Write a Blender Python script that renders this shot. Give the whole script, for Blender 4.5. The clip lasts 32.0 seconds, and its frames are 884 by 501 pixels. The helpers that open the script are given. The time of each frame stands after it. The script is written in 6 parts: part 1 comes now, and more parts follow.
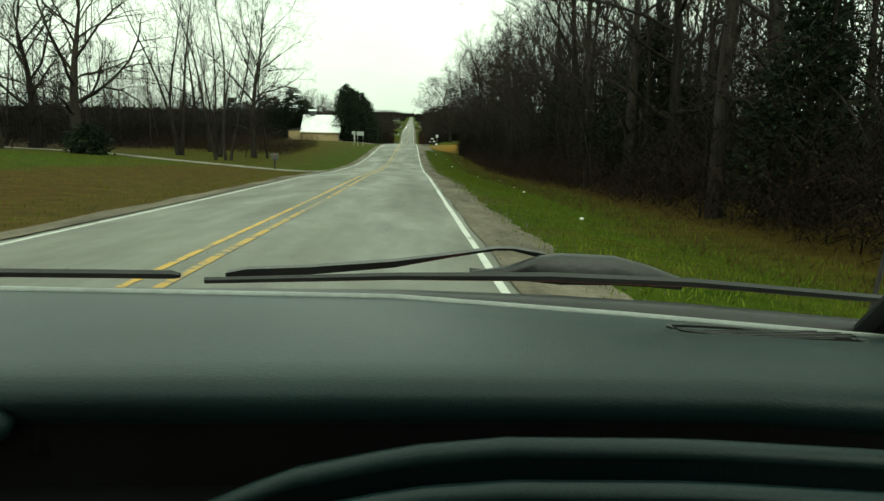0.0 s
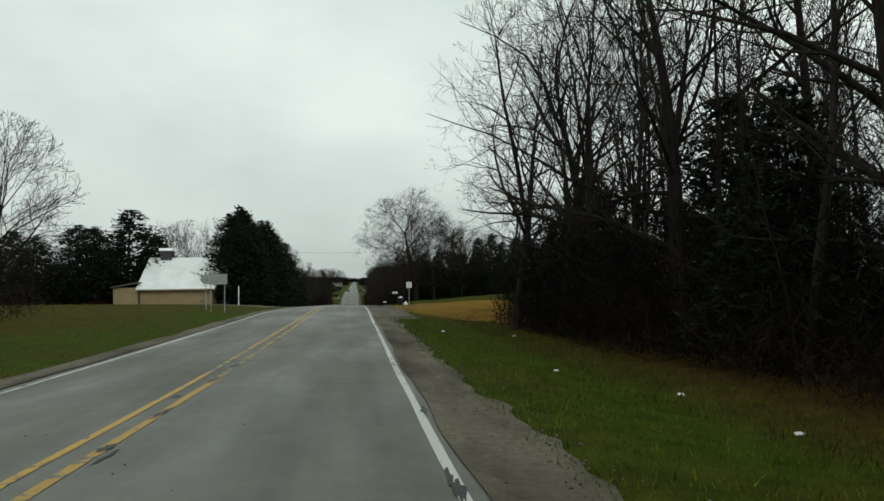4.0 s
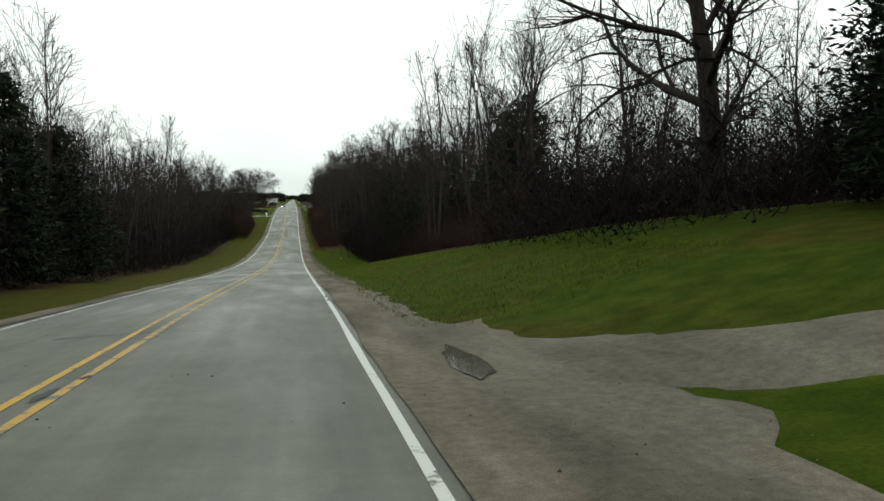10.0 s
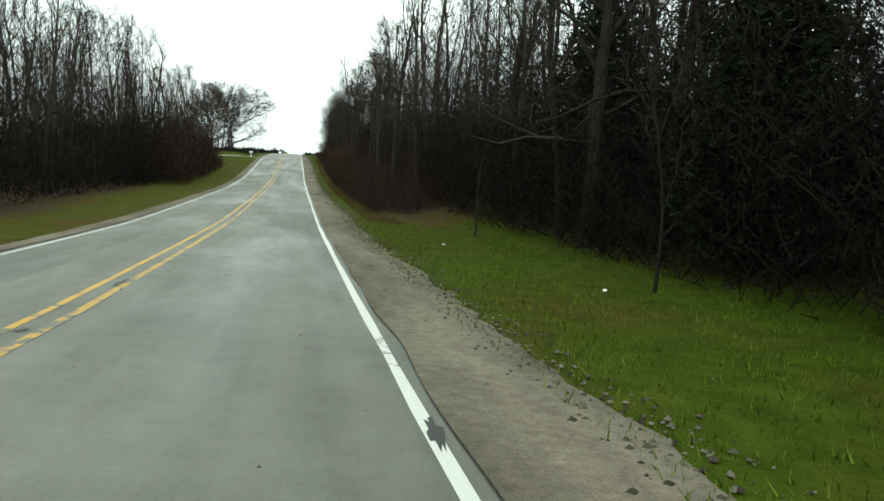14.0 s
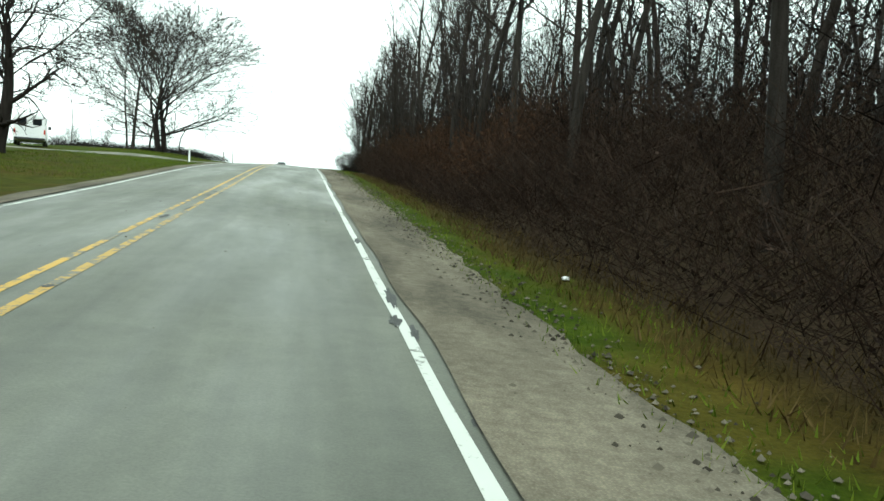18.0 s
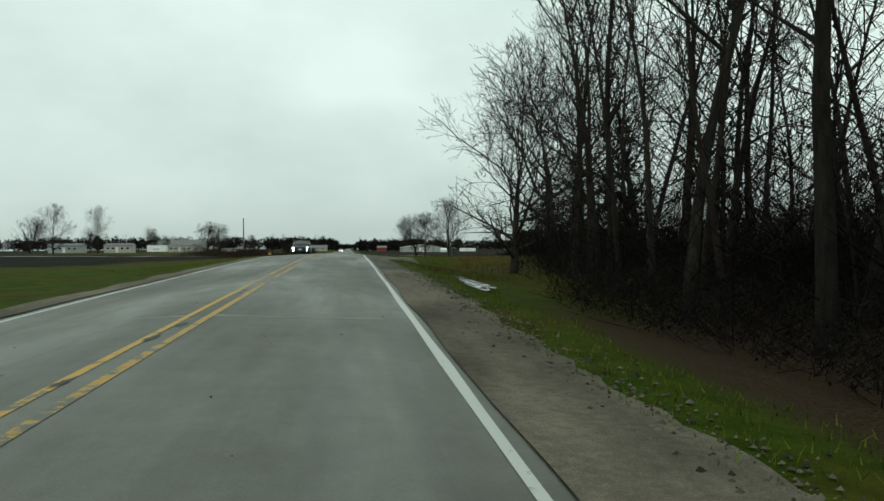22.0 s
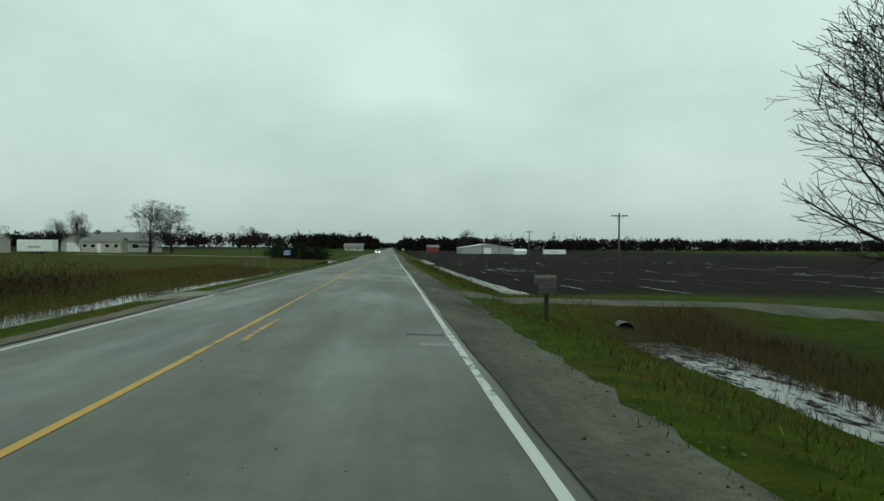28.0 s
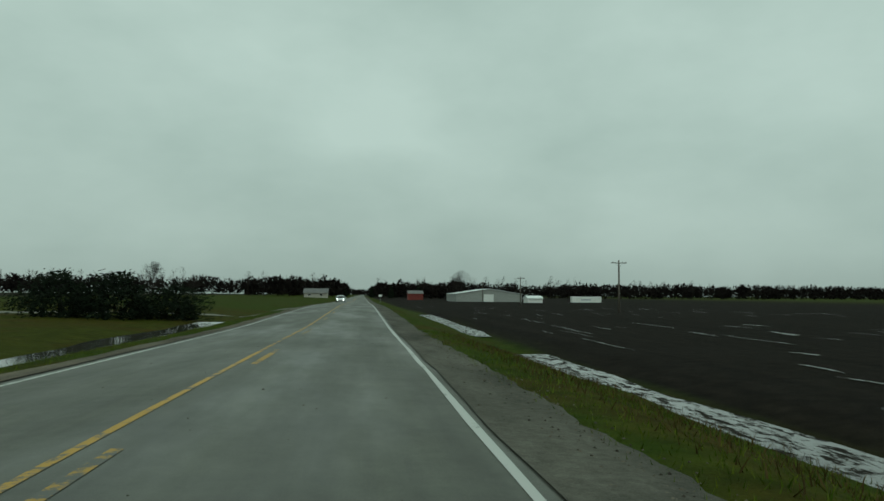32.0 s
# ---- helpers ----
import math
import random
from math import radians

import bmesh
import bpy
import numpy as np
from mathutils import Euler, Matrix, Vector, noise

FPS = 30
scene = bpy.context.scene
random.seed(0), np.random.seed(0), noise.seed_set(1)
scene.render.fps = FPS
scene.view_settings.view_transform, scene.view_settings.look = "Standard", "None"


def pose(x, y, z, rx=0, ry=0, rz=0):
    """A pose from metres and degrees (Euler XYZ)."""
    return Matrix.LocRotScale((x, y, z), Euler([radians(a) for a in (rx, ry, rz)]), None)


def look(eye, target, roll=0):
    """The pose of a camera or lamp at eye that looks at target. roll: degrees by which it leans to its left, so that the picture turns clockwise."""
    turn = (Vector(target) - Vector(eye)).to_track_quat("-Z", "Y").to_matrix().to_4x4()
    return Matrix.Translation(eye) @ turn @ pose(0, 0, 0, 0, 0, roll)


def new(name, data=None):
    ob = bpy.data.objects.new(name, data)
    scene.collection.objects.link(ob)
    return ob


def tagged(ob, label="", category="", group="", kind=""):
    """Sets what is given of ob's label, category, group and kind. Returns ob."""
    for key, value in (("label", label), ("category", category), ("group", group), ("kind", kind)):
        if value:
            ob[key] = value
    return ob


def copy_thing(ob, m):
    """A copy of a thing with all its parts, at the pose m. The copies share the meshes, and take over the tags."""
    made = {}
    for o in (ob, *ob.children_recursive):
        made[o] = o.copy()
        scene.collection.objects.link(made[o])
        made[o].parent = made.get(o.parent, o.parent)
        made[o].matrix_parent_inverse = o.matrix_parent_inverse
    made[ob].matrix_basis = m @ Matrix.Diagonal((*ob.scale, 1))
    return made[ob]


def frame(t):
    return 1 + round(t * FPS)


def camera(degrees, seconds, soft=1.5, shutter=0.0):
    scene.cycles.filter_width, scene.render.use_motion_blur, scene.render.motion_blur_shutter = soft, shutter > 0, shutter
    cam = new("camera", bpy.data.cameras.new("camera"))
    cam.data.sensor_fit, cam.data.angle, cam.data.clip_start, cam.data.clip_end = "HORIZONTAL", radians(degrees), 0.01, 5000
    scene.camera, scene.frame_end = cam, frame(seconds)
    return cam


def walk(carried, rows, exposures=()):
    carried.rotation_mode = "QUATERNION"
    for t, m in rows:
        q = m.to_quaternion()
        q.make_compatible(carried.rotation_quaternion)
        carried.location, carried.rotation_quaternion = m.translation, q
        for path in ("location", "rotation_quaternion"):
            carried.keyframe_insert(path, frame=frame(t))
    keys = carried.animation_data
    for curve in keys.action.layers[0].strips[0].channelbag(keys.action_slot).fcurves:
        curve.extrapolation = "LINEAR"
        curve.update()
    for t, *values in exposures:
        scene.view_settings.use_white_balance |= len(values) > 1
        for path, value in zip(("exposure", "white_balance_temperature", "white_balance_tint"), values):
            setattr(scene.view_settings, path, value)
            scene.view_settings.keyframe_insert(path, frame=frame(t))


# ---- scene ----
cam = camera(61.34, 32.0, soft=1.5)
PATH = [
    (0, pose(2.51, -0.00, 1.276, 79.54, -1.08, -2.24)),
    (0.5, pose(2.55, 10.81, 0.773, 78.92, -0.74, 1.85)),
    (1, pose(2.59, 21.61, 0.218, 80.09, -0.71, 3.53)),
    (1.5, pose(2.69, 32.42, -0.311, 83.69, -1.47, 2.10)),
    (2, pose(2.82, 43.23, -0.856, 89.90, -2.51, -2.70)),
    (2.5, pose(2.81, 54.05, -1.505, 91.94, -1.76, -6.63)),
    (3, pose(2.83, 64.90, -2.078, 92.25, -2.30, -6.67)),
    (3.5, pose(2.74, 75.82, -2.582, 92.53, -0.35, -5.79)),
    (4, pose(2.66, 86.81, -2.915, 92.08, 0.78, -6.61)),
    (4.5, pose(2.45, 97.87, -3.158, 91.17, 0.57, -7.71)),
    (6.5, pose(2.38, 142.91, -3.675, 86.10, 1.37, -10.06)),
    (7, pose(2.40, 154.37, -3.927, 85.50, 1.39, -11.40)),
    (7.5, pose(2.41, 165.83, -4.230, 85.15, 0.90, -13.27)),
    (8, pose(2.42, 177.27, -4.556, 85.23, 1.53, -14.47)),
    (8.5, pose(2.48, 188.65, -5.044, 86.32, 0.76, -14.32)),
    (9, pose(2.54, 199.94, -5.556, 87.48, 0.40, -12.73)),
    (9.5, pose(2.62, 211.12, -6.287, 87.77, -0.10, -11.86)),
    (10, pose(2.60, 222.28, -6.996, 85.83, 0.56, -11.21)),
    (10.5, pose(2.59, 233.42, -7.729, 85.54, -0.67, -11.76)),
    (11, pose(2.58, 244.52, -8.490, 86.20, -1.12, -12.09)),
    (11.5, pose(2.56, 255.60, -9.322, 86.16, -1.65, -11.88)),
    (12, pose(2.54, 266.66, -10.148, 85.22, -2.32, -12.42)),
    (12.5, pose(2.56, 277.72, -10.981, 83.08, -1.53, -13.47)),
    (13, pose(2.61, 288.76, -11.723, 82.62, -2.42, -13.64)),
    (13.5, pose(2.56, 299.81, -12.450, 82.89, -1.99, -12.29)),
    (14, pose(2.59, 310.82, -12.989, 83.61, -2.35, -10.97)),
    (14.5, pose(2.65, 321.82, -13.481, 83.99, -1.52, -9.42)),
    (16.5, pose(2.63, 365.36, -14.064, 84.58, 0.27, -8.84)),
    (17, pose(2.52, 375.99, -14.088, 84.92, -1.04, -9.05)),
    (17.5, pose(2.51, 386.59, -13.970, 84.91, -1.97, -8.46)),
    (18, pose(2.52, 397.15, -13.739, 85.51, -3.42, -10.54)),
    (18.5, pose(2.46, 407.71, -13.303, 85.47, -1.98, -9.65)),
    (19, pose(2.41, 418.25, -12.770, 93.93, 1.59, -5.71)),
    (19.5, pose(2.42, 428.79, -12.236, 94.66, 1.80, -4.53)),
    (20, pose(2.41, 439.34, -11.681, 92.56, 1.22, -6.44)),
    (20.5, pose(2.43, 449.92, -11.289, 91.49, 1.44, -7.15)),
    (21, pose(2.43, 460.52, -10.906, 90.81, 1.30, -6.31)),
    (21.5, pose(2.44, 471.16, -10.677, 90.37, 1.13, -6.84)),
    (22, pose(2.44, 481.82, -10.443, 89.77, 0.43, -7.08)),
    (22.5, pose(2.44, 492.50, -10.222, 89.18, 0.12, -6.98)),
    (23, pose(2.43, 503.20, -10.006, 89.47, 0.04, -6.60)),
    (23.5, pose(2.45, 513.92, -9.819, 89.39, -0.65, -7.72)),
    (24, pose(2.47, 524.64, -9.662, 88.69, -0.23, -7.98)),
    (24.5, pose(2.49, 535.37, -9.548, 88.17, -0.47, -7.63)),
    (26.5, pose(2.50, 578.46, -9.733, 87.22, -0.31, -6.64)),
    (27, pose(2.46, 589.92, -9.864, 88.21, -0.21, -6.62)),
    (27.5, pose(2.46, 601.35, -9.951, 88.94, 0.06, -6.09)),
    (28, pose(2.44, 612.83, -10.052, 89.75, -0.23, -3.89)),
    (28.5, pose(2.38, 624.41, -10.145, 90.06, 0.30, -1.36)),
    (29, pose(2.48, 635.99, -10.166, 90.26, 0.39, -4.03)),
    (29.5, pose(2.42, 647.55, -10.216, 90.30, 0.02, -4.60)),
    (30, pose(2.35, 659.08, -10.262, 90.30, -0.27, -5.37)),
    (30.5, pose(2.29, 670.58, -10.373, 90.31, -0.23, -6.23)),
    (31, pose(2.27, 682.12, -10.479, 91.58, -0.31, -7.01)),
    (31.5, pose(2.27, 693.71, -10.551, 93.16, -0.47, -7.00)),
    (32, pose(2.23, 705.31, -10.613, 93.39, -0.33, -6.09)),
]
walk(cam, PATH, exposures=[
    (0.0, 0.75, 7300, -16), (1.2, 0.8, 7200, -7), (2.2, 0.7, 7000, 6), (3.0, 0.2, 6500, 6), (4.5, -0.15, 6500, 4), (6.5, -0.1, 6500, 0),
    (8.0, 0.15, 6500, 2), (9.0, 0.6, 6600, 7), (10.0, 0.6, 6600, 7), (11.0, 0.25, 6600, 4), (12.0, 0.4, 6500, 3), (12.5, 0.8, 6500, 2), (13.0, 1.0, 6500, 1),
    (14.5, 1.15, 6400, 0), (17.0, 1.2, 6250, -3), (18.0, 1.3, 6250, -5), (19.0, 1.2, 6250, -3), (19.7, 0.6, 6300, 0), (20.5, 0.25, 6450, 1), (21.2, 0.15, 6400, 0),
    (22.0, -0.05, 6300, -3), (23.0, -0.12, 6300, -5), (24.0, -0.38, 6150, -10), (27.0, -0.35, 6150, -10), (28.0, -0.25, 6150, -9), (29.0, -0.52, 6150, -13), (30.0, -0.52, 6200, -12), (31.0, -0.3, 6250, -8), (32.0, -0.68, 6150, -13)])

# ---- sky and sun ----
world = bpy.data.worlds.new("overcast_sky")
scene.world = world
world.use_nodes = True
wn, wl = world.node_tree.nodes, world.node_tree.links
wn.clear()
w_out, w_bg = wn.new("ShaderNodeOutputWorld"), wn.new("ShaderNodeBackground")
w_sky = wn.new("ShaderNodeTexSky")
w_sky.sky_type, w_sky.sun_disc = 'NISHITA', False
w_sky.sun_elevation, w_sky.sun_rotation = radians(38), radians(200)
w_sky.air_density, w_sky.dust_density, w_sky.ozone_density = 1.0, 6.0, 1.0
w_bw = wn.new("ShaderNodeRGBToBW")
w_tc, w_map, w_noise = wn.new("ShaderNodeTexCoord"), wn.new("ShaderNodeMapping"), wn.new("ShaderNodeTexNoise")
w_map.inputs["Scale"].default_value = (1.5, 1.5, 3.0)
w_noise.inputs["Scale"].default_value, w_noise.inputs["Detail"].default_value = 2.2, 5
w_ramp = wn.new("ShaderNodeValToRGB")
w_ramp.color_ramp.elements[0].position, w_ramp.color_ramp.elements[0].color = 0.32, (0.78, 0.865, 0.83, 1)
w_ramp.color_ramp.elements[1].position, w_ramp.color_ramp.elements[1].color = 0.68, (1.0, 1.075, 1.04, 1)
w_mix = wn.new("ShaderNodeMix")
w_mix.data_type, w_mix.blend_type = 'RGBA', 'MIX'
w_mix.inputs[0].default_value = 0.22
w_gray = wn.new("ShaderNodeMix")
w_gray.data_type = 'RGBA'
w_gray.inputs[0].default_value = 0.85
w_mul = wn.new("ShaderNodeVectorMath")
w_mul.operation = 'SCALE'
w_mul.inputs["Scale"].default_value = 0.09
wl.new(w_sky.outputs[0], w_mul.inputs[0])
wl.new(w_mul.outputs[0], w_bw.inputs[0])
wl.new(w_mul.outputs[0], w_gray.inputs[6])
wl.new(w_bw.outputs[0], w_gray.inputs[7])
wl.new(w_tc.outputs["Generated"], w_map.inputs[0])
wl.new(w_map.outputs[0], w_noise.inputs[0])
wl.new(w_noise.outputs[0], w_ramp.inputs[0])
wl.new(w_ramp.outputs[0], w_mix.inputs[6])
wl.new(w_gray.outputs[2], w_mix.inputs[7])
w_sep, w_rise, w_over = wn.new("ShaderNodeSeparateXYZ"), wn.new("ShaderNodeValToRGB"), wn.new("ShaderNodeMix")
for _ in range(2):
    w_rise.color_ramp.elements.new(0.5)
for el, (at_, v) in zip(w_rise.color_ramp.elements, ((0.0, 0.70), (0.06, 0.84), (0.2, 0.98), (1.0, 1.15))):
    el.position, el.color = at_, (v, v * 1.005, v * 1.01, 1)
w_over.data_type, w_over.blend_type = 'RGBA', 'MULTIPLY'
w_over.inputs[0].default_value = 1.0
wl.new(w_tc.outputs["Generated"], w_sep.inputs[0])
wl.new(w_sep.outputs[2], w_rise.inputs[0])
wl.new(w_mix.outputs[2], w_over.inputs[6])
wl.new(w_rise.outputs[0], w_over.inputs[7])
wl.new(w_over.outputs[2], w_bg.inputs[0])
w_bg.inputs[1].default_value = 1.08
wl.new(w_bg.outputs[0], w_out.inputs[0])

sun = new("sun", bpy.data.lights.new("sun", 'SUN'))
sun.data.energy, sun.data.angle, sun.data.color = 0.55, radians(35), (1.0, 0.97, 0.92)
sun.matrix_world = look((0, 0, 50), (-14, 30, 18))


# ---- materials ----
def material(name, rough=0.9, metal=0.0, spec=0.3):
    m = bpy.data.materials.new(name)
    m.use_nodes = True
    b = m.node_tree.nodes["Principled BSDF"]
    b.inputs["Roughness"].default_value, b.inputs["Metallic"].default_value = rough, metal
    b.inputs["Specular IOR Level"].default_value = spec
    return m, m.node_tree.nodes, m.node_tree.links, b


def noise_node(n, l, scale, detail=4.0, coord="Object", rough=0.6, stretch=None):
    tc, tex = n.new("ShaderNodeTexCoord"), n.new("ShaderNodeTexNoise")
    tex.inputs["Scale"].default_value, tex.inputs["Detail"].default_value, tex.inputs["Roughness"].default_value = scale, detail, rough
    if stretch:
        mp = n.new("ShaderNodeMapping")
        mp.inputs["Scale"].default_value = stretch
        l.new(tc.outputs[coord], mp.inputs[0])
        l.new(mp.outputs[0], tex.inputs[0])
    else:
        l.new(tc.outputs[coord], tex.inputs[0])
    return tex.outputs[0]


def ramp_node(n, l, src, stops):
    r = n.new("ShaderNodeValToRGB")
    e = r.color_ramp.elements
    while len(e) < len(stops):
        e.new(0.5)
    for el, (p, c) in zip(e, stops):
        el.position, el.color = p, (*c, 1)
    l.new(src, r.inputs[0])
    return r.outputs[0]


def mix_node(n, l, fac, a, b, blend='MIX'):
    m = n.new("ShaderNodeMix")
    m.data_type, m.blend_type = 'RGBA', blend
    for sock, val in ((m.inputs[0], fac), (m.inputs[6], a), (m.inputs[7], b)):
        if isinstance(val, (int, float)):
            sock.default_value = val
        elif isinstance(val, tuple):
            sock.default_value = (*val, 1)
        else:
            l.new(val, sock)
    return m.outputs[2]


def bump_node(n, l, b, src, strength=0.3, dist=0.02):
    bp = n.new("ShaderNodeBump")
    bp.inputs["Strength"].default_value, bp.inputs["Distance"].default_value = strength, dist
    l.new(src, bp.inputs["Height"])
    l.new(bp.outputs[0], b.inputs["Normal"])


def mottled(name, c1, c2, scale=6.0, rough=0.85, spec=0.3, bump=0.2, fine=60.0, metal=0.0, vary=0.0, stretch=None):
    """Two-scale mottled surface; vary: random value shift from object to object."""
    m, n, l, b = material(name, rough, metal, spec)
    big = noise_node(n, l, scale, 5, stretch=stretch)
    small = noise_node(n, l, fine, 3)
    col = ramp_node(n, l, big, ((0.3, c1), (0.7, c2)))
    dark = ramp_node(n, l, small, ((0.25, (0.72,) * 3), (0.75, (1.15,) * 3)))
    col = mix_node(n, l, 0.8, col, dark, 'MULTIPLY')
    if vary:
        info, mp = n.new("ShaderNodeObjectInfo"), n.new("ShaderNodeMapRange")
        mp.inputs[3].default_value, mp.inputs[4].default_value = 1 - vary, 1 + vary
        l.new(info.outputs["Random"], mp.inputs[0])
        col = mix_node(n, l, 1.0, col, mp.outputs[0], 'MULTIPLY')
    l.new(col, b.inputs["Base Color"])
    if bump:
        bump_node(n, l, b, small, bump)
    return m


def asphalt_material():
    """Old pale asphalt: aggregate grain, wheel-track bands, darker seams and damp stains."""
    m, n, l, b = material("asphalt", 0.62, 0, 0.45)
    tc, sep = n.new("ShaderNodeTexCoord"), n.new("ShaderNodeSeparateXYZ")
    l.new(tc.outputs["Object"], sep.inputs[0])
    col = ramp_node(n, l, noise_node(n, l, 0.35, 6), ((0.3, (0.066, 0.068, 0.054)), (0.7, (0.104, 0.106, 0.085))))
    streak = noise_node(n, l, 1.0, 5, stretch=(2.2, 0.05, 1))
    col = mix_node(n, l, 0.75, col, ramp_node(n, l, streak, ((0.3, (0.66, 0.66, 0.67)), (0.68, (1.15, 1.15, 1.12)))), 'MULTIPLY')
    blotch = noise_node(n, l, 2.6, 9, rough=0.72)
    col = mix_node(n, l, 0.7, col, ramp_node(n, l, blotch, ((0.32, (0.74,) * 3), (0.68, (1.2,) * 3))), 'MULTIPLY')
    grain = noise_node(n, l, 55, 3)
    col = mix_node(n, l, 0.6, col, ramp_node(n, l, grain, ((0.3, (0.7,) * 3), (0.7, (1.25,) * 3))), 'MULTIPLY')
    stain = noise_node(n, l, 0.6, 7, stretch=(1, 0.35, 1), rough=0.7)
    col = mix_node(n, l, ramp_node(n, l, stain, ((0.6, (0, 0, 0)), (0.74, (0.55,) * 3))), col, (0.045, 0.046, 0.04))
    l.new(col, b.inputs["Base Color"])
    l.new(ramp_node(n, l, noise_node(n, l, 0.5, 5, stretch=(1, 0.2, 1)), ((0.35, (0.45,) * 3), (0.65, (0.75,) * 3))), b.inputs["Roughness"])
    bump_node(n, l, b, grain, 0.25, 0.006)
    return m


def worn_paint(name, c, worn):
    """Road paint with the grey road showing through worn patches."""
    m, n, l, b = material(name, 0.6, 0, 0.4)
    wear = noise_node(n, l, 3.2, 8, rough=0.75)
    big = noise_node(n, l, 0.09, 3)
    add = n.new("ShaderNodeMath")
    add.operation = 'ADD'
    sc = n.new("ShaderNodeMath")
    sc.operation, sc.inputs[1].default_value = 'MULTIPLY', 0.55
    l.new(big, sc.inputs[0])
    l.new(wear, add.inputs[0])
    l.new(sc.outputs[0], add.inputs[1])
    fac = ramp_node(n, l, add.outputs[0], ((worn, (0, 0, 0)), (worn + 0.06, (1, 1, 1))))
    l.new(mix_node(n, l, fac, c, (0.085, 0.087, 0.074)), b.inputs["Base Color"])
    return m


def ground_material():
    """Winter verge and fields: the zone attribute blends grass, dead grass, ploughed mud and litter."""
    m, n, l, b = material("ground", 0.95, 0, 0.03)
    at, sep = n.new("ShaderNodeAttribute"), n.new("ShaderNodeSeparateColor")
    at.attribute_name = "zone"
    l.new(at.outputs["Color"], sep.inputs[0])
    n1, n2, n3 = noise_node(n, l, 0.22, 6), noise_node(n, l, 1.6, 6), noise_node(n, l, 22, 4)
    green = ramp_node(n, l, n2, ((0.3, (0.018, 0.033, 0.002)), (0.7, (0.044, 0.062, 0.006))))
    dead = ramp_node(n, l, n2, ((0.3, (0.030, 0.019, 0.005)), (0.7, (0.072, 0.045, 0.011))))
    patch = ramp_node(n, l, n1, ((0.48, (0, 0, 0)), (0.64, (0.6,) * 3)))
    grass = mix_node(n, l, patch, green, dead)
    grass = mix_node(n, l, sep.outputs[0], grass, dead)
    mud = ramp_node(n, l, n2, ((0.3, (0.007, 0.006, 0.0045)), (0.7, (0.017, 0.0135, 0.010))))
    rows = noise_node(n, l, 1.0, 4, stretch=(1.1, 0.015, 1))
    mud = mix_node(n, l, 0.7, mud, ramp_node(n, l, rows, ((0.35, (0.6,) * 3), (0.65, (1.3,) * 3))), 'MULTIPLY')
    col = mix_node(n, l, sep.outputs[1], grass, mud)
    litter = ramp_node(n, l, n3, ((0.3, (0.022, 0.015, 0.009)), (0.7, (0.048, 0.033, 0.020))))
    col = mix_node(n, l, sep.outputs[2], col, litter)
    col = mix_node(n, l, 0.75, col, ramp_node(n, l, n3, ((0.3, (0.62,) * 3), (0.7, (1.3,) * 3))), 'MULTIPLY')
    l.new(col, b.inputs["Base Color"])
    bump_node(n, l, b, n3, 0.6, 0.05)
    return m


def gravel_material(name, c1, c2):
    m, n, l, b = material(name, 0.95, 0, 0.1)
    tc, vor = n.new("ShaderNodeTexCoord"), n.new("ShaderNodeTexVoronoi")
    vor.inputs["Scale"].default_value = 48
    l.new(tc.outputs["Object"], vor.inputs[0])
    col = ramp_node(n, l, noise_node(n, l, 0.8, 7, stretch=(1, 0.3, 1)), ((0.3, c1), (0.7, c2)))
    col = mix_node(n, l, 0.5, col, ramp_node(n, l, vor.outputs["Distance"], ((0.05, (1.25,) * 3), (0.6, (0.65,) * 3))), 'MULTIPLY')
    col = mix_node(n, l, 0.8, col, ramp_node(n, l, noise_node(n, l, 7, 8, rough=0.75), ((0.33, (0.62,) * 3), (0.66, (1.3,) * 3))), 'MULTIPLY')
    damp = noise_node(n, l, 0.5, 6, stretch=(1, 0.25, 1))
    wet = ramp_node(n, l, damp, ((0.52, (1,) * 3), (0.66, (0.55,) * 3)))
    col = mix_node(n, l, 1.0, col, wet, 'MULTIPLY')
    l.new(col, b.inputs["Base Color"])
    bump_node(n, l, b, vor.outputs["Distance"], 0.5, 0.02)
    return m


def bark_material(name, c1, c2):
    return mottled(name, c1, c2, 2.5, 0.95, 0.03, 0.5, 30, vary=0.25, stretch=(3, 3, 0.6))


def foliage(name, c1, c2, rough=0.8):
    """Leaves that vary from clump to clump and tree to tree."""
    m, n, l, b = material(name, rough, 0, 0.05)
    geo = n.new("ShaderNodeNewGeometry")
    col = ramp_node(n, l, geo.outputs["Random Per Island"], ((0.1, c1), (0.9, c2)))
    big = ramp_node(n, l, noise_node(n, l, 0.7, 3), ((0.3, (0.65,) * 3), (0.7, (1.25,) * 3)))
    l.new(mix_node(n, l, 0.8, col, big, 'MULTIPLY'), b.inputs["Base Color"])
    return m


ASPHALT = asphalt_material()
WHITE_LINE = worn_paint("white_road_paint", (0.44, 0.45, 0.42), 0.845)
YELLOW_LINE = worn_paint("yellow_road_paint", (0.38, 0.225, 0.022), 0.80)
YELLOW_WORN = worn_paint("worn_yellow_road_paint", (0.33, 0.20, 0.025), 0.77)
GROUND = ground_material()
GRAVEL = gravel_material("shoulder_gravel", (0.076, 0.066, 0.050), (0.178, 0.156, 0.118))
GREY_GRAVEL = gravel_material("grey_shoulder_gravel", (0.058, 0.056, 0.045), (0.136, 0.130, 0.106))
DRIVE = gravel_material("pale_gravel", (0.14, 0.135, 0.115), (0.24, 0.235, 0.205))
DARK_GRAVEL = gravel_material("dark_gravel", (0.055, 0.055, 0.05), (0.10, 0.10, 0.09))
BARK = bark_material("grey_bark", (0.014, 0.012, 0.0105), (0.036, 0.031, 0.027))
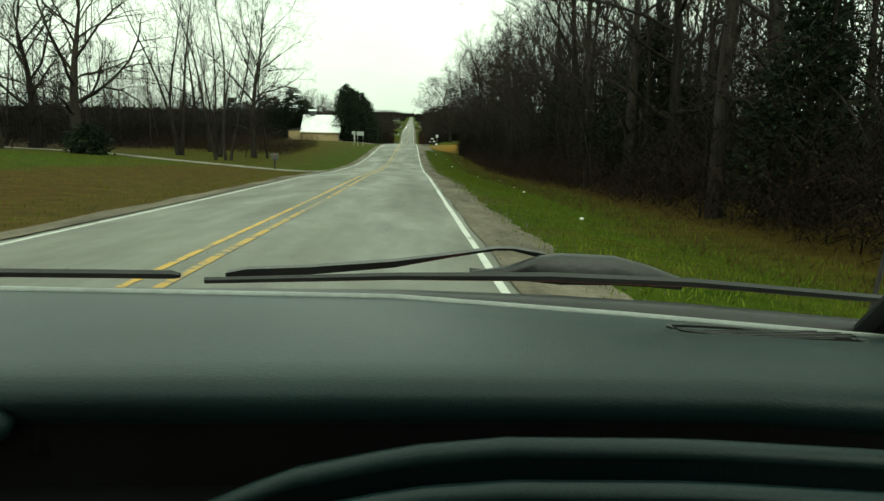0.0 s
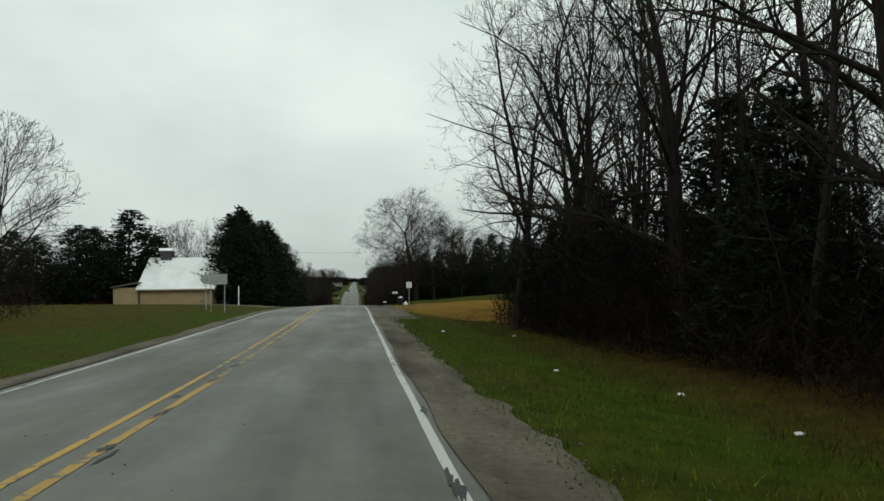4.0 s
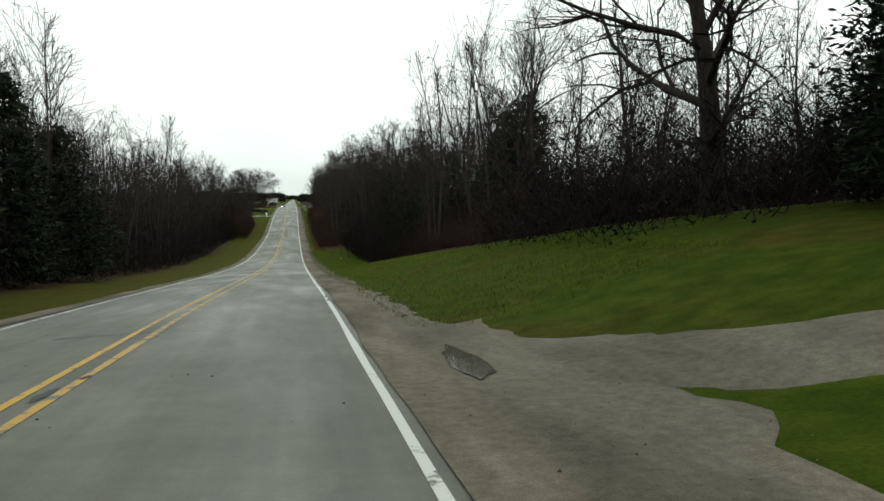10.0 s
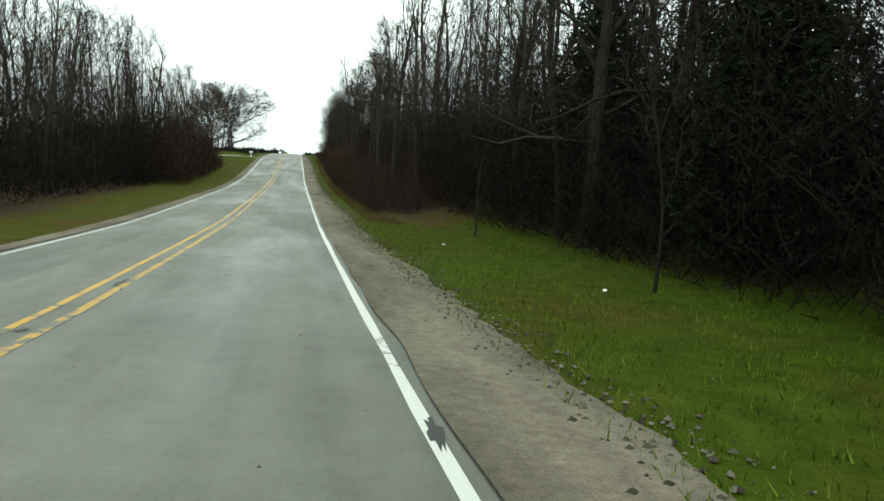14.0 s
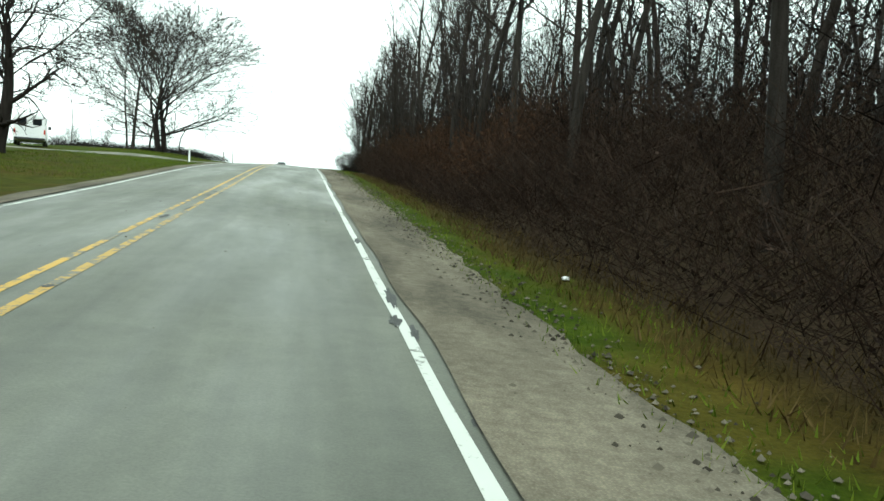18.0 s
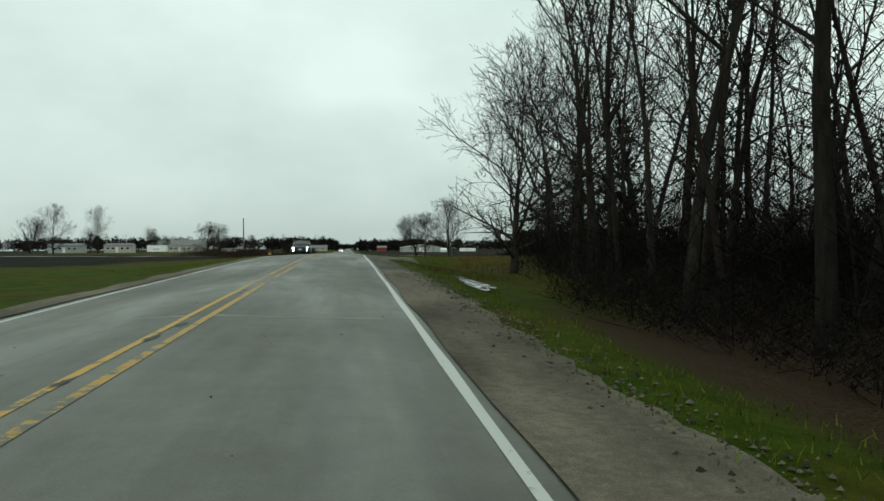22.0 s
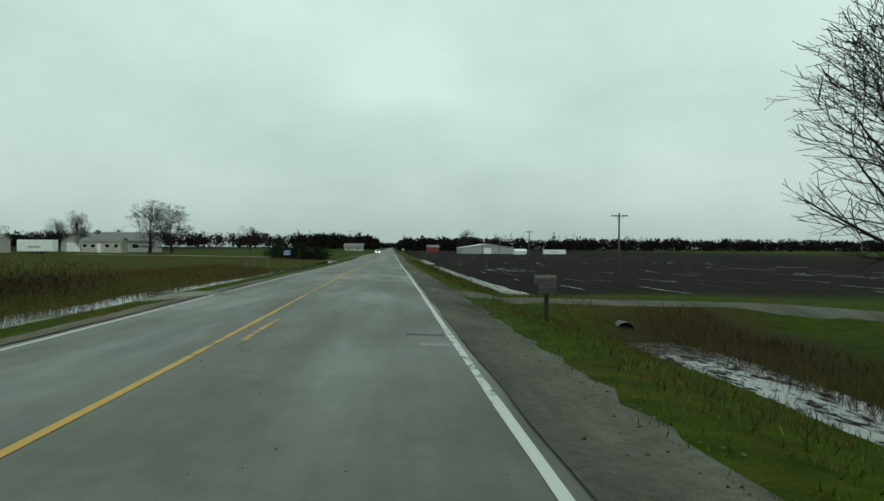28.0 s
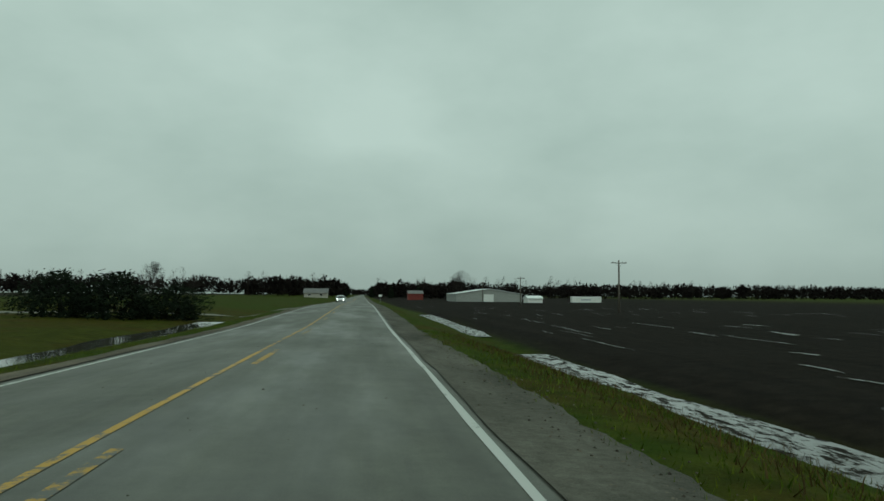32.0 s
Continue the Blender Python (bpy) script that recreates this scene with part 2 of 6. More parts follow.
TWIG = bark_material("twig_bark", (0.016, 0.013, 0.011), (0.036, 0.030, 0.026))
BRUSH = foliage("dry_brush", (0.011, 0.007, 0.005), (0.034, 0.021, 0.015))
# Near-black: the shade inside dense thickets is put into this brush colour.
BRUSH_SHADED = foliage("shaded_brush", (0.005, 0.004, 0.0035), (0.015, 0.012, 0.010))
NEEDLE = foliage("dark_evergreen", (0.006, 0.010, 0.006), (0.018, 0.026, 0.014))
BROWN_LEAF = foliage("brown_oak_leaf", (0.020, 0.011, 0.008), (0.052, 0.027, 0.017))
RUSSET = foliage("russet_leaf", (0.030, 0.016, 0.009), (0.062, 0.032, 0.018))
BLADE = foliage("grass_blade", (0.034, 0.058, 0.004), (0.095, 0.120, 0.014))
DRY_BLADE = foliage("dry_grass_blade", (0.034, 0.023, 0.008), (0.085, 0.060, 0.022))
GOLD_BLADE = foliage("golden_grass_blade", (0.22, 0.13, 0.03), (0.38, 0.24, 0.06))
WOOD_POST = mottled("weathered_wood", (0.06, 0.05, 0.04), (0.13, 0.11, 0.09), 4, 0.9, stretch=(4, 4, 0.4))
WHITE_PAINT = mottled("white_paint", (0.62, 0.63, 0.60), (0.76, 0.77, 0.74), 2, 0.55, 0.4, 0.05)
ROOF_METAL = mottled("pale_metal_roof", (0.62, 0.65, 0.65), (0.80, 0.82, 0.82), 0.6, 0.42, 0.5, 0.05)
TAN_WALL = mottled("tan_siding", (0.24, 0.18, 0.095), (0.32, 0.245, 0.14), 0.8, 0.85)
GREY_ROOF = mottled("grey_shingles", (0.10, 0.10, 0.10), (0.19, 0.19, 0.185), 1.5, 0.9)
DARK_METAL = mottled("dark_metal", (0.02, 0.02, 0.022), (0.05, 0.05, 0.052), 5, 0.5, 0.5, 0.05)
GALV = mottled("galvanised_steel", (0.26, 0.28, 0.27), (0.40, 0.42, 0.41), 6, 0.45, 0.5, 0.05, metal=0.6)
BLACK_PLASTIC = mottled("black_plastic", (0.014, 0.014, 0.015), (0.028, 0.028, 0.03), 5, 0.5, 0.4, 0.1)
LITTER = mottled("white_litter", (0.55, 0.56, 0.56), (0.75, 0.75, 0.74), 9, 0.6)
WATER, _n, _l, _b = material("standing_water", 0.06, 0, 0.5)
_l.new(ramp_node(_n, _l, noise_node(_n, _l, 0.8, 4), ((0.3, (0.05, 0.046, 0.036)), (0.7, (0.085, 0.078, 0.062)))), _b.inputs["Base Color"])
bump_node(_n, _l, _b, noise_node(_n, _l, 5, 3), 0.08, 0.02)


def mud_water_material():
    """Water broken up by mud and stubble."""
    m, n, l, b = material("muddy_water", 0.1, 0, 0.5)
    mask = ramp_node(n, l, noise_node(n, l, 3.4, 9, rough=0.8, stretch=(1, 0.3, 1)), ((0.46, (0, 0, 0)), (0.51, (1, 1, 1))))
    l.new(mix_node(n, l, mask, (0.016, 0.014, 0.011), (0.05, 0.047, 0.04)), b.inputs["Base Color"])
    l.new(mix_node(n, l, mask, (0.95,) * 3, (0.07,) * 3), b.inputs["Roughness"])
    l.new(mix_node(n, l, mask, (0.05,) * 3, (0.5,) * 3), b.inputs["Specular IOR Level"])
    return m


MUD_WATER = mud_water_material()
GLASS_DARK, _n, _l, _b = material("dark_window_glass", 0.08, 0, 0.5)
_b.inputs["Base Color"].default_value = (0.012, 0.014, 0.016, 1)
BLUE_SIGN = mottled("blue_board", (0.03, 0.06, 0.22), (0.05, 0.09, 0.30), 3, 0.5)
GREEN_SIGN = mottled("green_board", (0.03, 0.16, 0.08), (0.04, 0.20, 0.10), 3, 0.5)


# ---- mesh helpers ----
class Shape:
    """Collects vertices and faces for one mesh."""

    def __init__(self):
        self.v, self.f = [], []

    def tube(self, pts, radii, sides=6, cap=False):
        base = len(self.v)
        k = len(pts)
        for i in range(k):
            d = (pts[min(i + 1, k - 1)] - pts[max(i - 1, 0)]).normalized()
            a = d.orthogonal().normalized()
            b = d.cross(a)
            for j in range(sides):
                w = 2 * math.pi * j / sides
                self.v.append(pts[i] + (a * math.cos(w) + b * math.sin(w)) * radii[i])
        for i in range(k - 1):
            for j in range(sides):
                j2 = (j + 1) % sides
                self.f.append((base + i * sides + j, base + i * sides + j2, base + (i + 1) * sides + j2, base + (i + 1) * sides + j))
        if cap:
            self.f.append(tuple(range(base, base + sides))[::-1])
            self.f.append(tuple(range(base + (k - 1) * sides, base + k * sides)))
        return self

    def ribbon(self, pts, radii, side_dir):
        """A thin flat twig."""
        base = len(self.v)
        for p, r in zip(pts, radii):
            self.v += [p - side_dir * r, p + side_dir * r]
        for i in range(len(pts) - 1):
            self.f.append((base + 2 * i, base + 2 * i + 1, base + 2 * i + 3, base + 2 * i + 2))
        return self

    def box(self, x0, x1, y0, y1, z0, z1, bev=0.0):
        """A box, its edges cut by bev."""
        bm = bmesh.new()
        bmesh.ops.create_cube(bm, size=1)
        for p in bm.verts:
            p.co = Vector(((x0 + x1) / 2 + p.co.x * (x1 - x0), (y0 + y1) / 2 + p.co.y * (y1 - y0), (z0 + z1) / 2 + p.co.z * (z1 - z0)))
        if bev:
            bmesh.ops.bevel(bm, geom=bm.edges[:], offset=bev, segments=2, affect='EDGES', profile=0.6)
        base = len(self.v)
        bm.verts.index_update()
        self.v += [p.co.copy() for p in bm.verts]
        self.f += [tuple(base + q.index for q in fc.verts) for fc in bm.faces]
        bm.free()
        return self

    def poly(self, pts):
        base = len(self.v)
        self.v += [Vector(p) for p in pts]
        self.f.append(tuple(range(base, base + len(pts))))
        return self

    def prism(self, outline, axis, a, b):
        """Extrudes an outline of 2D points along axis (0 x, 1 y, 2 z) from a to b."""
        base, k = len(self.v), len(outline)
        for s in (a, b):
            for p, q in outline:
                self.v.append(Vector(((s, p, q), (p, s, q), (p, q, s))[axis]))
        self.f.append(tuple(range(base, base + k))[::-1])
        self.f.append(tuple(range(base + k, base + 2 * k)))
        for i in range(k):
            j = (i + 1) % k
            self.f.append((base + i, base + j, base + k + j, base + k + i))
        return self

    def mesh(self, name, mat, smooth=False):
        me = bpy.data.meshes.new(name)
        me.from_pydata([tuple(p) for p in self.v], [], self.f)
        if mat:
            me.materials.append(mat)
        if smooth:
            me.polygons.foreach_set("use_smooth", [True] * len(me.polygons))
        me.update()
        return me


def part(name, shape, mat, parent=None, label="", smooth=False):
    ob = new(name, shape.mesh(name, mat, smooth) if isinstance(shape, Shape) else shape)
    if parent:
        ob.parent = parent
    return tagged(ob, label)


def thing(name, label, category, m=None, group=""):
    ob = new(name)
    ob.empty_display_size = 0.3
    if m is not None:
        ob.matrix_basis = m
    return tagged(ob, label, category, group)


# ---- lie of the land ----
HILL = [0.92, -0.0, -1.07, -2.09, -3.28, -4.21, -4.66, -4.85, -5.0, -5.48, -6.09, -7.06, -8.34, -9.59, -11.05, -12.53, -13.83, -14.8, -15.35, -15.44, -15.44, -15.07, -14.09, -13.04, -12.29, -11.83, -11.41, -11.06, -10.85, -10.98, -11.08, -11.26, -11.47, -11.54, -11.62, -11.79, -11.9, -11.96, -12.05, -11.95, -11.85, -11.85, -11.95, -12.07, -12.16, -12.22]

CROWN = 0.04


def road_z(y):
    """Height of the road's surface along its length."""
    u = min(max((y + 20) / 20, 0), len(HILL) - 1.001)
    i = int(u)
    a = u - i
    p0, p1, p2, p3 = HILL[max(i - 1, 0)], HILL[i], HILL[i + 1], HILL[min(i + 2, len(HILL) - 1)]
    lin = p1 + (p2 - p1) * a
    cub = p1 + 0.5 * a * (p2 - p0 + a * (2 * p0 - 5 * p1 + 4 * p2 - p3 + a * (3 * (p1 - p2) + p3 - p0)))
    return 0.5 * (lin + cub)


SIDE_D = (0, 2, 3.5, 5.5, 8, 12, 20, 40, 80)
RIGHT = [(-60, (0, -.1, -.3, -.5, -.4, -.2, 0, .5, 1)), (60, (0, -.1, -.35, -.55, -.4, -.1, .2, .8, 1)), (120, (0, -.1, -.3, -.5, -.5, -.4, -.2, 0, 1)),
         (160, (0, -.03, 0, .05, .1, .25, .5, 1, 2)), (200, (0, 0, .05, .3, .7, .9, 1.4, 2.5, 4)), (220, (0, 0, .1, .5, .95, 1.4, 2, 3, 5)),
         (245, (0, 0, .3, 1, 1.8, 2.4, 3, 4, 6)), (275, (0, -.1, .1, .6, 1.2, 1.9, 2.6, 3.5, 5)), (310, (0, -.1, -.2, -.3, -.3, 0, .5, 1, 3)),
         (345, (0, -.1, -.2, -.3, .2, 1.2, 2, 3, 4)), (370, (0, -.1, -.1, .2, 1.5, 3.4, 4.3, 5, 5)), (430, (0, -.1, -.1, .2, 1.6, 3.4, 4.2, 4.6, 5)),
         (460, (0, -.1, -.2, 0, .6, 1.4, 1.8, 2, 2)), (500, (0, -.1, -.4, -.5, -.4, -.2, 0, 0, 0)), (540, (0, -.15, -.6, -1.0, -.7, -.5, -.5, -.5, -.5)),
         (600, (0, -.15, -.75, -1.3, -.85, -.8, -.9, -1.1, -1.1)), (2000, (0, -.15, -.75, -1.3, -.9, -.8, -.9, -1.1, -1.1))]
LEFT = [(-60, (0, 0, .1, .3, .5, .8, 1.2, 1.8, 3)), (60, (0, -.05, 0, .15, .3, .6, 1.1, 1.8, 3)), (120, (0, -.05, 0, .1, .2, .4, .6, 1, 2)),
        (185, (0, -.05, .05, .2, .3, .45, .6, .8, 1)), (260, (0, -.1, -.2, -.2, 0, .3, .6, 1, 2)), (340, (0, -.1, -.3, -.4, -.2, .2, .5, 1, 2)),
        (420, (0, -.1, 0, .15, .3, .4, .5, .6, .8)), (445, (0, -.05, .05, .2, .3, .35, .3, .2, .2)), (468, (0, 0, .2, .5, .65, .6, .4, .3, .2)), (500, (0, -.05, 0, .2, .3, .4, .4, .4, .6)),
        (540, (0, -.1, -.4, -.6, -.5, -.35, -.2, -.1, .2)), (640, (0, -.15, -.6, -.85, -.6, -.35, -.1, .2, .6)), (2000, (0, -.15, -.6, -.85, -.5, -.2, .1, .4, .8))]


def side(table, d, y):
    for (ya, a), (yb, b) in zip(table, table[1:]):
        if y <= yb:
            break
    k = min(max((y - ya) / (yb - ya), 0), 1)
    k = k * k * (3 - 2 * k)
    ha, hb = np.interp(d, SIDE_D, a), np.interp(d, SIDE_D, b)
    return float(ha + (hb - ha) * k)


def ground_z(x, y):
    z = road_z(y) - CROWN * min(abs(x), 3.8)
    d = abs(x) - 3.7
    if d > 0:
        ditch = 0.65 * smooth_step(1, 4, d) * smooth_step(586, 602, y) if x > 0 else 0
        z += side(RIGHT if x > 0 else LEFT, d - ditch, y)
        bumpy = min(d / 6, 1)
        z += bumpy * 0.09 * noise.noise(Vector((x * 0.23, y * 0.17, 1.3)))
        for y0, y1, drop in ((634, 648, 0.5), (533, 544, 0.3)):
            if x > 0 and y0 < y < y1:
                fill = min((y - y0) / 3, 1) * min((y1 - y) / 4, 1) * min(max((20 - d) / 8, 0), 1)
                z += fill * max(road_z(y) - drop - z, 0)
        if d > 30 and y < 520:
            z += min((d - 30) / 80, 1) * (1.5 * noise.noise(Vector((x * 0.012, y * 0.012, 5))))
    return z


# ---- ground, road, shoulders ----
def smooth_step(a, b, v):
    k = min(max((v - a) / (b - a), 0), 1)
    return k * k * (3 - 2 * k)


def span(v, a, b, soft=6.0):
    return smooth_step(a - soft, a + soft, v) * (1 - smooth_step(b - soft, b + soft, v))


def zone(x, y):
    """Dead grass, ploughed mud, litter: the share of each at a place."""
    d = abs(x) - 3.7
    w = noise.noise(Vector((x * 0.1, y * 0.05, 0))) * 2.5
    if x > 0:
        dead = 0.85 * span(y, -60, 130) * smooth_step(4.2, 7, d + 0.5 * w) + 0.7 * span(y, 500, 596) * smooth_step(4, 8, d) * (0.7 + 0.3 * w)
        dead += 0.8 * span(y, 128, 152, 4) * smooth_step(2.5, 4.5, d) + 0.7 * span(y, 152, 186, 5) * smooth_step(3.4, 8, d + 1.5 * w) + 0.5 * span(y, 255, 285) * smooth_step(8, 11, d + w)
        dead += 0.6 * span(y, 345, 450) * smooth_step(1.9, 2.6, d)
        mud = smooth_step(646, 656, y) * smooth_step(6.5, 7.4, d + 0.12 * w) * (1 - smooth_step(190, 230, d))
        wood = span(y, -60, 132) * smooth_step(9, 12, d + w) + span(y, 268, 350) * smooth_step(8, 11, d + w) + span(y, 350, 500) * smooth_step(2.6, 3.6, d + 0.2 * w) + 0.8 * span(y, 630, 637, 2) * span(x, 9.0, 13.5, 0.8) + 0.6 * span(y, 585, 632, 4) * span(x, 10.4, 13, 0.8)
    else:
        dead = 0.5 * span(y, -60, 170) * smooth_step(3, 8, d + 2 * w) + 0.35 * span(y, 190, 440) + 0.3 * span(y, 520, 800) * smooth_step(3, 6, d + w)
        dead -= 0.9 * span(y, -60, 56, 3) * smooth_step(8, 13, d + w)
        dead += 0.85 * span(y, -60, 60, 4) * (1 - smooth_step(7, 12, d + w))
        mud = smooth_step(505, 520, y) * (1 - smooth_step(640, 655, y)) * smooth_step(9, 11, d)
        mud += 0.9 * span(y, 655, 2000) * smooth_step(90, 110, d)
        wood = span(y, -60, 130) * smooth_step(24, 28, d + w) + span(y, 196, 425) * smooth_step(5.5, 8, d + w)
    return [min(max(q, 0), 1) for q in (dead, mud, wood)]


def build_ground():
    xs = [3.55, 3.9, 4.3, 4.7, 5.2, 5.7, 6.2, 6.7, 7.2, 7.7, 8.2, 8.7, 9.2, 10.0, 11, 12, 13, 14.5, 17, 19, 21, 24, 27, 35, 48, 70, 110, 180, 320, 600, 1200, 2400]
    xs = [-v for v in reversed(xs)] + xs
    ys = sorted(set(list(np.arange(-80, 760, 1.5)) + list(np.arange(532, 547, 1.0)) + list(np.arange(633, 650, 1.0)))) + list(np.arange(760, 1100, 12.0)) + [1100, 1200, 1350, 1600, 2000, 2600, 3400]
    v, zn = [], []
    for y in ys:
        for x in xs:
            z = ground_z(x, y) - (0.06 if abs(x) < 3.6 else 0)
            v.append((x, float(y), z))
            zn.append((*zone(x, y), 1))
    nx = len(xs)
    f = [(j * nx + i, j * nx + i + 1, (j + 1) * nx + i + 1, (j + 1) * nx + i) for j in range(len(ys) - 1) for i in range(nx - 1)]
    me = bpy.data.meshes.new("ground")
    me.from_pydata(v, [], f)
    at = me.color_attributes.new("zone", 'FLOAT_COLOR', 'POINT')
    at.data.foreach_set("color", np.array(zn, dtype=np.float32).ravel())
    me.materials.append(GROUND)
    me.polygons.foreach_set("use_smooth", [True] * len(me.polygons))
    return tagged(new("ground", me), "winter grass, dead grass and ploughed mud ground", "ground", kind="structure")


def strip(name, x0, x1, y0, y1, lift, mat, step=3.0, wobble=(0, 0), follow=False, label="", category="", kind="", parent=None, gaps=None, across=1):
    """A ribbon along the road between two offsets; wobble: how uneven each edge is; follow: lies on the ground, else on the road's plane."""
    s = Shape()
    ys = list(np.arange(y0, y1 + 0.01, step))
    for y in ys:
        y = float(y)
        a = x0 + wobble[0] * noise.noise(Vector((x0, y * 0.35, 3)))
        b = x1 + wobble[1] * (0.6 * noise.noise(Vector((x1, y * 0.25, 7))) + 0.6 * noise.noise(Vector((x1, y * 1.1, 9))) + 0.45 * noise.noise(Vector((x1, y * 3.7, 4))))
        for i in range(across + 1):
            x = a + (b - a) * i / across
            s.v.append(Vector((x, y, (ground_z(x, y) if follow else road_z(y) - CROWN * abs(x)) + lift)))
    k = across + 1
    for i in range(len(ys) - 1):
        if gaps and gaps(ys[i]):
            continue
        for j in range(across):
            s.f.append((k * i + j, k * i + j + 1, k * i + k + j + 1, k * i + k + j))
    return tagged(part(name, s, mat, parent, smooth=True), label, category, kind=kind)


build_ground()
WASHED = gravel_material("washed_pale_gravel", (0.088, 0.078, 0.060), (0.205, 0.182, 0.142))
road = strip("road", -3.78, 3.78, -80, 2600, 0.0, ASPHALT, 4.0, label="pale worn two-lane asphalt road with faded paint", category="road", kind="structure", across=6)
strip("edge_line", 3.445, 3.555, -80, 1500, 0.006, WHITE_LINE, 2.0, (0.03, 0.03), parent=road, label="worn white edge line")
strip("edge_line", -3.455, -3.345, -80, 1500, 0.006, WHITE_LINE, 2.0, (0.02, 0.02), parent=road, label="white edge line")
strip("centre_line", -0.225, -0.115, -80, 1500, 0.006, YELLOW_LINE, 2.0, (0.015, 0.015), parent=road, label="solid yellow centre line")
strip("centre_line", 0.12, 0.23, -80, 516, 0.006, YELLOW_WORN, 2.0, (0.02, 0.02), parent=road, label="worn yellow centre line")
strip("centre_line", 0.12, 0.23, 516, 1500, 0.006, YELLOW_WORN, 2.0, (0.02, 0.02), parent=road, label="worn broken yellow centre line", gaps=lambda y: (y % 12.2) > 4.0)
strip("shoulder", 3.66, 4.75, -80, 127, 0.022, GRAVEL, 0.5, (0.10, 0.35), True, "damp brown gravel shoulder", "shoulder", "structure", across=4)
strip("shoulder", 3.66, 6.1, 127, 236.5, 0.022, GRAVEL, 0.5, (0.10, 0.5), True, "wide damp gravel shoulder with wheel ruts", "shoulder", "structure", across=5)
strip("shoulder", 3.66, 5.1, 236.5, 512.5, 0.022, GRAVEL, 0.5, (0.08, 0.35), True, "brown gravel shoulder below the woods", "shoulder", "structure", across=4)
strip("shoulder", 3.66, 4.95, 512.5, 1200, 0.022, GREY_GRAVEL, 0.5, (0.06, 0.3), True, "stony grey gravel shoulder", "shoulder", "structure", across=4)
strip("shoulder", 4.9, 5.3, 233, 305, 0.028, WASHED, 0.5, (0.5, 0.55), True, "washed pale grit at the shoulder's outer edge", "shoulder", "structure", across=3)
strip("shoulder", -4.4, -3.66, -80, 1200, 0.022, GRAVEL, 0.5, (0.25, 0.06), True, "narrow left gravel shoulder strip", "shoulder", "structure", across=3)


# ---- trees ----
UP = Vector((0, 0, 1))


def limb_path(rng, p, d, length, n, wiggle, up):
    """Points and directions along a limb that wanders and lifts."""
    pts, dirs, drift = [p.copy()], [d], Vector((0, 0, 0))
    for _ in range(n):
        drift = drift * 0.5 + Vector((rng.gauss(0, wiggle), rng.gauss(0, wiggle), rng.gauss(0, wiggle)))
        d = (d + drift + UP * up / n).normalized()
        p = p + d * (length / n)
        pts.append(p.copy())
        dirs.append(d)
    return pts, dirs


def reach(p, d, c, rx, rz):
    """How far it is from p along d to the crown's egg-shaped outline."""
    q, e = Vector(((p.x - c.x) / rx, (p.y - c.y) / rx, (p.z - c.z) / rz)), Vector((d.x / rx, d.y / rx, d.z / rz))
    a, b, k = e.dot(e), q.dot(e), q.dot(q) - 1
    disc = b * b - a * k
    return (-b + math.sqrt(disc)) / a if disc > 0 else 0.0


def fork(d, rng, turn, ang):
    side_dir = d.orthogonal().normalized()
    side_dir.rotate(Matrix.Rotation(turn, 3, d))
    return (d * math.cos(ang) + side_dir * math.sin(ang)).normalized()


def branch(limb, twig, rng, p, d, length, r, level, kids, wiggle, up, crown, fine, sides, tips):
    """One tapered branch and, recursively, what grows from it."""
    n = ((0, 5, 4, 3, 2, 1) if sides > 3 else (0, 4, 3, 2, 1))[level] if length > 0.9 else 2
    pts, dirs = limb_path(rng, p, d, length, n, wiggle * (0.7 + 0.2 * level), up)
    radii = [max(r * (1 - 0.85 * i / n), fine) for i in range(n + 1)]
    if level <= (2 if sides > 3 else 1):
        (limb if level == 1 and sides > 3 else twig).tube(pts, radii, sides if level == 1 else 3)
    else:
        across = d.orthogonal().normalized()
        across.rotate(Matrix.Rotation(rng.random() * 3.14, 3, d))
        twig.ribbon(pts, radii, across)
    if tips is not None and level >= 2:
        tips.append((pts[-1], dirs[-1]))
    if level > len(kids):
        return
    count = kids[level - 1]
    for k in range(count):
        u = 0.15 + 0.84 * (k + rng.random()) / count
        i = min(int(u * n), n - 1)
        q = pts[i].lerp(pts[i + 1], u * n - i)
        nd = fork(dirs[i], rng, rng.random() * 2 + k * 2.4, radians(rng.uniform(24, 56)))
        ln = min(length * rng.uniform(0.36, 0.62) * (1.3 - 0.75 * u), reach(q, nd, *crown) * rng.uniform(0.9, 1.08))
        if ln > 0.22:
            branch(limb, twig, rng, q, nd, ln, max(radii[i] * rng.uniform(0.45, 0.65), fine), level + 1, kids, wiggle, up, crown, fine, sides, tips)


def leaf_quads(s, rng, p, d, n, size, scatter):
    for _ in range(n):
        c = p + Vector((rng.gauss(0, scatter), rng.gauss(0, scatter), rng.gauss(0, scatter)))
        a = Vector((rng.gauss(0, 1), rng.gauss(0, 1), rng.gauss(0, 1))).normalized()
        b = a.orthogonal().normalized() * size * rng.uniform(0.3, 0.6)
        a = a * size * rng.uniform(0.6, 1.2)
        s.poly([c - a, c + b, c + a, c - b])


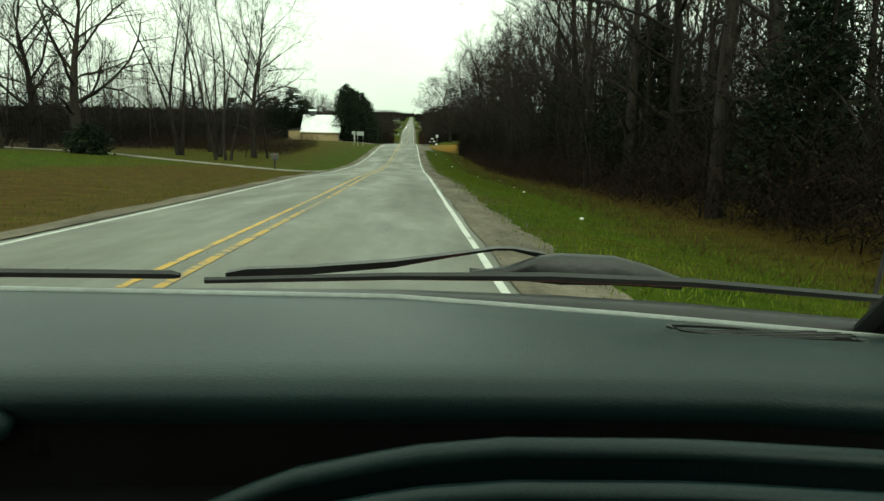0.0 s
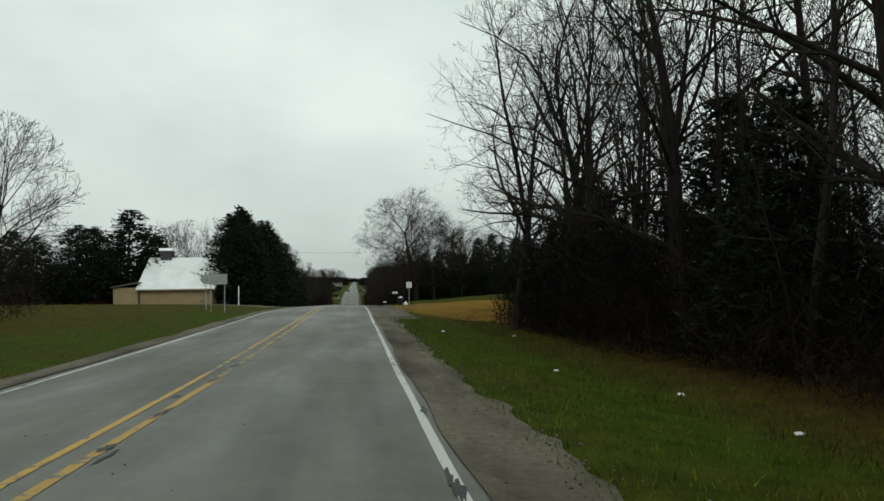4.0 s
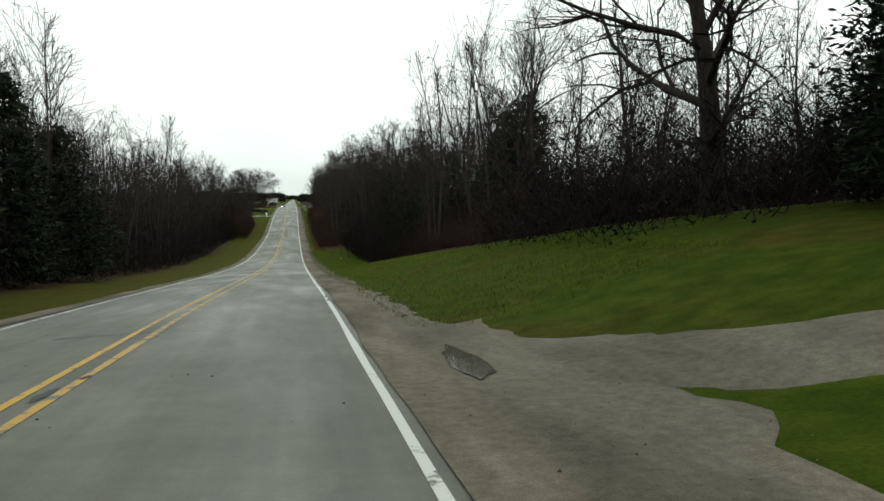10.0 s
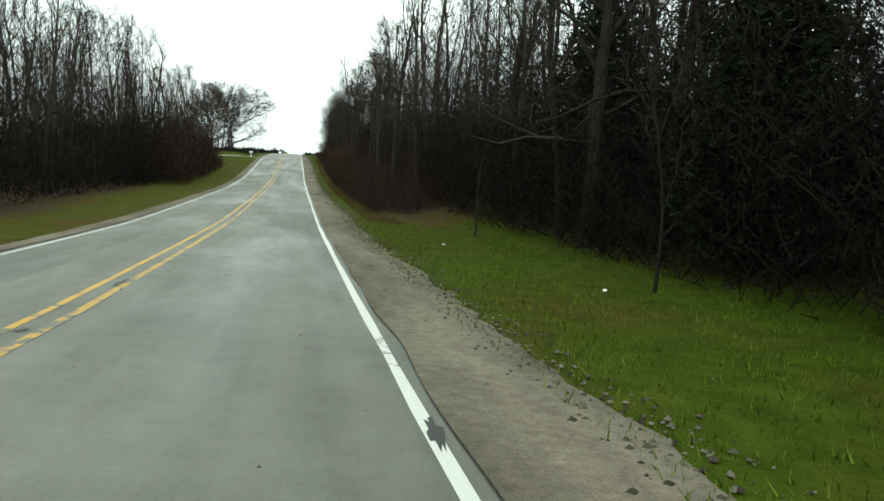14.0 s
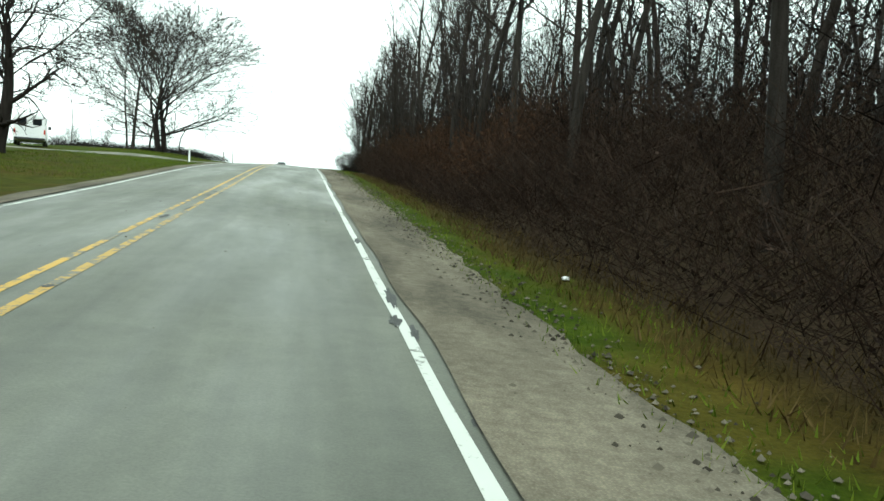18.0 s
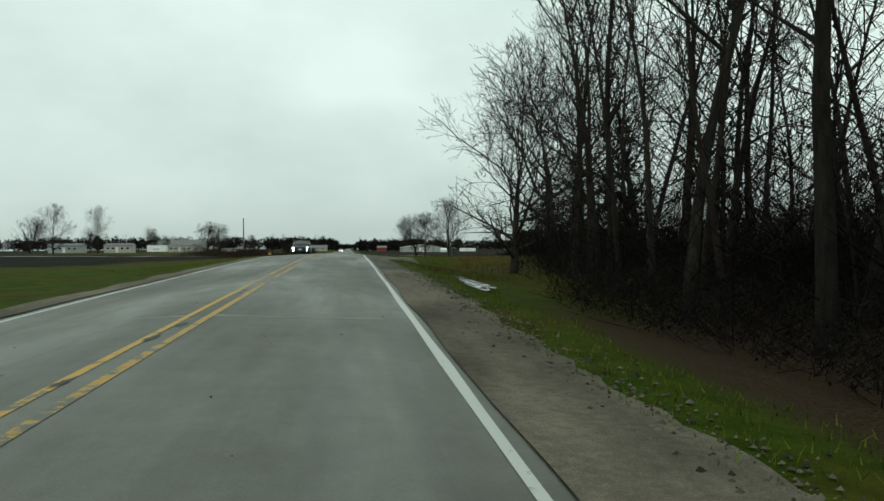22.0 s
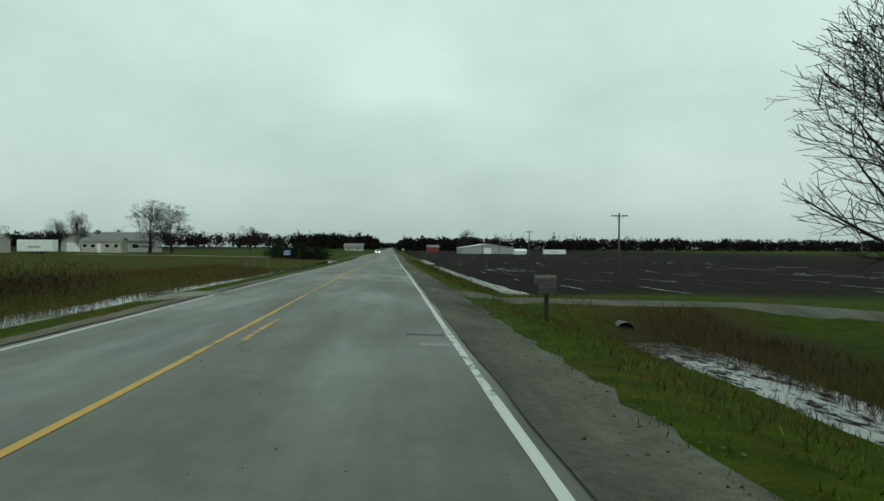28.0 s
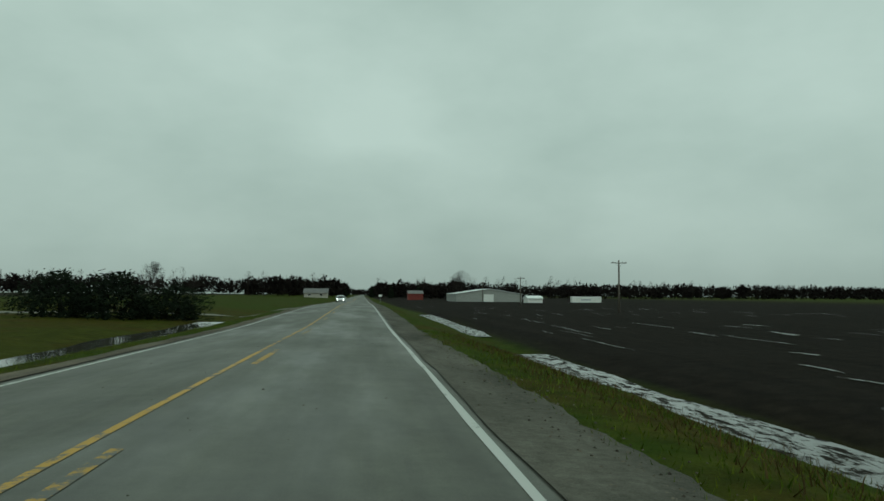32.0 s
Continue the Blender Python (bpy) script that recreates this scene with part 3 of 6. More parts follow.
def bare_tree(label, seed, height, r, limbs, kids, base=0.3, floor=0.2, wide=0.3, angle=(22, 60), wiggle=0.14, up=0.3, top=0.75, stems=1, lean=0.04, group="", leaves=None, name="bare_tree", fine=0.007, sides=5):
    """A leafless tree whose limbs fill an egg-shaped crown; base: where limbs begin, floor: the crown's foot, wide: its half width, as shares of the height."""
    rng = random.Random(seed)
    limb, twig = Shape(), Shape()
    tips = [] if leaves else None
    crown = (Vector((0, 0, height * (1 + floor) / 2)), wide * height, height * (1 - floor) / 2 * 1.03)
    for s_ in range(stems):
        foot = Vector((rng.uniform(-.35, .35), rng.uniform(-.35, .35), -0.3)) if stems > 1 else Vector((0, 0, -0.3))
        d = (UP + Vector((foot.x, foot.y, 0)) * 0.45 + Vector((rng.gauss(0, lean), rng.gauss(0, lean), 0))).normalized()
        n, tall, rr = 9, height * top * rng.uniform(0.88, 1.0), r * (1 if stems == 1 else 0.75)
        pts, dirs = limb_path(rng, foot, d, tall, n, 0.035, 0.12)
        radii = [max(rr * (1 - 0.78 * i / n), fine) * (1.3 if i == 0 else 1) for i in range(n + 1)]
        limb.tube(pts, radii, 8 if sides > 3 else 5)
        count = limbs if stems == 1 else max(4, limbs * 2 // (stems + 1))
        for k in range(count):
            u = base + (1 - base) * ((k + rng.random()) / count) ** 0.9
            i = min(int(u * n), n - 1)
            q = pts[i].lerp(pts[i + 1], u * n - i)
            w = (u - base) / (1 - base)
            nd = fork(dirs[i], rng, k * 2.4 + rng.random(), radians(angle[1] + (angle[0] - angle[1]) * w + rng.gauss(0, 6)))
            ln = reach(q, nd, *crown) * rng.uniform(0.72, 1.0)
            if ln > 0.3:
                branch(limb, twig, rng, q, nd, ln, max(radii[i] * rng.uniform(0.32, 0.58), fine * 2), 1, kids, wiggle, up, crown, fine, sides, tips)
        for k in range(3):
            nd = fork(dirs[-1], rng, k * 2.1 + rng.random(), radians(rng.uniform(6, 26)))
            ln = reach(pts[-1], nd, *crown)
            if ln > 0.3:
                branch(limb, twig, rng, pts[-1], nd, ln, radii[-1] * 0.8, 1, kids, wiggle, up, crown, fine, sides, tips)
    t = thing(name, label, "tree", group=group)
    part("trunk", limb, BARK, t, smooth=True)
    part("crown", twig, TWIG, t)
    if leaves:
        lf = Shape()
        for p, d in tips:
            if p.z < leaves[3] * height and rng.random() < leaves[0]:
                leaf_quads(lf, rng, p, d, leaves[1], leaves[2], 0.3)
        part("leaves", lf, leaves[4], t, leaves[5])
    return t


def evergreen(label, seed, height, width, ragged=0.25, group="", tiers=34, per=26, mat=None, bare=0.06, name="evergreen_tree"):
    rng = random.Random(seed)
    trunk, crown = Shape(), Shape()
    top = Vector((rng.gauss(0, .2), rng.gauss(0, .2), height))
    trunk.tube([Vector((0, 0, -0.3)), top * 0.5, top * 0.97], [0.028 * height * 0.6, 0.014 * height * 0.6, 0.02], 6)
    lobes = [rng.uniform(0.75, 1.25) for _ in range(9)]
    for i in range(tiers):
        u = bare + (1 - bare) * (i + rng.random()) / tiers
        for k in range(max(4, int(per * (1.15 - u)))):
            w = rng.random() * 6.283
            reach = width * (1 - u) ** 0.55 * lobes[int(w / 6.283 * 9) % 9] * rng.uniform(1 - ragged * 2, 1.05) * min(1, 0.55 + u * 4)
            root = top * u
            out = Vector((math.cos(w), math.sin(w), rng.uniform(-0.15, 0.35)))
            for s_ in (0.45, 0.7, 0.95):
                c = root + out * reach * s_
                for _ in range(4 if s_ > 0.5 else 2):
                    big = 1.0 if s_ > 0.5 else 1.8
                    a = (out + Vector((rng.gauss(0, .6), rng.gauss(0, .6), rng.gauss(0, .5)))).normalized() * rng.uniform(0.10, 0.27) * big
                    b = a.orthogonal().normalized() * rng.uniform(0.03, 0.07) * big
                    b.rotate(Matrix.Rotation(rng.random() * 3.14, 3, a.normalized()))
                    c2 = c + Vector((rng.gauss(0, .18), rng.gauss(0, .18), rng.gauss(0, .16)))
                    crown.poly([c2 - a, c2 + b, c2 + a, c2 - b])
    t = thing(name, label, "tree", group=group)
    part("trunk", trunk, BARK, t, smooth=True)
    part("crown", crown, mat or NEEDLE, t, "dark green needles")
    return t


BACK = {}


def keep_back(proto, m, region):
    """Notes a tree deep in the woods, which becomes part of one joined object."""
    BACK.setdefault(region, []).append((proto, m))


def join_back():
    """Joins the noted trees of each region into one object of twigs and trunks past counting."""
    for region, trees in BACK.items():
        vs, fs, ms, base = [], [], [], 0
        for proto, m in trees:
            for k, ch in enumerate(proto.children):
                me = ch.data
                co = np.empty(len(me.vertices) * 3, dtype=np.float32)
                me.vertices.foreach_get("co", co)
                co = co.reshape(-1, 3) @ np.array(m.to_3x3()).T + np.array(m.translation)
                ix = np.empty(len(me.loops), dtype=np.int32)
                me.loops.foreach_get("vertex_index", ix)
                vs.append(co)
                fs.append(ix + base)
                ms.append(np.full(len(me.polygons), min(k, 2) if me.materials[0] != NEEDLE else 3, dtype=np.int32))
                base += len(co)
        v, f, mi = np.concatenate(vs), np.concatenate(fs), np.concatenate(ms)
        me = bpy.data.meshes.new("woods")
        me.vertices.add(len(v))
        me.vertices.foreach_set("co", v.astype(np.float32).ravel())
        me.loops.add(len(f))
        me.loops.foreach_set("vertex_index", f)
        me.polygons.add(len(f) // 4)
        me.polygons.foreach_set("loop_start", np.arange(0, len(f), 4, dtype=np.int32))
        for mat in (BARK, TWIG, BROWN_LEAF, NEEDLE):
            me.materials.append(mat)
        me.polygons.foreach_set("material_index", mi)
        me.update(calc_edges=True)
        tagged(new("woods", me), region, "woods", kind="stuff")


def put(proto, x, y, rng, size=1.0, sink=0.1, turn=None, used=set()):
    """Places the prototype itself the first time, copies of it after that."""
    m = pose(x, y, ground_z(x, y) - sink, rng.gauss(0, 1.5), rng.gauss(0, 1.5), rng.uniform(0, 360) if turn is None else turn)
    if proto.name not in used:
        used.add(proto.name)
        proto.matrix_basis = m
        ob = proto
    else:
        ob = copy_thing(proto, m)
    ob.scale = (size * rng.uniform(0.9, 1.1), size * rng.uniform(0.9, 1.1), size)
    return ob


WOODS = "trees of the roadside woods"
slim = [bare_tree("tall slim bare woodland tree with grey bark", 11 + i, 15 + i % 3, 0.14 + 0.03 * (i % 3), 10, (5, 4, 2), 0.36, 0.26, 0.20 + 0.02 * (i % 2), (18, 58), 0.15, 0.35, 0.85, lean=0.05, group=WOODS) for i in range(5)]
stout = [bare_tree("stout bare hardwood tree with heavy limbs", 31 + i, 16, 0.29, 11, (6, 5, 3), 0.24, 0.14, 0.40, (24, 74), 0.18, 0.2, 0.68, lean=0.06, group=WOODS) for i in range(3)]
multi = [bare_tree("bare tree with several slender stems", 51 + i, 12, 0.13, 9, (5, 4, 2), 0.24, 0.10, 0.32, (16, 52), 0.13, 0.4, 0.8, stems=3, group=WOODS) for i in range(2)]
young = [bare_tree("thin bare woodland sapling", 61 + i, 7, 0.045, 9, (4, 3), 0.2, 0.12, 0.22, (18, 50), 0.12, 0.4, 0.9, group="woodland saplings", name="sapling", sides=3) for i in range(3)]
thin = [bare_tree("thin bare tree with fine twigs", 91 + i, 14 + i % 3, 0.11 + 0.02 * i, 10, (5, 4), 0.3, 0.18, 0.24, (18, 56), 0.15, 0.35, 0.85, group=WOODS, sides=3, fine=0.013) for i in range(4)]
cedar = [evergreen("dense dark green cedar", 71 + i, 10, 3.6, 0.16, "roadside cedars", 36, 34) for i in range(3)]


def scatter(protos, n, seed, x0, x1, y0, y1, gap, size=(0.8, 1.15), edge=0.5, deep=18.5, region="bare trees deep in the roadside woods"):
    """Trees at random in a rectangle, more of them towards its x0 side; those deeper than deep are joined."""
    rng, placed = random.Random(seed), []
    tries = 0
    while len(placed) < n and tries < n * 30:
        tries += 1
        u = rng.random() ** (1 + edge)
        x, y = x0 + (x1 - x0) * u, rng.uniform(y0, y1)
        if all((x - a) ** 2 + (y - b) ** 2 > gap * gap for a, b in placed):
            placed.append((x, y))
            proto, k = rng.choice(protos), rng.uniform(*size)
            if abs(x) > deep:
                m = pose(x, y, ground_z(x, y) - 0.1, rng.gauss(0, 1.5), rng.gauss(0, 1.5), rng.uniform(0, 360))
                keep_back(rng.choice(thin) if proto not in cedar else proto, m @ Matrix.Scale(k, 4), region)
            else:
                put(proto, x, y, rng, k)


def brush(name, label, n, seed, x0, x1, y0, y1, h, mat, edge=0.6, lean=0.35, thick=(0.012, 0.035), leafy=0.0, leaf=(0.035, 0.09), low=0.3):
    """Undergrowth too dense to count: forked stems and dry leaves, one object."""
    rng = np.random.default_rng(seed)
    x = x0 + (x1 - x0) * rng.random(n) ** (1 + edge)
    y = y0 + (y1 - y0) * rng.random(n)
    top = h * (low + (1 - low) * rng.random(n)) * (0.4 + 1.15 * np.array([0.5 + 0.8 * noise.noise(Vector((a * 0.2, b * 0.14, seed))) + 0.45 * noise.noise(Vector((a * 0.5, b * 0.5, seed))) for a, b in zip(x, y)]))
    zb = np.array([ground_z(float(a), float(b)) for a, b in zip(x, y)])
    start = top * rng.random(n) * 0.75
    length = np.minimum(top - start, (0.3 + 0.9 * rng.random(n)) * (1 + 0.9 * np.clip(3 * (x - x0) / (x1 - x0), 0, 1)))
    d = np.stack([rng.normal(0, lean, n), rng.normal(0, lean, n), np.ones(n)], 1)
    d[:, 2] *= rng.uniform(0.25, 1, n)
    d /= np.linalg.norm(d, axis=1)[:, None]
    c = np.stack([x, y, zb + start], 1)
    e = c + d * length[:, None]
    w = rng.normal(0, 1, (n, 3))
    w = np.cross(d, w)
    w /= np.linalg.norm(w, axis=1)[:, None] + 1e-9
    t = rng.uniform(*thick, n)[:, None]
    v = np.stack([c - w * t, c + w * t, e + w * t * 0.4, e - w * t * 0.4], 1).reshape(-1, 3)
    k = int(n * leafy)
    if k:
        cc = (c + d * (length * rng.random(n))[:, None])[:k]
        a = rng.normal(0, 1, (k, 3))
        a /= np.linalg.norm(a, axis=1)[:, None]
        b = np.cross(a, rng.normal(0, 1, (k, 3)))
        b /= np.linalg.norm(b, axis=1)[:, None] + 1e-9
        sz = rng.uniform(*leaf, k)[:, None]
        v = np.concatenate([v, np.stack([cc - a * sz, cc + b * sz * 0.6, cc + a * sz, cc - b * sz * 0.6], 1).reshape(-1, 3)])
    m = len(v) // 4
    me = bpy.data.meshes.new(name)
    me.vertices.add(len(v))
    me.vertices.foreach_set("co", v.astype(np.float32).ravel())
    me.loops.add(4 * m)
    me.loops.foreach_set("vertex_index", np.arange(4 * m, dtype=np.int32))
    me.polygons.add(m)
    me.polygons.foreach_set("loop_start", np.arange(0, 4 * m, 4, dtype=np.int32))
    me.materials.append(mat)
    me.update(calc_edges=True)
    return tagged(new(name, me), label, "undergrowth", kind="stuff")


canopy = [bare_tree("tall bare oak with a broad crown of heavy limbs", 81 + i, 19, 0.31, 13, (7, 5, 3), 0.22, 0.10, 0.38, (24, 78), 0.19, 0.2, 0.7, lean=0.06, group=WOODS) for i in range(3)]
HAZE = "fine leafless twigs of the crowded woods"

# right-hand woods before the golden field
rng0 = random.Random(5)
for y in (12, 22, 33, 43, 54, 63, 74, 83, 92, 101, 109):
    put(canopy[int(y) % 3], rng0.uniform(12.2, 15.5), y, rng0, rng0.uniform(0.88, 1.1))
scatter(slim + stout[:1], 110, 1, 11.8, 44, 8, 126, 2.0, (0.85, 1.2))
scatter(thin + multi, 120, 2, 12.6, 34, 6, 128, 1.4, (0.7, 1.2), 0.4, 0.0, HAZE)
scatter(young, 34, 3, 11.2, 20, 8, 126, 1.8)
scatter(slim, 50, 23, 24, 46, 5, 130, 2.2, (0.85, 1.1))
brush("undergrowth", "dense dark leafless undergrowth at the wood's edge", 60000, 4, 11.4, 34, 5, 128, 7.5, BRUSH_SHADED, 0.8, 0.6, (0.007, 0.022), leafy=0.6)
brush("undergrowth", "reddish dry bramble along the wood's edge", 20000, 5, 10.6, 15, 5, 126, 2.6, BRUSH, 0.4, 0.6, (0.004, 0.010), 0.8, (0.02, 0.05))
brush("undergrowth", "tall dark twig haze deep in the woods", 34000, 25, 14, 46, 4, 130, 12, BRUSH_SHADED, 0.2, 0.6, (0.009, 0.028), leafy=0.6)
# left-hand woods behind the lawn
scatter(slim + thin, 60, 6, -30, -62, -5, 118, 2.6, (0.8, 1.1))
brush("undergrowth", "dark leafless thicket behind the lawn", 30000, 8, -31, -58, -5, 125, 8, BRUSH_SHADED, 0.7, 0.6, (0.008, 0.03), leafy=0.8)
# left-hand woods down the long hill
scatter(slim + multi[:1], 75, 9, -11.5, -36, 255, 390, 2.3, (0.8, 1.1))
scatter(thin + multi, 120, 7, -12, -32, 250, 410, 1.5, (0.7, 1.1), 0.3, 0.0, HAZE)
scatter(multi + slim[:2], 34, 22, -10.5, -30, 385, 426, 2.0, (0.7, 0.95))
brush("undergrowth", "bare twig haze at the end of the left woods", 34000, 24, -9.6, -24, 376, 424, 9, BRUSH_SHADED, 0.4, 0.7, (0.006, 0.018), leafy=0.8)
scatter(multi + thin, 16, 37, -7.9, -13, 386, 416, 1.6, (0.65, 0.9), 0.2, 30)
brush("undergrowth", "grey-brown twigs at the corner of the woods", 26000, 38, -7.4, -14, 382, 418, 8, BRUSH, 0.2, 0.7, (0.005, 0.014), 0.5, (0.02, 0.05))
scatter(thin, 60, 39, -13, -30, 262, 400, 1.5, (0.85, 1.2), 0.2, 0.0, HAZE)
scatter(slim + cedar[:1], 14, 11, -17, -34, 200, 262, 3)
brush("undergrowth", "dark leafless thicket beside the hill road", 76000, 12, -10.6, -30, 196, 428, 8, BRUSH_SHADED, 0.8, 0.6, (0.008, 0.026), leafy=0.6)
brush("undergrowth", "tall dark twig haze beside the hill road", 36000, 27, -12, -34, 240, 410, 12, BRUSH_SHADED, 0.3, 0.6, (0.008, 0.024), leafy=0.6)
# right-hand woods down the long hill and up to the crest
scatter(slim + stout[:1], 34, 13, 18, 44, 262, 305, 2.4, (0.85, 1.15))
scatter(slim + stout[:1], 50, 19, 11.5, 42, 305, 354, 2.3, (0.85, 1.15))
scatter(slim, 95, 14, 9.6, 42, 352, 500, 2.0, (0.9, 1.2))
scatter(thin + multi, 90, 28, 14, 38, 258, 352, 1.5, (0.8, 1.2), 0.3, 0.0, HAZE)
scatter(thin + slim[:1], 130, 29, 10.2, 34, 352, 508, 1.4, (0.8, 1.15), 0.3, 0.0, HAZE)
scatter(young, 34, 15, 9.5, 15, 305, 505, 1.8)
scatter(multi + slim[:1], 9, 26, 9.3, 11.5, 428, 470, 3.5, (0.75, 0.95), 0)
for x, y, k in ((15.5, 304, 0.75), (19, 300, 1.1), (23, 296, 1.2), (22, 288, 1.2), (20.5, 278, 1.1)):
    put(cedar[int(y) % 3], x, y, rng0, k)
for x, y, k in ((13.5, 312, 0.8), (15, 319, 1.0), (12.8, 326, 0.75), (16.5, 331, 1.1), (14, 338, 0.9), (18.5, 314, 1.2), (19, 324, 1.2), (13.2, 20, 0.7), (14.2, 37, 0.85), (13.6, 57, 0.75), (15.5, 68, 0.9), (14.4, 88, 0.8), (13.4, 104, 0.7), (16, 112, 0.9), (13.2, 121, 0.75)):
    put(cedar[int(y) % 3], x, y, rng0, k)
for x, y in ((17, 270), (16, 311), (13.5, 331), (13, 349), (18, 292)):
    put(canopy[int(y) % 3], x, y, rng0, 0.9)
brush("undergrowth", "dark leafless thicket above the grass bank", 24000, 20, 17, 38, 256, 305, 8, BRUSH_SHADED, 0.8, 0.6, (0.007, 0.024), leafy=0.6)
brush("undergrowth", "dark leafless thicket under tall bare trees", 60000, 16, 10.8, 30, 303, 362, 9, BRUSH_SHADED, 0.8, 0.6, (0.006, 0.018), 0.7, (0.02, 0.06))
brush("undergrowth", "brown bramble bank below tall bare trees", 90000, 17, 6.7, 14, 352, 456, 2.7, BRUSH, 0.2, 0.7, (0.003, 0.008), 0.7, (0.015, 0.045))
brush("undergrowth", "dark bramble at the end of the woods", 30000, 30, 7.8, 16, 455, 502, 1.5, BRUSH_SHADED, 0.3, 0.7, (0.003, 0.009), 0.7, (0.015, 0.045))
brush("undergrowth", "dark stems behind the bramble bank", 34000, 21, 11, 36, 352, 505, 7.5, BRUSH_SHADED, 0.3, 0.5, (0.006, 0.02), leafy=0.6)
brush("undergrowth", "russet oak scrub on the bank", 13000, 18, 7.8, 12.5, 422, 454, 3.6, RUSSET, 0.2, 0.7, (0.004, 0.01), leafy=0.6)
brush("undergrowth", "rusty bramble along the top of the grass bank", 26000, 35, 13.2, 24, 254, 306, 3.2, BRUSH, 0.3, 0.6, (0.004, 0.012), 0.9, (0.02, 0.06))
brush("undergrowth", "dark leafless hedge behind the lawn", 30000, 36, -22, -60, 98, 150, 6.5, BRUSH_SHADED, 0.2, 0.6, (0.008, 0.026), 0.8)
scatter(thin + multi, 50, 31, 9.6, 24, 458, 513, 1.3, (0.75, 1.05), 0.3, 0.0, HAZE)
brush("undergrowth", "tall dark twig haze at the end of the woods", 36000, 32, 9.5, 30, 440, 514, 9, BRUSH_SHADED, 0.3, 0.6, (0.007, 0.02), 0.6, (0.02, 0.06))
brush("undergrowth", "tall dark twig haze above the bank", 44000, 33, 10.5, 34, 290, 445, 12, BRUSH_SHADED, 0.3, 0.6, (0.007, 0.02), 0.6, (0.02, 0.06))
brush("undergrowth", "reddish brown scrub beside the lawn", 16000, 34, -13, -34, 90, 128, 2.4, BRUSH, 0.2, 0.6, (0.005, 0.014), 0.8, (0.02, 0.06))


# ---- single trees that stand out ----
rng1 = random.Random(401)
big_oak = bare_tree("old bare oak with a thick trunk and long low limbs", 201, 20, 0.46, 14, (8, 6, 3), 0.16, 0.06, 0.46, (22, 82), 0.2, 0.15, 0.66, lean=0.05)
round_tree = bare_tree("round-crowned bare maple by the road", 205, 11.5, 0.22, 15, (8, 6, 3), 0.16, 0.08, 0.42, (12, 72), 0.12, 0.25, 0.55, lean=0.02, fine=0.009)
crest_maple = bare_tree("broad bare maple on a crest with a dense fan of twigs", 207, 14.2, 0.30, 24, (10, 7, 4), 0.14, 0.05, 0.57, (8, 84), 0.15, 0.2, 0.5, stems=2, lean=0.03, fine=0.013)
fan_tree = [bare_tree("round bare lawn maple with a fan of branches", 211 + i, 9.0, 0.20, 20, (9, 6, 3), 0.2, 0.12, 0.42 - 0.03 * i, (8, 64), 0.06, 0.35, 0.62, lean=0.02, fine=0.007) for i in range(2)]
oak_leafy = bare_tree("oak keeping its withered brown leaves", 221, 15, 0.28, 20, (9, 7, 3), 0.18, 0.06, 0.46, (22, 84), 0.2, 0.1, 0.7, lean=0.02,
                      leaves=(0.75, 3, 0.07, 1.1, BROWN_LEAF, "withered brown leaves"), fine=0.010)
low_oak = bare_tree("spreading bare oak with a few clinging leaves", 225, 12.5, 0.27, 16, (8, 6, 3), 0.14, 0.04, 0.46, (20, 80), 0.18, 0.12, 0.66,
                    leaves=(0.2, 2, 0.07, 0.6, BROWN_LEAF, "few clinging brown leaves"))
orchard = bare_tree("gnarled low spreading bare tree", 231, 11, 0.36, 16, (8, 6, 4), 0.16, 0.08, 0.50, (24, 80), 0.26, 0.1, 0.6, lean=0.05, fine=0.016)
pine = evergreen("ragged dark pine with open boughs", 241, 10, 3.0, 0.42, tiers=22, per=17)
shrub = evergreen("low round dark evergreen shrub", 245, 2.4, 2.1, 0.12, tiers=16, per=22, bare=0.0, name="evergreen_shrub")
spread_bush = evergreen("low spreading dark juniper", 247, 3.4, 4.2, 0.2, tiers=16, per=34, bare=0.0, name="juniper")
put(big_oak, -24.1, 61, rng1, 1.0, turn=30)
put(big_oak, -32, 70.3, rng1, 0.95, turn=200)
put(multi[0], -20.2, 74.7, rng1, 1.65)
put(multi[1], -14.4, 68.5, rng1, 1.5)
put(multi[0], -17.5, 79, rng1, 1.5)
put(canopy[2], -14.9, 83.7, rng1, 1.15)
put(thin[0], -13.6, 84.6, rng1, 1.1)
put(young[0], -15.5, 82, rng1, 1.1)
put(multi[0], -22, 92, rng1, 1.15)
put(canopy[0], -27, 104, rng1, 1.0)
put(slim[3], -34, 118, rng1, 1.0)
put(shrub, -22.6, 59, rng1, 1.0)
put(round_tree, -31.8, 161.4, rng1, 1.6).scale = (1.8, 1.8, 1.6)
scatter(thin + multi, 46, 407, -36, -80, 96, 205, 3, (0.7, 1.0), 0.2, 0.0, HAZE)
put(round_tree, -24, 215, rng1, 1.3)
put(fan_tree[0], -40, 150, rng1, 1.1)
for x, y, s in ((-13.8, 187, 1.2), (-10.8, 188.5, 1.1), (-12.5, 195, 1.35), (-10.8, 203, 1.3), (-13, 211, 1.45), (-11.5, 221, 1.35), (-14, 231, 1.6), (-12, 240, 1.4), (-11.5, 250, 1.3), (-14.5, 257, 1.4), (-12, 264, 1.1), (-15, 247, 1.45), (-12.4, 274, 1.0), (-16, 285, 1.1), (-16.5, 215, 1.6), (-15, 203, 1.5)):
    put(cedar[int(y) % 3], x, y, rng1, s).scale = (1.05 * s, 1.05 * s, s)
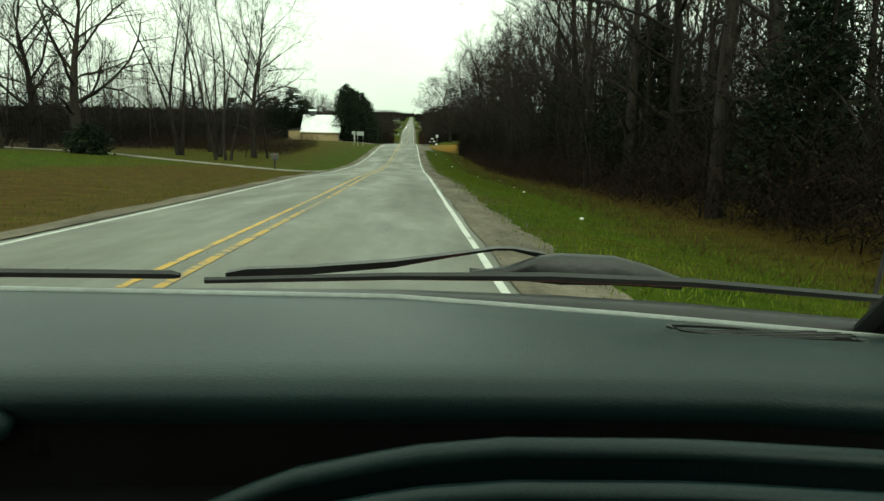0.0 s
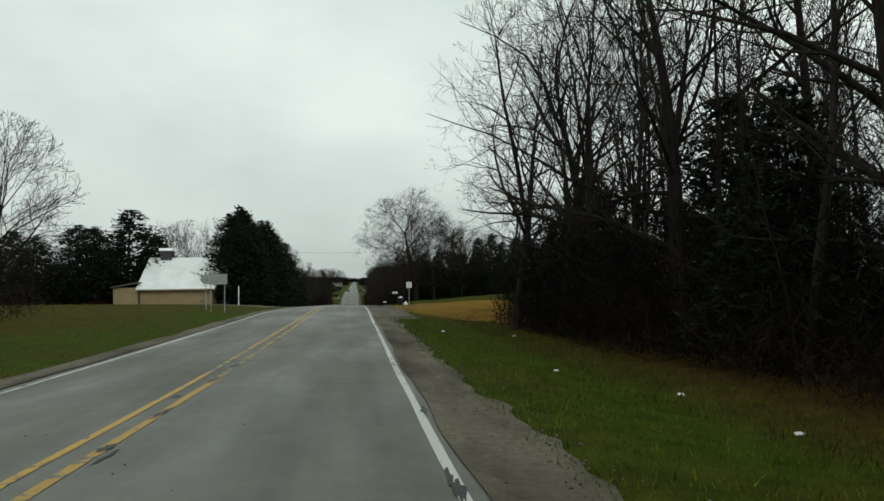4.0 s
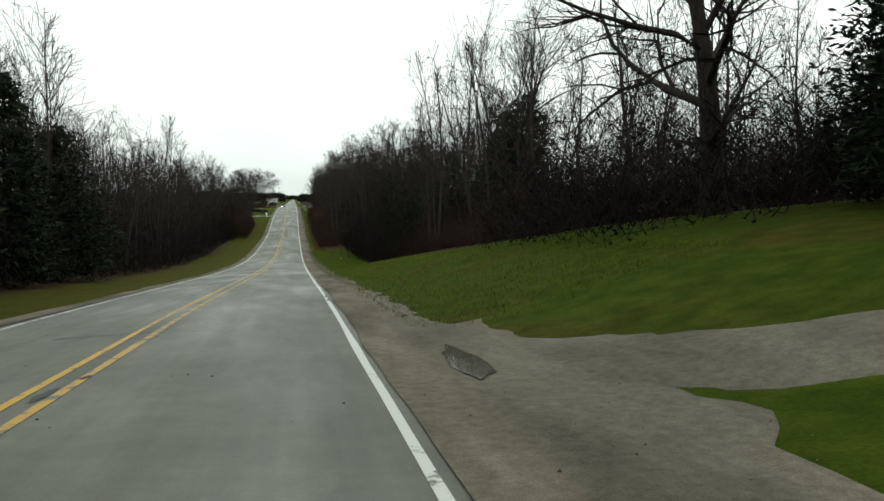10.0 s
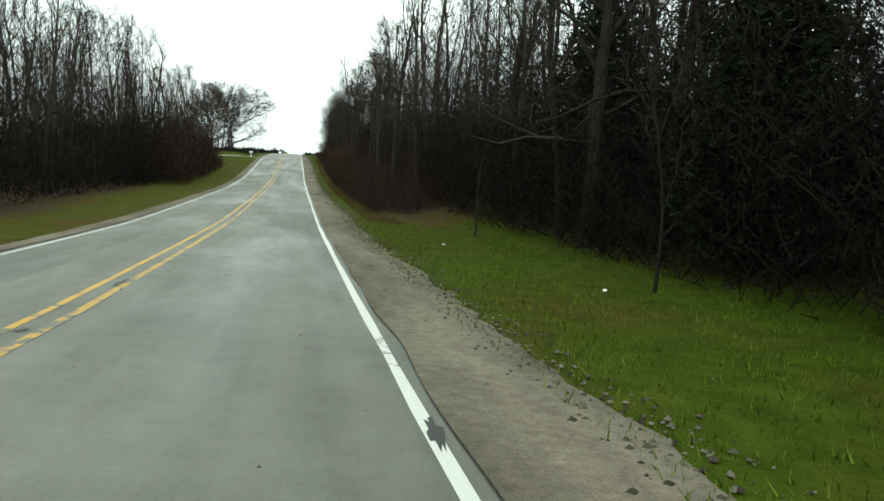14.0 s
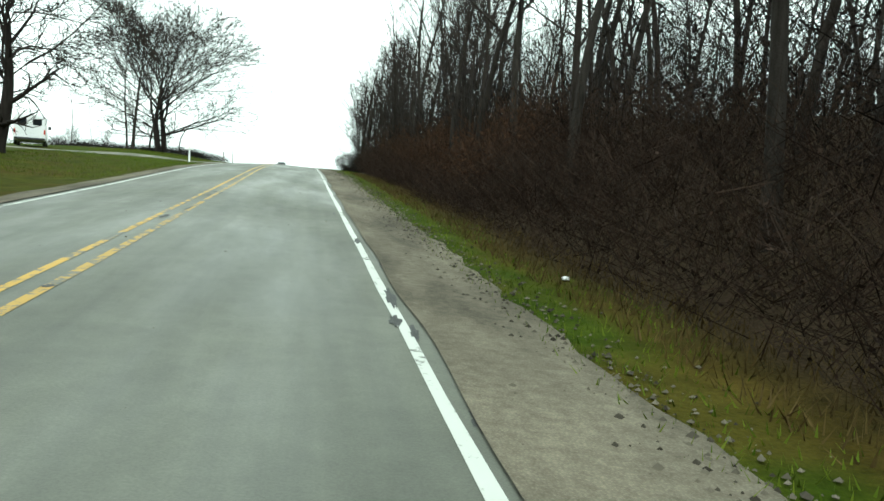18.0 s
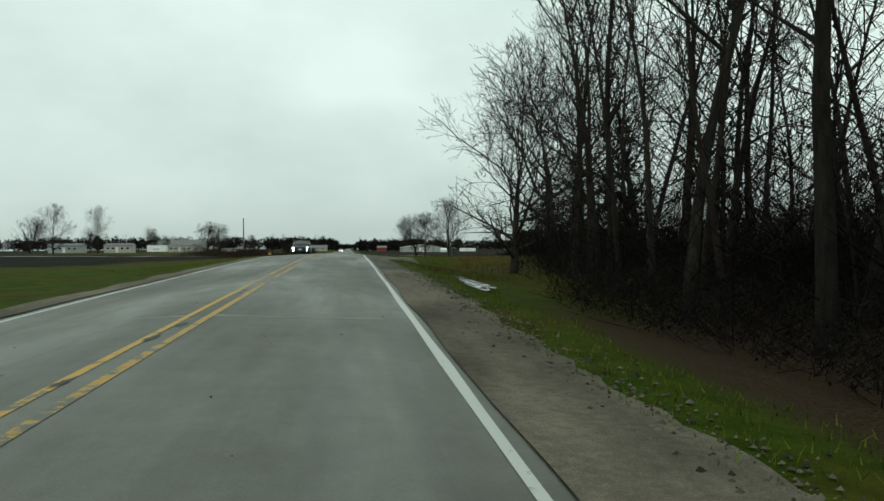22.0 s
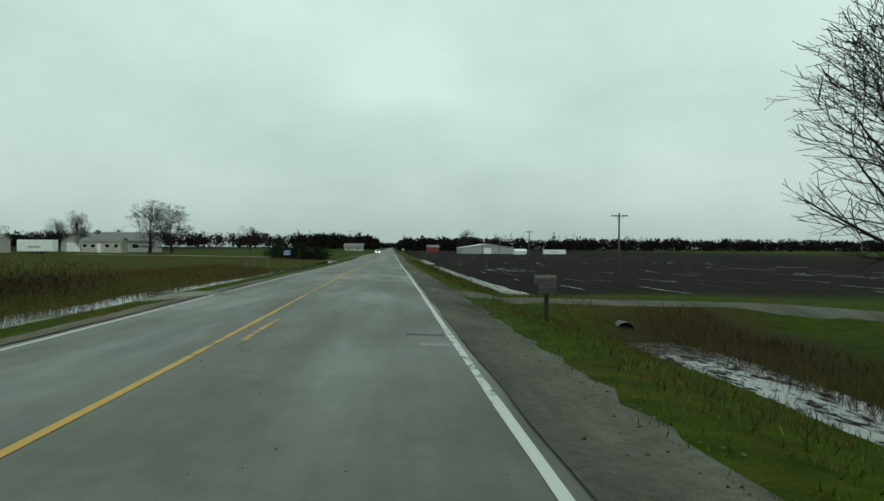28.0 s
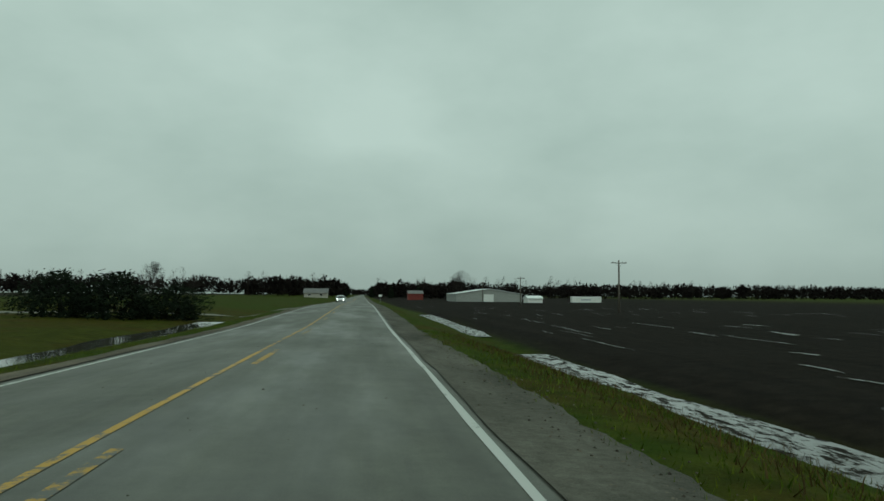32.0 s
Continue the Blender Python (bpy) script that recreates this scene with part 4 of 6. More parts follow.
for x, y, s in ((-28.4, 192.5, 1.3), (-25.5, 196, 1.0), (-31.5, 190, 1.05), (-34.5, 193, 1.1), (-38, 188, 0.9), (-43, 192, 1.0)):
    put(cedar[int(y) % 3], x, y, rng1, s).scale = (1.6 * s, 1.6 * s, s)
put(stout[0], 12.7, 117.2, rng1, 1.15)
put(stout[2], 10.4, 122.5, rng1, 1.0, turn=200)
put(stout[1], 11.6, 118, rng1, 0.85, turn=70)
put(big_oak, 13.4, 120, rng1, 0.92, turn=110)
put(cedar[0], 12.4, 123.6, rng1, 0.5)
put(cedar[1], 13.6, 118.5, rng1, 0.62)
brush("undergrowth", "dark thicket where the woods meet the golden field", 16000, 419, 10.2, 24, 108, 128, 7, BRUSH_SHADED, 0.3, 0.6, (0.006, 0.02), 0.7, (0.02, 0.06))
put(stout[1], 13.8, 111.3, rng1, 1.1)
put(stout[2], 12.9, 100, rng1, 1.05)
put(stout[0], 12.4, 34, rng1, 1.2)
put(oak_leafy, 13.8, 223.6, rng1, 1.4, turn=220).scale = (1.6, 1.6, 1.4)
put(oak_leafy, 17.6, 229.5, rng1, 1.15)
put(oak_leafy, 23.5, 233, rng1, 1.0)
put(stout[2], 23.3, 180.7, rng1, 1.0)
put(big_oak, 29, 186, rng1, 0.75)
put(cedar[1], 32, 218, rng1, 1.0)
put(pine, 21.5, 231, rng1, 1.2)
put(cedar[0], 16.5, 236, rng1, 0.8)
put(cedar[2], 19.5, 240, rng1, 0.85)
put(cedar[1], 24.5, 236, rng1, 0.9)
put(cedar[0], 28, 241, rng1, 0.9)
put(pine, 19, 233, rng1, 0.95)
for x, y, k in ((27, 235, 1.15), (31, 238, 1.25), (36, 240, 1.15), (41, 243, 1.0), (33.5, 244, 1.1), (47, 246, 1.1)):
    put(cedar[int(x) % 3], x, y, rng1, k)
put(young[0], 11.5, 221.8, rng1, 0.75)
put(big_oak, 15.2, 243, rng1, 0.85)
put(crest_maple, -10.4, 471.1, rng1, 1.0, turn=15).scale = (1.3, 1.3, 1.02)
put(thin[1], -11.6, 470.2, rng1, 0.75)
put(slim[2], -11.8, 464.6, rng1, 0.72)
put(slim[0], -12.8, 467, rng1, 0.78)
put(slim[3], -10.6, 468.6, rng1, 0.75)
brush("undergrowth", "low dark weeds along the crest bank", 16000, 418, -24, -6.4, 468, 494, 0.9, BRUSH_SHADED, 0.0, 0.6, (0.004, 0.010), 0.9, (0.02, 0.05))
stem = thing("dead_stem", "bent dead stem arching beside the bare maple", "tree", pose(-9.0, 471, ground_z(-9.0, 471)))
part("trunk", Shape().tube([Vector(p) for p in ((0, 0, -0.2), (-0.04, 0, 0.7), (0.08, 0.02, 1.5), (0.42, 0.05, 2.2), (0.85, 0.05, 2.75), (1.25, 0.02, 3.05), (1.6, 0, 3.1))], [0.07, 0.06, 0.055, 0.045, 0.035, 0.022, 0.01], 7), BARK, stem, smooth=True)
part("twig", Shape().tube([Vector((0.85, 0.05, 2.75)), Vector((1.1, 0.1, 2.4)), Vector((1.25, 0.1, 2.05))], [0.014, 0.01, 0.006], 4), TWIG, stem)
put(young[1], -17, 472, rng1, 0.75)
put(young[2], -17.6, 468, rng1, 0.95)
put(orchard, -11.2, 434, rng1, 1.0)
put(multi[0], -12.6, 432.5, rng1, 0.95)
put(multi[1], -14, 436, rng1, 0.85)
put(multi[0], -16, 430, rng1, 0.9)
put(low_oak, 14.4, 525, rng1, 1.1, turn=120).scale = (1.2, 1.2, 1.12)
put(low_oak, 18.5, 522, rng1, 1.1)
put(stout[0], 13.6, 517, rng1, 0.9)
put(round_tree, 10.8, 519.5, rng1, 1.05).scale = (1.15, 1.15, 1.05)
put(low_oak, 20, 533, rng1, 1.0)
put(pine, 16.5, 520, rng1, 0.8)
put(round_tree, 24.2, 553, rng1, 0.95)
put(pine, 27.5, 575.2, rng1, 1.02).scale = (1.45, 1.45, 1.02)
put(shrub, 25, 574, rng1, 1.5)
put(shrub, 33.5, 576, rng1, 1.7)
put(shrub, 31, 577, rng1, 1.4)
put(multi[1], 26, 578, rng1, 0.55)
put(fan_tree[0], 15.5, 627.6, rng1, 1.0).scale = (1.35, 1.35, 1.0)
put(fan_tree[1], 16.7, 622.6, rng1, 1.03)
put(fan_tree[1], 21, 620.2, rng1, 1.3)
put(multi[1], 22.6, 624, rng1, 0.7)
put(round_tree, 41, 638, rng1, 1.3)
put(fan_tree[0], 42, 631, rng1, 0.9)
put(orchard, -54.7, 793.7, rng1, 1.18)
put(orchard, -50.5, 797, rng1, 1.1)
put(fan_tree[0], -86.9, 829.8, rng1, 1.3)
for x, y, s in ((-97.7, 750, 1.5), (-106, 752, 1.5), (-83.4, 751, 1.45), (-89, 760, 1.0), (-76, 792, 0.9), (-71, 795, 0.75), (-52, 905, 1.1), (-62, 1000, 1.0), (44, 1032, 1.35), (47, 1036, 1.2)):
    put(rng1.choice([fan_tree[0], round_tree, fan_tree[1]]), x, y, rng1, s)
for x, y, s in ((-19, 761, 0.95), (-15.4, 762.5, 1.0), (-12, 765, 0.8)):
    put(spread_bush, x, y, rng1, s)
scatter(thin + slim[:2], 46, 402, -20, -420, 1120, 1240, 8, (0.8, 1.15), 0, 1.0, "bare trees and evergreens near the horizon")
scatter(thin + slim[:2], 30, 403, 18, 300, 1180, 1300, 8, (0.8, 1.15), 0, 1.0, "bare trees and evergreens near the horizon")
scatter(cedar + slim, 30, 404, -10, -40, 1150, 1500, 4, (0.6, 0.95), 0, 1.0, "bare trees and evergreens near the horizon")
scatter(cedar + slim, 30, 405, 10, 40, 1150, 1500, 4, (0.6, 0.95), 0, 1.0, "bare trees and evergreens near the horizon")
scatter([multi[1], multi[0]], 12, 406, -45, -120, 140, 190, 6, (0.8, 1.1), 0, 1.0, "bare trees behind the barn")


def far_woods(label, seed, n, x0, x1, y0, y1, size, h, twigs=90):
    """Bare woods far off, past counting: rounded crowns of coarse twigs over a dark foot, one object."""
    rng = np.random.default_rng(seed)
    cx, cy = rng.uniform(x0, x1, n), rng.uniform(y0, y1, n)
    ht, rad = h * rng.uniform(0.72, 1.08, n), size * rng.uniform(0.7, 1.25, n)
    cz = np.array([ground_z(float(p), float(q)) for p, q in zip(cx, cy)])
    k = np.repeat(np.arange(n), twigs)
    d = rng.normal(0, 1, (len(k), 3))
    d /= np.linalg.norm(d, axis=1)[:, None]
    far = rng.random(len(k)) ** 0.45
    c = np.stack([cx[k] + d[:, 0] * rad[k] * far, cy[k] + d[:, 1] * rad[k] * far, cz[k] + ht[k] * (0.5 + 0.46 * d[:, 2] * far)], 1)
    a = d * 0.5 + rng.normal(0, 0.5, (len(k), 3)) + (0, 0, 0.5)
    a *= (rng.uniform(0.7, 1.9, len(k)) / np.linalg.norm(a, axis=1))[:, None]
    b = np.cross(a, rng.normal(0, 1, (len(k), 3)))
    b *= (rng.uniform(0.25, 0.85, len(k)) / (np.linalg.norm(b, axis=1) + 1e-9))[:, None]
    v = np.stack([c - a, c + b, c + a, c - b], 1).reshape(-1, 3)
    me = bpy.data.meshes.new("far_woods")
    me.from_pydata(v.tolist(), [], np.arange(len(v)).reshape(-1, 4).tolist())
    me.materials.append(BRUSH_SHADED)
    return tagged(new("far_woods", me), label, "woods", kind="stuff")


far_woods("dark far woods along the horizon", 413, 620, -820, -40, 1262, 1320, 6.5, 15, 70)
far_woods("dark far woods along the horizon", 408, 620, 40, 820, 1285, 1340, 6.5, 13, 70)
far_woods("dark bare woods lining the far road", 414, 190, -75, -11, 1120, 1700, 4.5, 13)
far_woods("dark bare woods lining the far road", 415, 190, 11, 75, 1140, 1700, 4.5, 12)
far_woods("dark woods where the road meets the horizon", 416, 70, -70, 70, 2150, 2250, 8, 13)
brush("undergrowth", "brown hedge of weeds beyond the left ditch", 16000, 417, -21, -11.2, 585, 652, 1.9, BRUSH, 0.1, 0.5, (0.004, 0.012), 0.8, (0.02, 0.06))
brush("undergrowth", "dark brush behind the barn", 26000, 409, -34, -80, 96, 205, 9, BRUSH_SHADED, 0.5, 0.6, (0.01, 0.035), leafy=0.7)
brush("undergrowth", "dark shrubs below the driveway evergreens", 20000, 410, 10.5, 36, 238, 256, 6.0, BRUSH_SHADED, 0.1, 0.6, (0.006, 0.018), leafy=0.7)
brush("undergrowth", "dark hedge at the back of the lawn", 26000, 411, 24, 95, 246, 264, 7, BRUSH_SHADED, 0, 0.6, (0.01, 0.03), leafy=0.7)
brush("undergrowth", "dark thicket at the end of the woods", 26000, 412, 11.8, 30, 496, 523, 3.4, BRUSH_SHADED, 0.3, 0.45, (0.004, 0.012), leafy=0.8, leaf=(0.02, 0.055))


join_back()


# ---- grass, puddles, driveways ----
def tufts(name, label, n, seed, x0, x1, y0, y1, h, mat, keep=None):
    """Blades of grass, past counting, as one object."""
    rng = np.random.default_rng(seed)
    x, y = x0 + (x1 - x0) * rng.random(n), y0 + (y1 - y0) * rng.random(n)
    if keep:
        ok = np.array([keep(a, b) for a, b in zip(x, y)])
        x, y = x[ok], y[ok]
    n = len(x)
    z = np.array([ground_z(float(a), float(b)) for a, b in zip(x, y)])
    w = rng.uniform(0, 6.283, n)
    hh = h * rng.uniform(0.4, 1.2, n)
    lean = rng.normal(0, 0.5, (n, 2)) * hh[:, None]
    wd = rng.uniform(0.005, 0.016, n)
    dx, dy = np.cos(w) * wd, np.sin(w) * wd
    v = np.stack([np.stack([x - dx, y - dy, z - 0.02], 1), np.stack([x + dx, y + dy, z - 0.02], 1), np.stack([x + lean[:, 0], y + lean[:, 1], z + hh], 1)], 1).reshape(-1, 3)
    me = bpy.data.meshes.new(name)
    me.from_pydata(v.tolist(), [], np.arange(3 * n).reshape(-1, 3).tolist())
    me.materials.append(mat)
    return tagged(new(name, me), label, "grass", kind="stuff")


tufts("verge_grass", "short green roadside grass", 60000, 501, 4.5, 10.5, 0, 130, 0.10, BLADE)
tufts("verge_grass", "short green grass on the bank", 60000, 502, 4.7, 11.5, 236, 345, 0.10, BLADE)
tufts("verge_grass", "thin green verge grass", 30400, 503, 4.8, 7.2, 330, 512, 0.09, BLADE, lambda a, b: a < 6.7 + 0.4 * math.sin(b * 0.7))
tufts("verge_grass", "green ditch-side grass", 48000, 504, 4.7, 9.4, 512, 740, 0.09, BLADE, lambda a, b: not (529.5 < b < 540.5 and a < 6.6))
tufts("dry_grass", "dry straw-coloured grass beside the ditch", 17500, 505, 5.6, 9.7, 512, 740, 0.2, DRY_BLADE, lambda a, b: not (529 < b < 541 and a < 7.2))
tufts("dry_grass", "dead brown grass at the wood's edge", 20900, 506, 8, 13, 0, 130, 0.2, DRY_BLADE)
tufts("dry_grass", "tawny dead grass below the bank", 17100, 507, 5.9, 7.6, 345, 455, 0.2, DRY_BLADE)
tufts("dry_grass", "bright golden dead grass patch", 90000, 508, 5.9, 21, 127, 166, 0.13, GOLD_BLADE, lambda a, b: a > 6.2 + 0.6 * math.sin(b) and (a - 13) ** 2 / 60 + (b - 147) ** 2 / 360 < 1.0 and not (6.6 < a and 149 < b < 153.5 and a < 9))
tufts("verge_grass", "green lawn grass", 30400, 509, 6.6, 20, 166, 226, 0.09, BLADE)
tufts("verge_grass", "short winter lawn grass", 41800, 510, -22, -4.6, 10, 130, 0.09, BLADE)
tufts("verge_grass", "green verge grass by the fields", 30400, 511, -9.0, -4.4, 512, 760, 0.09, BLADE)
tufts("dry_grass", "tall brown weeds in the ditch", 17100, 512, -18, -9.8, 600, 700, 0.5, DRY_BLADE)
tufts("verge_grass", "green lawn at the crest", 17100, 513, -12, -4.6, 425, 470, 0.09, BLADE)
tufts("dry_grass", "coarse tan field grass", 26600, 514, 9.5, 34, 520, 615, 0.35, DRY_BLADE)


def sheet(name, label, pts, mat, lift=0.015, category="puddle", level=False, kind="structure"):
    """A flat patch with an uneven outline round the given corner points."""
    s = Shape()
    c = (sum(p[0] for p in pts) / len(pts), sum(p[1] for p in pts) / len(pts))
    ring = []
    k = len(pts)
    for i in range(k):
        for u in (0, 0.15, 0.3, 0.45, 0.6, 0.75, 0.9):
            x, y = pts[i][0] + (pts[(i + 1) % k][0] - pts[i][0]) * u, pts[i][1] + (pts[(i + 1) % k][1] - pts[i][1]) * u
            j = 1 + 0.16 * noise.noise(Vector((x * 2.1, y * 1.3, 4))) + 0.10 * noise.noise(Vector((x * 7, y * 4, 4)))
            ring.append((c[0] + (x - c[0]) * j, c[1] + (y - c[1]) * j))
    zc = min(ground_z(*q) for q in ring) + lift if level else None
    s.v = [Vector((c[0], c[1], zc if level else ground_z(*c) + lift))] + [Vector((x, y, zc if level else ground_z(x, y) + lift)) for x, y in ring]
    n = len(ring)
    s.f = [(0, 1 + i, 1 + (i + 1) % n) for i in range(n)]
    return tagged(part(name, s, mat), label, category, kind=kind)


MUD_PALE = gravel_material("pale_washed_mud", (0.075, 0.068, 0.052), (0.165, 0.150, 0.118))


def lane(name, label, pts, width, mat, lift=0.03):
    """A driveway along a line of points, lying on the ground."""
    s = Shape()
    fine = []
    for a, b in zip(pts, pts[1:]):
        k = max(2, int(math.dist(a, b) / 0.6))
        fine += [(a[0] + (b[0] - a[0]) * i / k, a[1] + (b[1] - a[1]) * i / k) for i in range(k)]
    fine.append(pts[-1])
    for i, (x, y) in enumerate(fine):
        p, q = fine[max(i - 1, 0)], fine[min(i + 1, len(fine) - 1)]
        d = Vector((q[0] - p[0], q[1] - p[1])).normalized()
        for t in (-1, -0.5, 0, 0.5, 1):
            w = width / 2 * t * (1 + 1.1 * math.exp(-abs(abs(x) - 3.9) / 1.6)) * (1 + 0.16 * noise.noise(Vector((x * 0.4, y * 0.4, t))) + 0.16 * noise.noise(Vector((x * 1.7, y * 1.7, t))))
            xx, yy = x - d.y * w, y + d.x * w
            s.v.append(Vector((xx, yy, ground_z(xx, yy) + lift + 0.03 - 0.07 * t * t)))
    for i in range(len(fine) - 1):
        for j in range(4):
            a = 5 * i + j
            s.f.append((a, a + 1, a + 6, a + 5))
    return tagged(part(name, s, mat, smooth=True), label, "driveway", kind="structure")


def apron(label, y0, y1, depth, mat, lift=0.03):
    """Gravel that spreads from the shoulder where a drive or a field gate meets the road."""
    s = Shape()
    ys, k = np.arange(y0, y1 + 0.01, 0.4), 8
    for y in ys:
        y = float(y)
        u = (y - y0) / (y1 - y0)
        far = 4.5 + depth * max(math.sin(math.pi * u), 0) ** 0.6 * (1 + 0.3 * noise.noise(Vector((y * 0.9, 2, depth))) + 0.15 * noise.noise(Vector((y * 3.1, 5, depth))))
        for j in range(k + 1):
            x = 4.2 + (far - 4.2) * j / k
            s.v.append(Vector((x, y, ground_z(x, y) + lift - 0.04 * (j in (0, k)))))
    s.f = [(i * (k + 1) + j, i * (k + 1) + j + 1, (i + 1) * (k + 1) + j + 1, (i + 1) * (k + 1) + j) for i in range(len(ys) - 1) for j in range(k)]
    return tagged(part("driveway", s, mat, smooth=True), label, "driveway", kind="structure")


apron("gravel field entrance spreading from the shoulder", 529.5, 540.5, 2.6, GREY_GRAVEL)
apron("rutted gravel mouth of a lawn drive", 224, 238, 2.4, MUD_PALE)
lane("driveway", "pale gravel driveway across the lawn", [(-3.9, 58.5), (-9, 58.6), (-16, 60.3), (-28, 66), (-45, 70)], 2.6, DRIVE)
lane("driveway", "dark gravel farm track mouth", [(3.9, 151.5), (7, 151.3), (11, 150.5)], 5.0, DARK_GRAVEL)
lane("driveway", "gravel barnyard entrance", [(-3.9, 174), (-9, 176), (-16, 179)], 9.0, GRAVEL)
lane("driveway", "pale gravel driveway up to a lawn", [(5.2, 232), (8, 229.5), (12, 226.4), (18, 227.5), (36, 230), (70, 224)], 2.8, MUD_PALE, 0.02)
lane("driveway", "pale driveway over the crest lawn", [(-4, 457), (-7.4, 455.5), (-12, 447), (-30, 446), (-60, 452)], 2.6, DRIVE)
lane("driveway", "gravel drive over a culvert", [(3.9, 641), (8, 640.6), (14, 638.2), (29, 633.5), (60, 630)], 3.6, GREY_GRAVEL, 0.02)
lane("driveway", "pale gravel drive to the houses", [(-4, 640), (-16, 632), (-28, 600), (-60, 590)], 3.0, DRIVE)
lane("driveway", "pale gravel drive past junipers", [(-4, 780), (-9, 779), (-25, 766), (-60, 762)], 3.0, DRIVE)
sheet("puddle", "brown puddle in the rutted shoulder", [(5.0, 167.9), (5.5, 167.6), (5.6, 164.9), (5.55, 162.3), (5.7, 160.0), (4.6, 160.2), (4.65, 161.9), (4.85, 164.6)], WATER, 0.036)
sheet("puddle", "small dark puddle in the gravel", [(5.0, 172.0), (5.5, 171.3), (5.4, 169.2), (5.0, 169.8)], WATER, 0.036)
sheet("puddle", "shallow wet patch in a drive's mouth", [(4.85, 233.4), (5.05, 232.2), (4.95, 231), (4.65, 230.4), (4.5, 231.3), (4.62, 232.6)], WATER, 0.045)
# Wet muddy streak; the sky it mirrors is put in as pale gravel colour.
sheet("silt", "wet silt streak in the gravel, sky sheen put into its pale colour", [(5.72, 224), (5.8, 222.6), (5.52, 218.4), (5.62, 215.2), (5.3, 212.4), (5.38, 209.8), (5.0, 206.6), (4.82, 207.8), (5.02, 210.4), (4.88, 212.2), (5.22, 215.4), (5.36, 218.6)], DRIVE, 0.034, category="silt")
sheet("puddle", "thin wet streak in the ditch", [(6.3, 503), (7.0, 505), (7.3, 521), (6.6, 519), (6.4, 510)], MUD_WATER, 0.16, level=True)
def ditch_water(label, x0, x1, y0, y1, depth, mat, gaps=None):
    """Level water that meets the sides of its ditch."""
    s = Shape()
    ys = np.arange(y0, y1 + 0.1, 1.5)
    for y in ys:
        z = road_z(float(y)) - CROWN * 3.8 + depth
        s.v += [Vector((x0, y, z)), Vector((x1, y, z))]
    s.f = [(2 * i, 2 * i + 1, 2 * i + 3, 2 * i + 2) for i in range(len(ys) - 1) if not (gaps and gaps(ys[i]))]
    return tagged(part("ditch_water", s, mat, smooth=True), label, "water", kind="structure")


ditch_water("sky-grey water standing in a roadside ditch", 8.2, 12.2, 598, 634.5, -1.12, MUD_WATER)
ditch_water("broken muddy water along the field ditch", 8.2, 11.9, 645, 800, -1.15, MUD_WATER, lambda y: 738 < y < 752)
ditch_water("pale strip of water in the left ditch", -11.0, -7.6, 634, 765, -0.74, WATER)
rng2 = random.Random(77)
for i in range(150):
    x, y = 12.5 + 60 * rng2.random() ** 1.3, rng2.uniform(655, 860)
    w, h = rng2.uniform(0.02, 0.07) * (1 + x / 18), rng2.uniform(1.2, 5.0)
    sheet("puddle", "shallow puddle lying in ploughed mud", [(x - w, y - h), (x + w * 0.6, y - h * 0.7), (x + w, y + h * 0.8), (x - w * 0.3, y + h)], MUD_WATER, 0.03)
for i in range(46):
    x, y = rng2.uniform(14.2, 20), rng2.uniform(699, 713)
    w, h = rng2.uniform(0.08, 0.26), rng2.uniform(0.3, 1.3)
    sheet("puddle", "small puddle in waterlogged furrows", [(x - w, y - h), (x + w * 0.8, y - h * 0.6), (x + w, y + h * 0.7), (x - w * 0.5, y + h)], MUD_WATER, 0.035)


# ---- cracks and patches of the road ----
TAR = mottled("dark_tar_seam", (0.018, 0.018, 0.018), (0.032, 0.032, 0.03), 8, 0.6)
PATCH = mottled("dark_asphalt_patch", (0.045, 0.046, 0.042), (0.075, 0.076, 0.07), 3, 0.75, 0.35, 0.2, 50)
PALE_PATCH = mottled("pale_worn_asphalt", (0.17, 0.17, 0.155), (0.24, 0.24, 0.22), 3, 0.7, 0.35, 0.1, 50)


def road_patch(name, label, x0, x1, y0, y1, mat, parent, lift=0.004, rough=0.12, taper=False):
    s = Shape()
    k = 8
    top = [(x0 + (x1 - x0) * i / k, y1 + rough * noise.noise(Vector((x0 + i, y1, 1)))) for i in range(k + 1)]
    bot = [(x0 + (x1 - x0) * i / k, y0 + rough * noise.noise(Vector((x0 + i, y0, 6)))) for i in range(k + 1)]
    if taper:
        mid, half = (y0 + y1) / 2, (y1 - y0) / 2
        top = [(x + 0.03 * (i % 2), mid + half * (math.sin(math.pi * i / k) + 0.03) * (0.6 + 0.5 * (i % 3) / 2)) for i, (x, y) in enumerate(top)]
        bot = [(x - 0.02 * (i % 2), mid - half * (math.sin(math.pi * i / k) + 0.03) * (0.55 + 0.5 * (i % 2))) for i, (x, y) in enumerate(bot)]
    for a, b in zip(bot, top):
        for p in (a, b):
            s.v.append(Vector((p[0], p[1], road_z(p[1]) - CROWN * abs(p[0]) + lift)))
    s.f = [(2 * i, 2 * i + 2, 2 * i + 3, 2 * i + 1) for i in range(k)]
    return tagged(part(name, s, mat, parent), label)


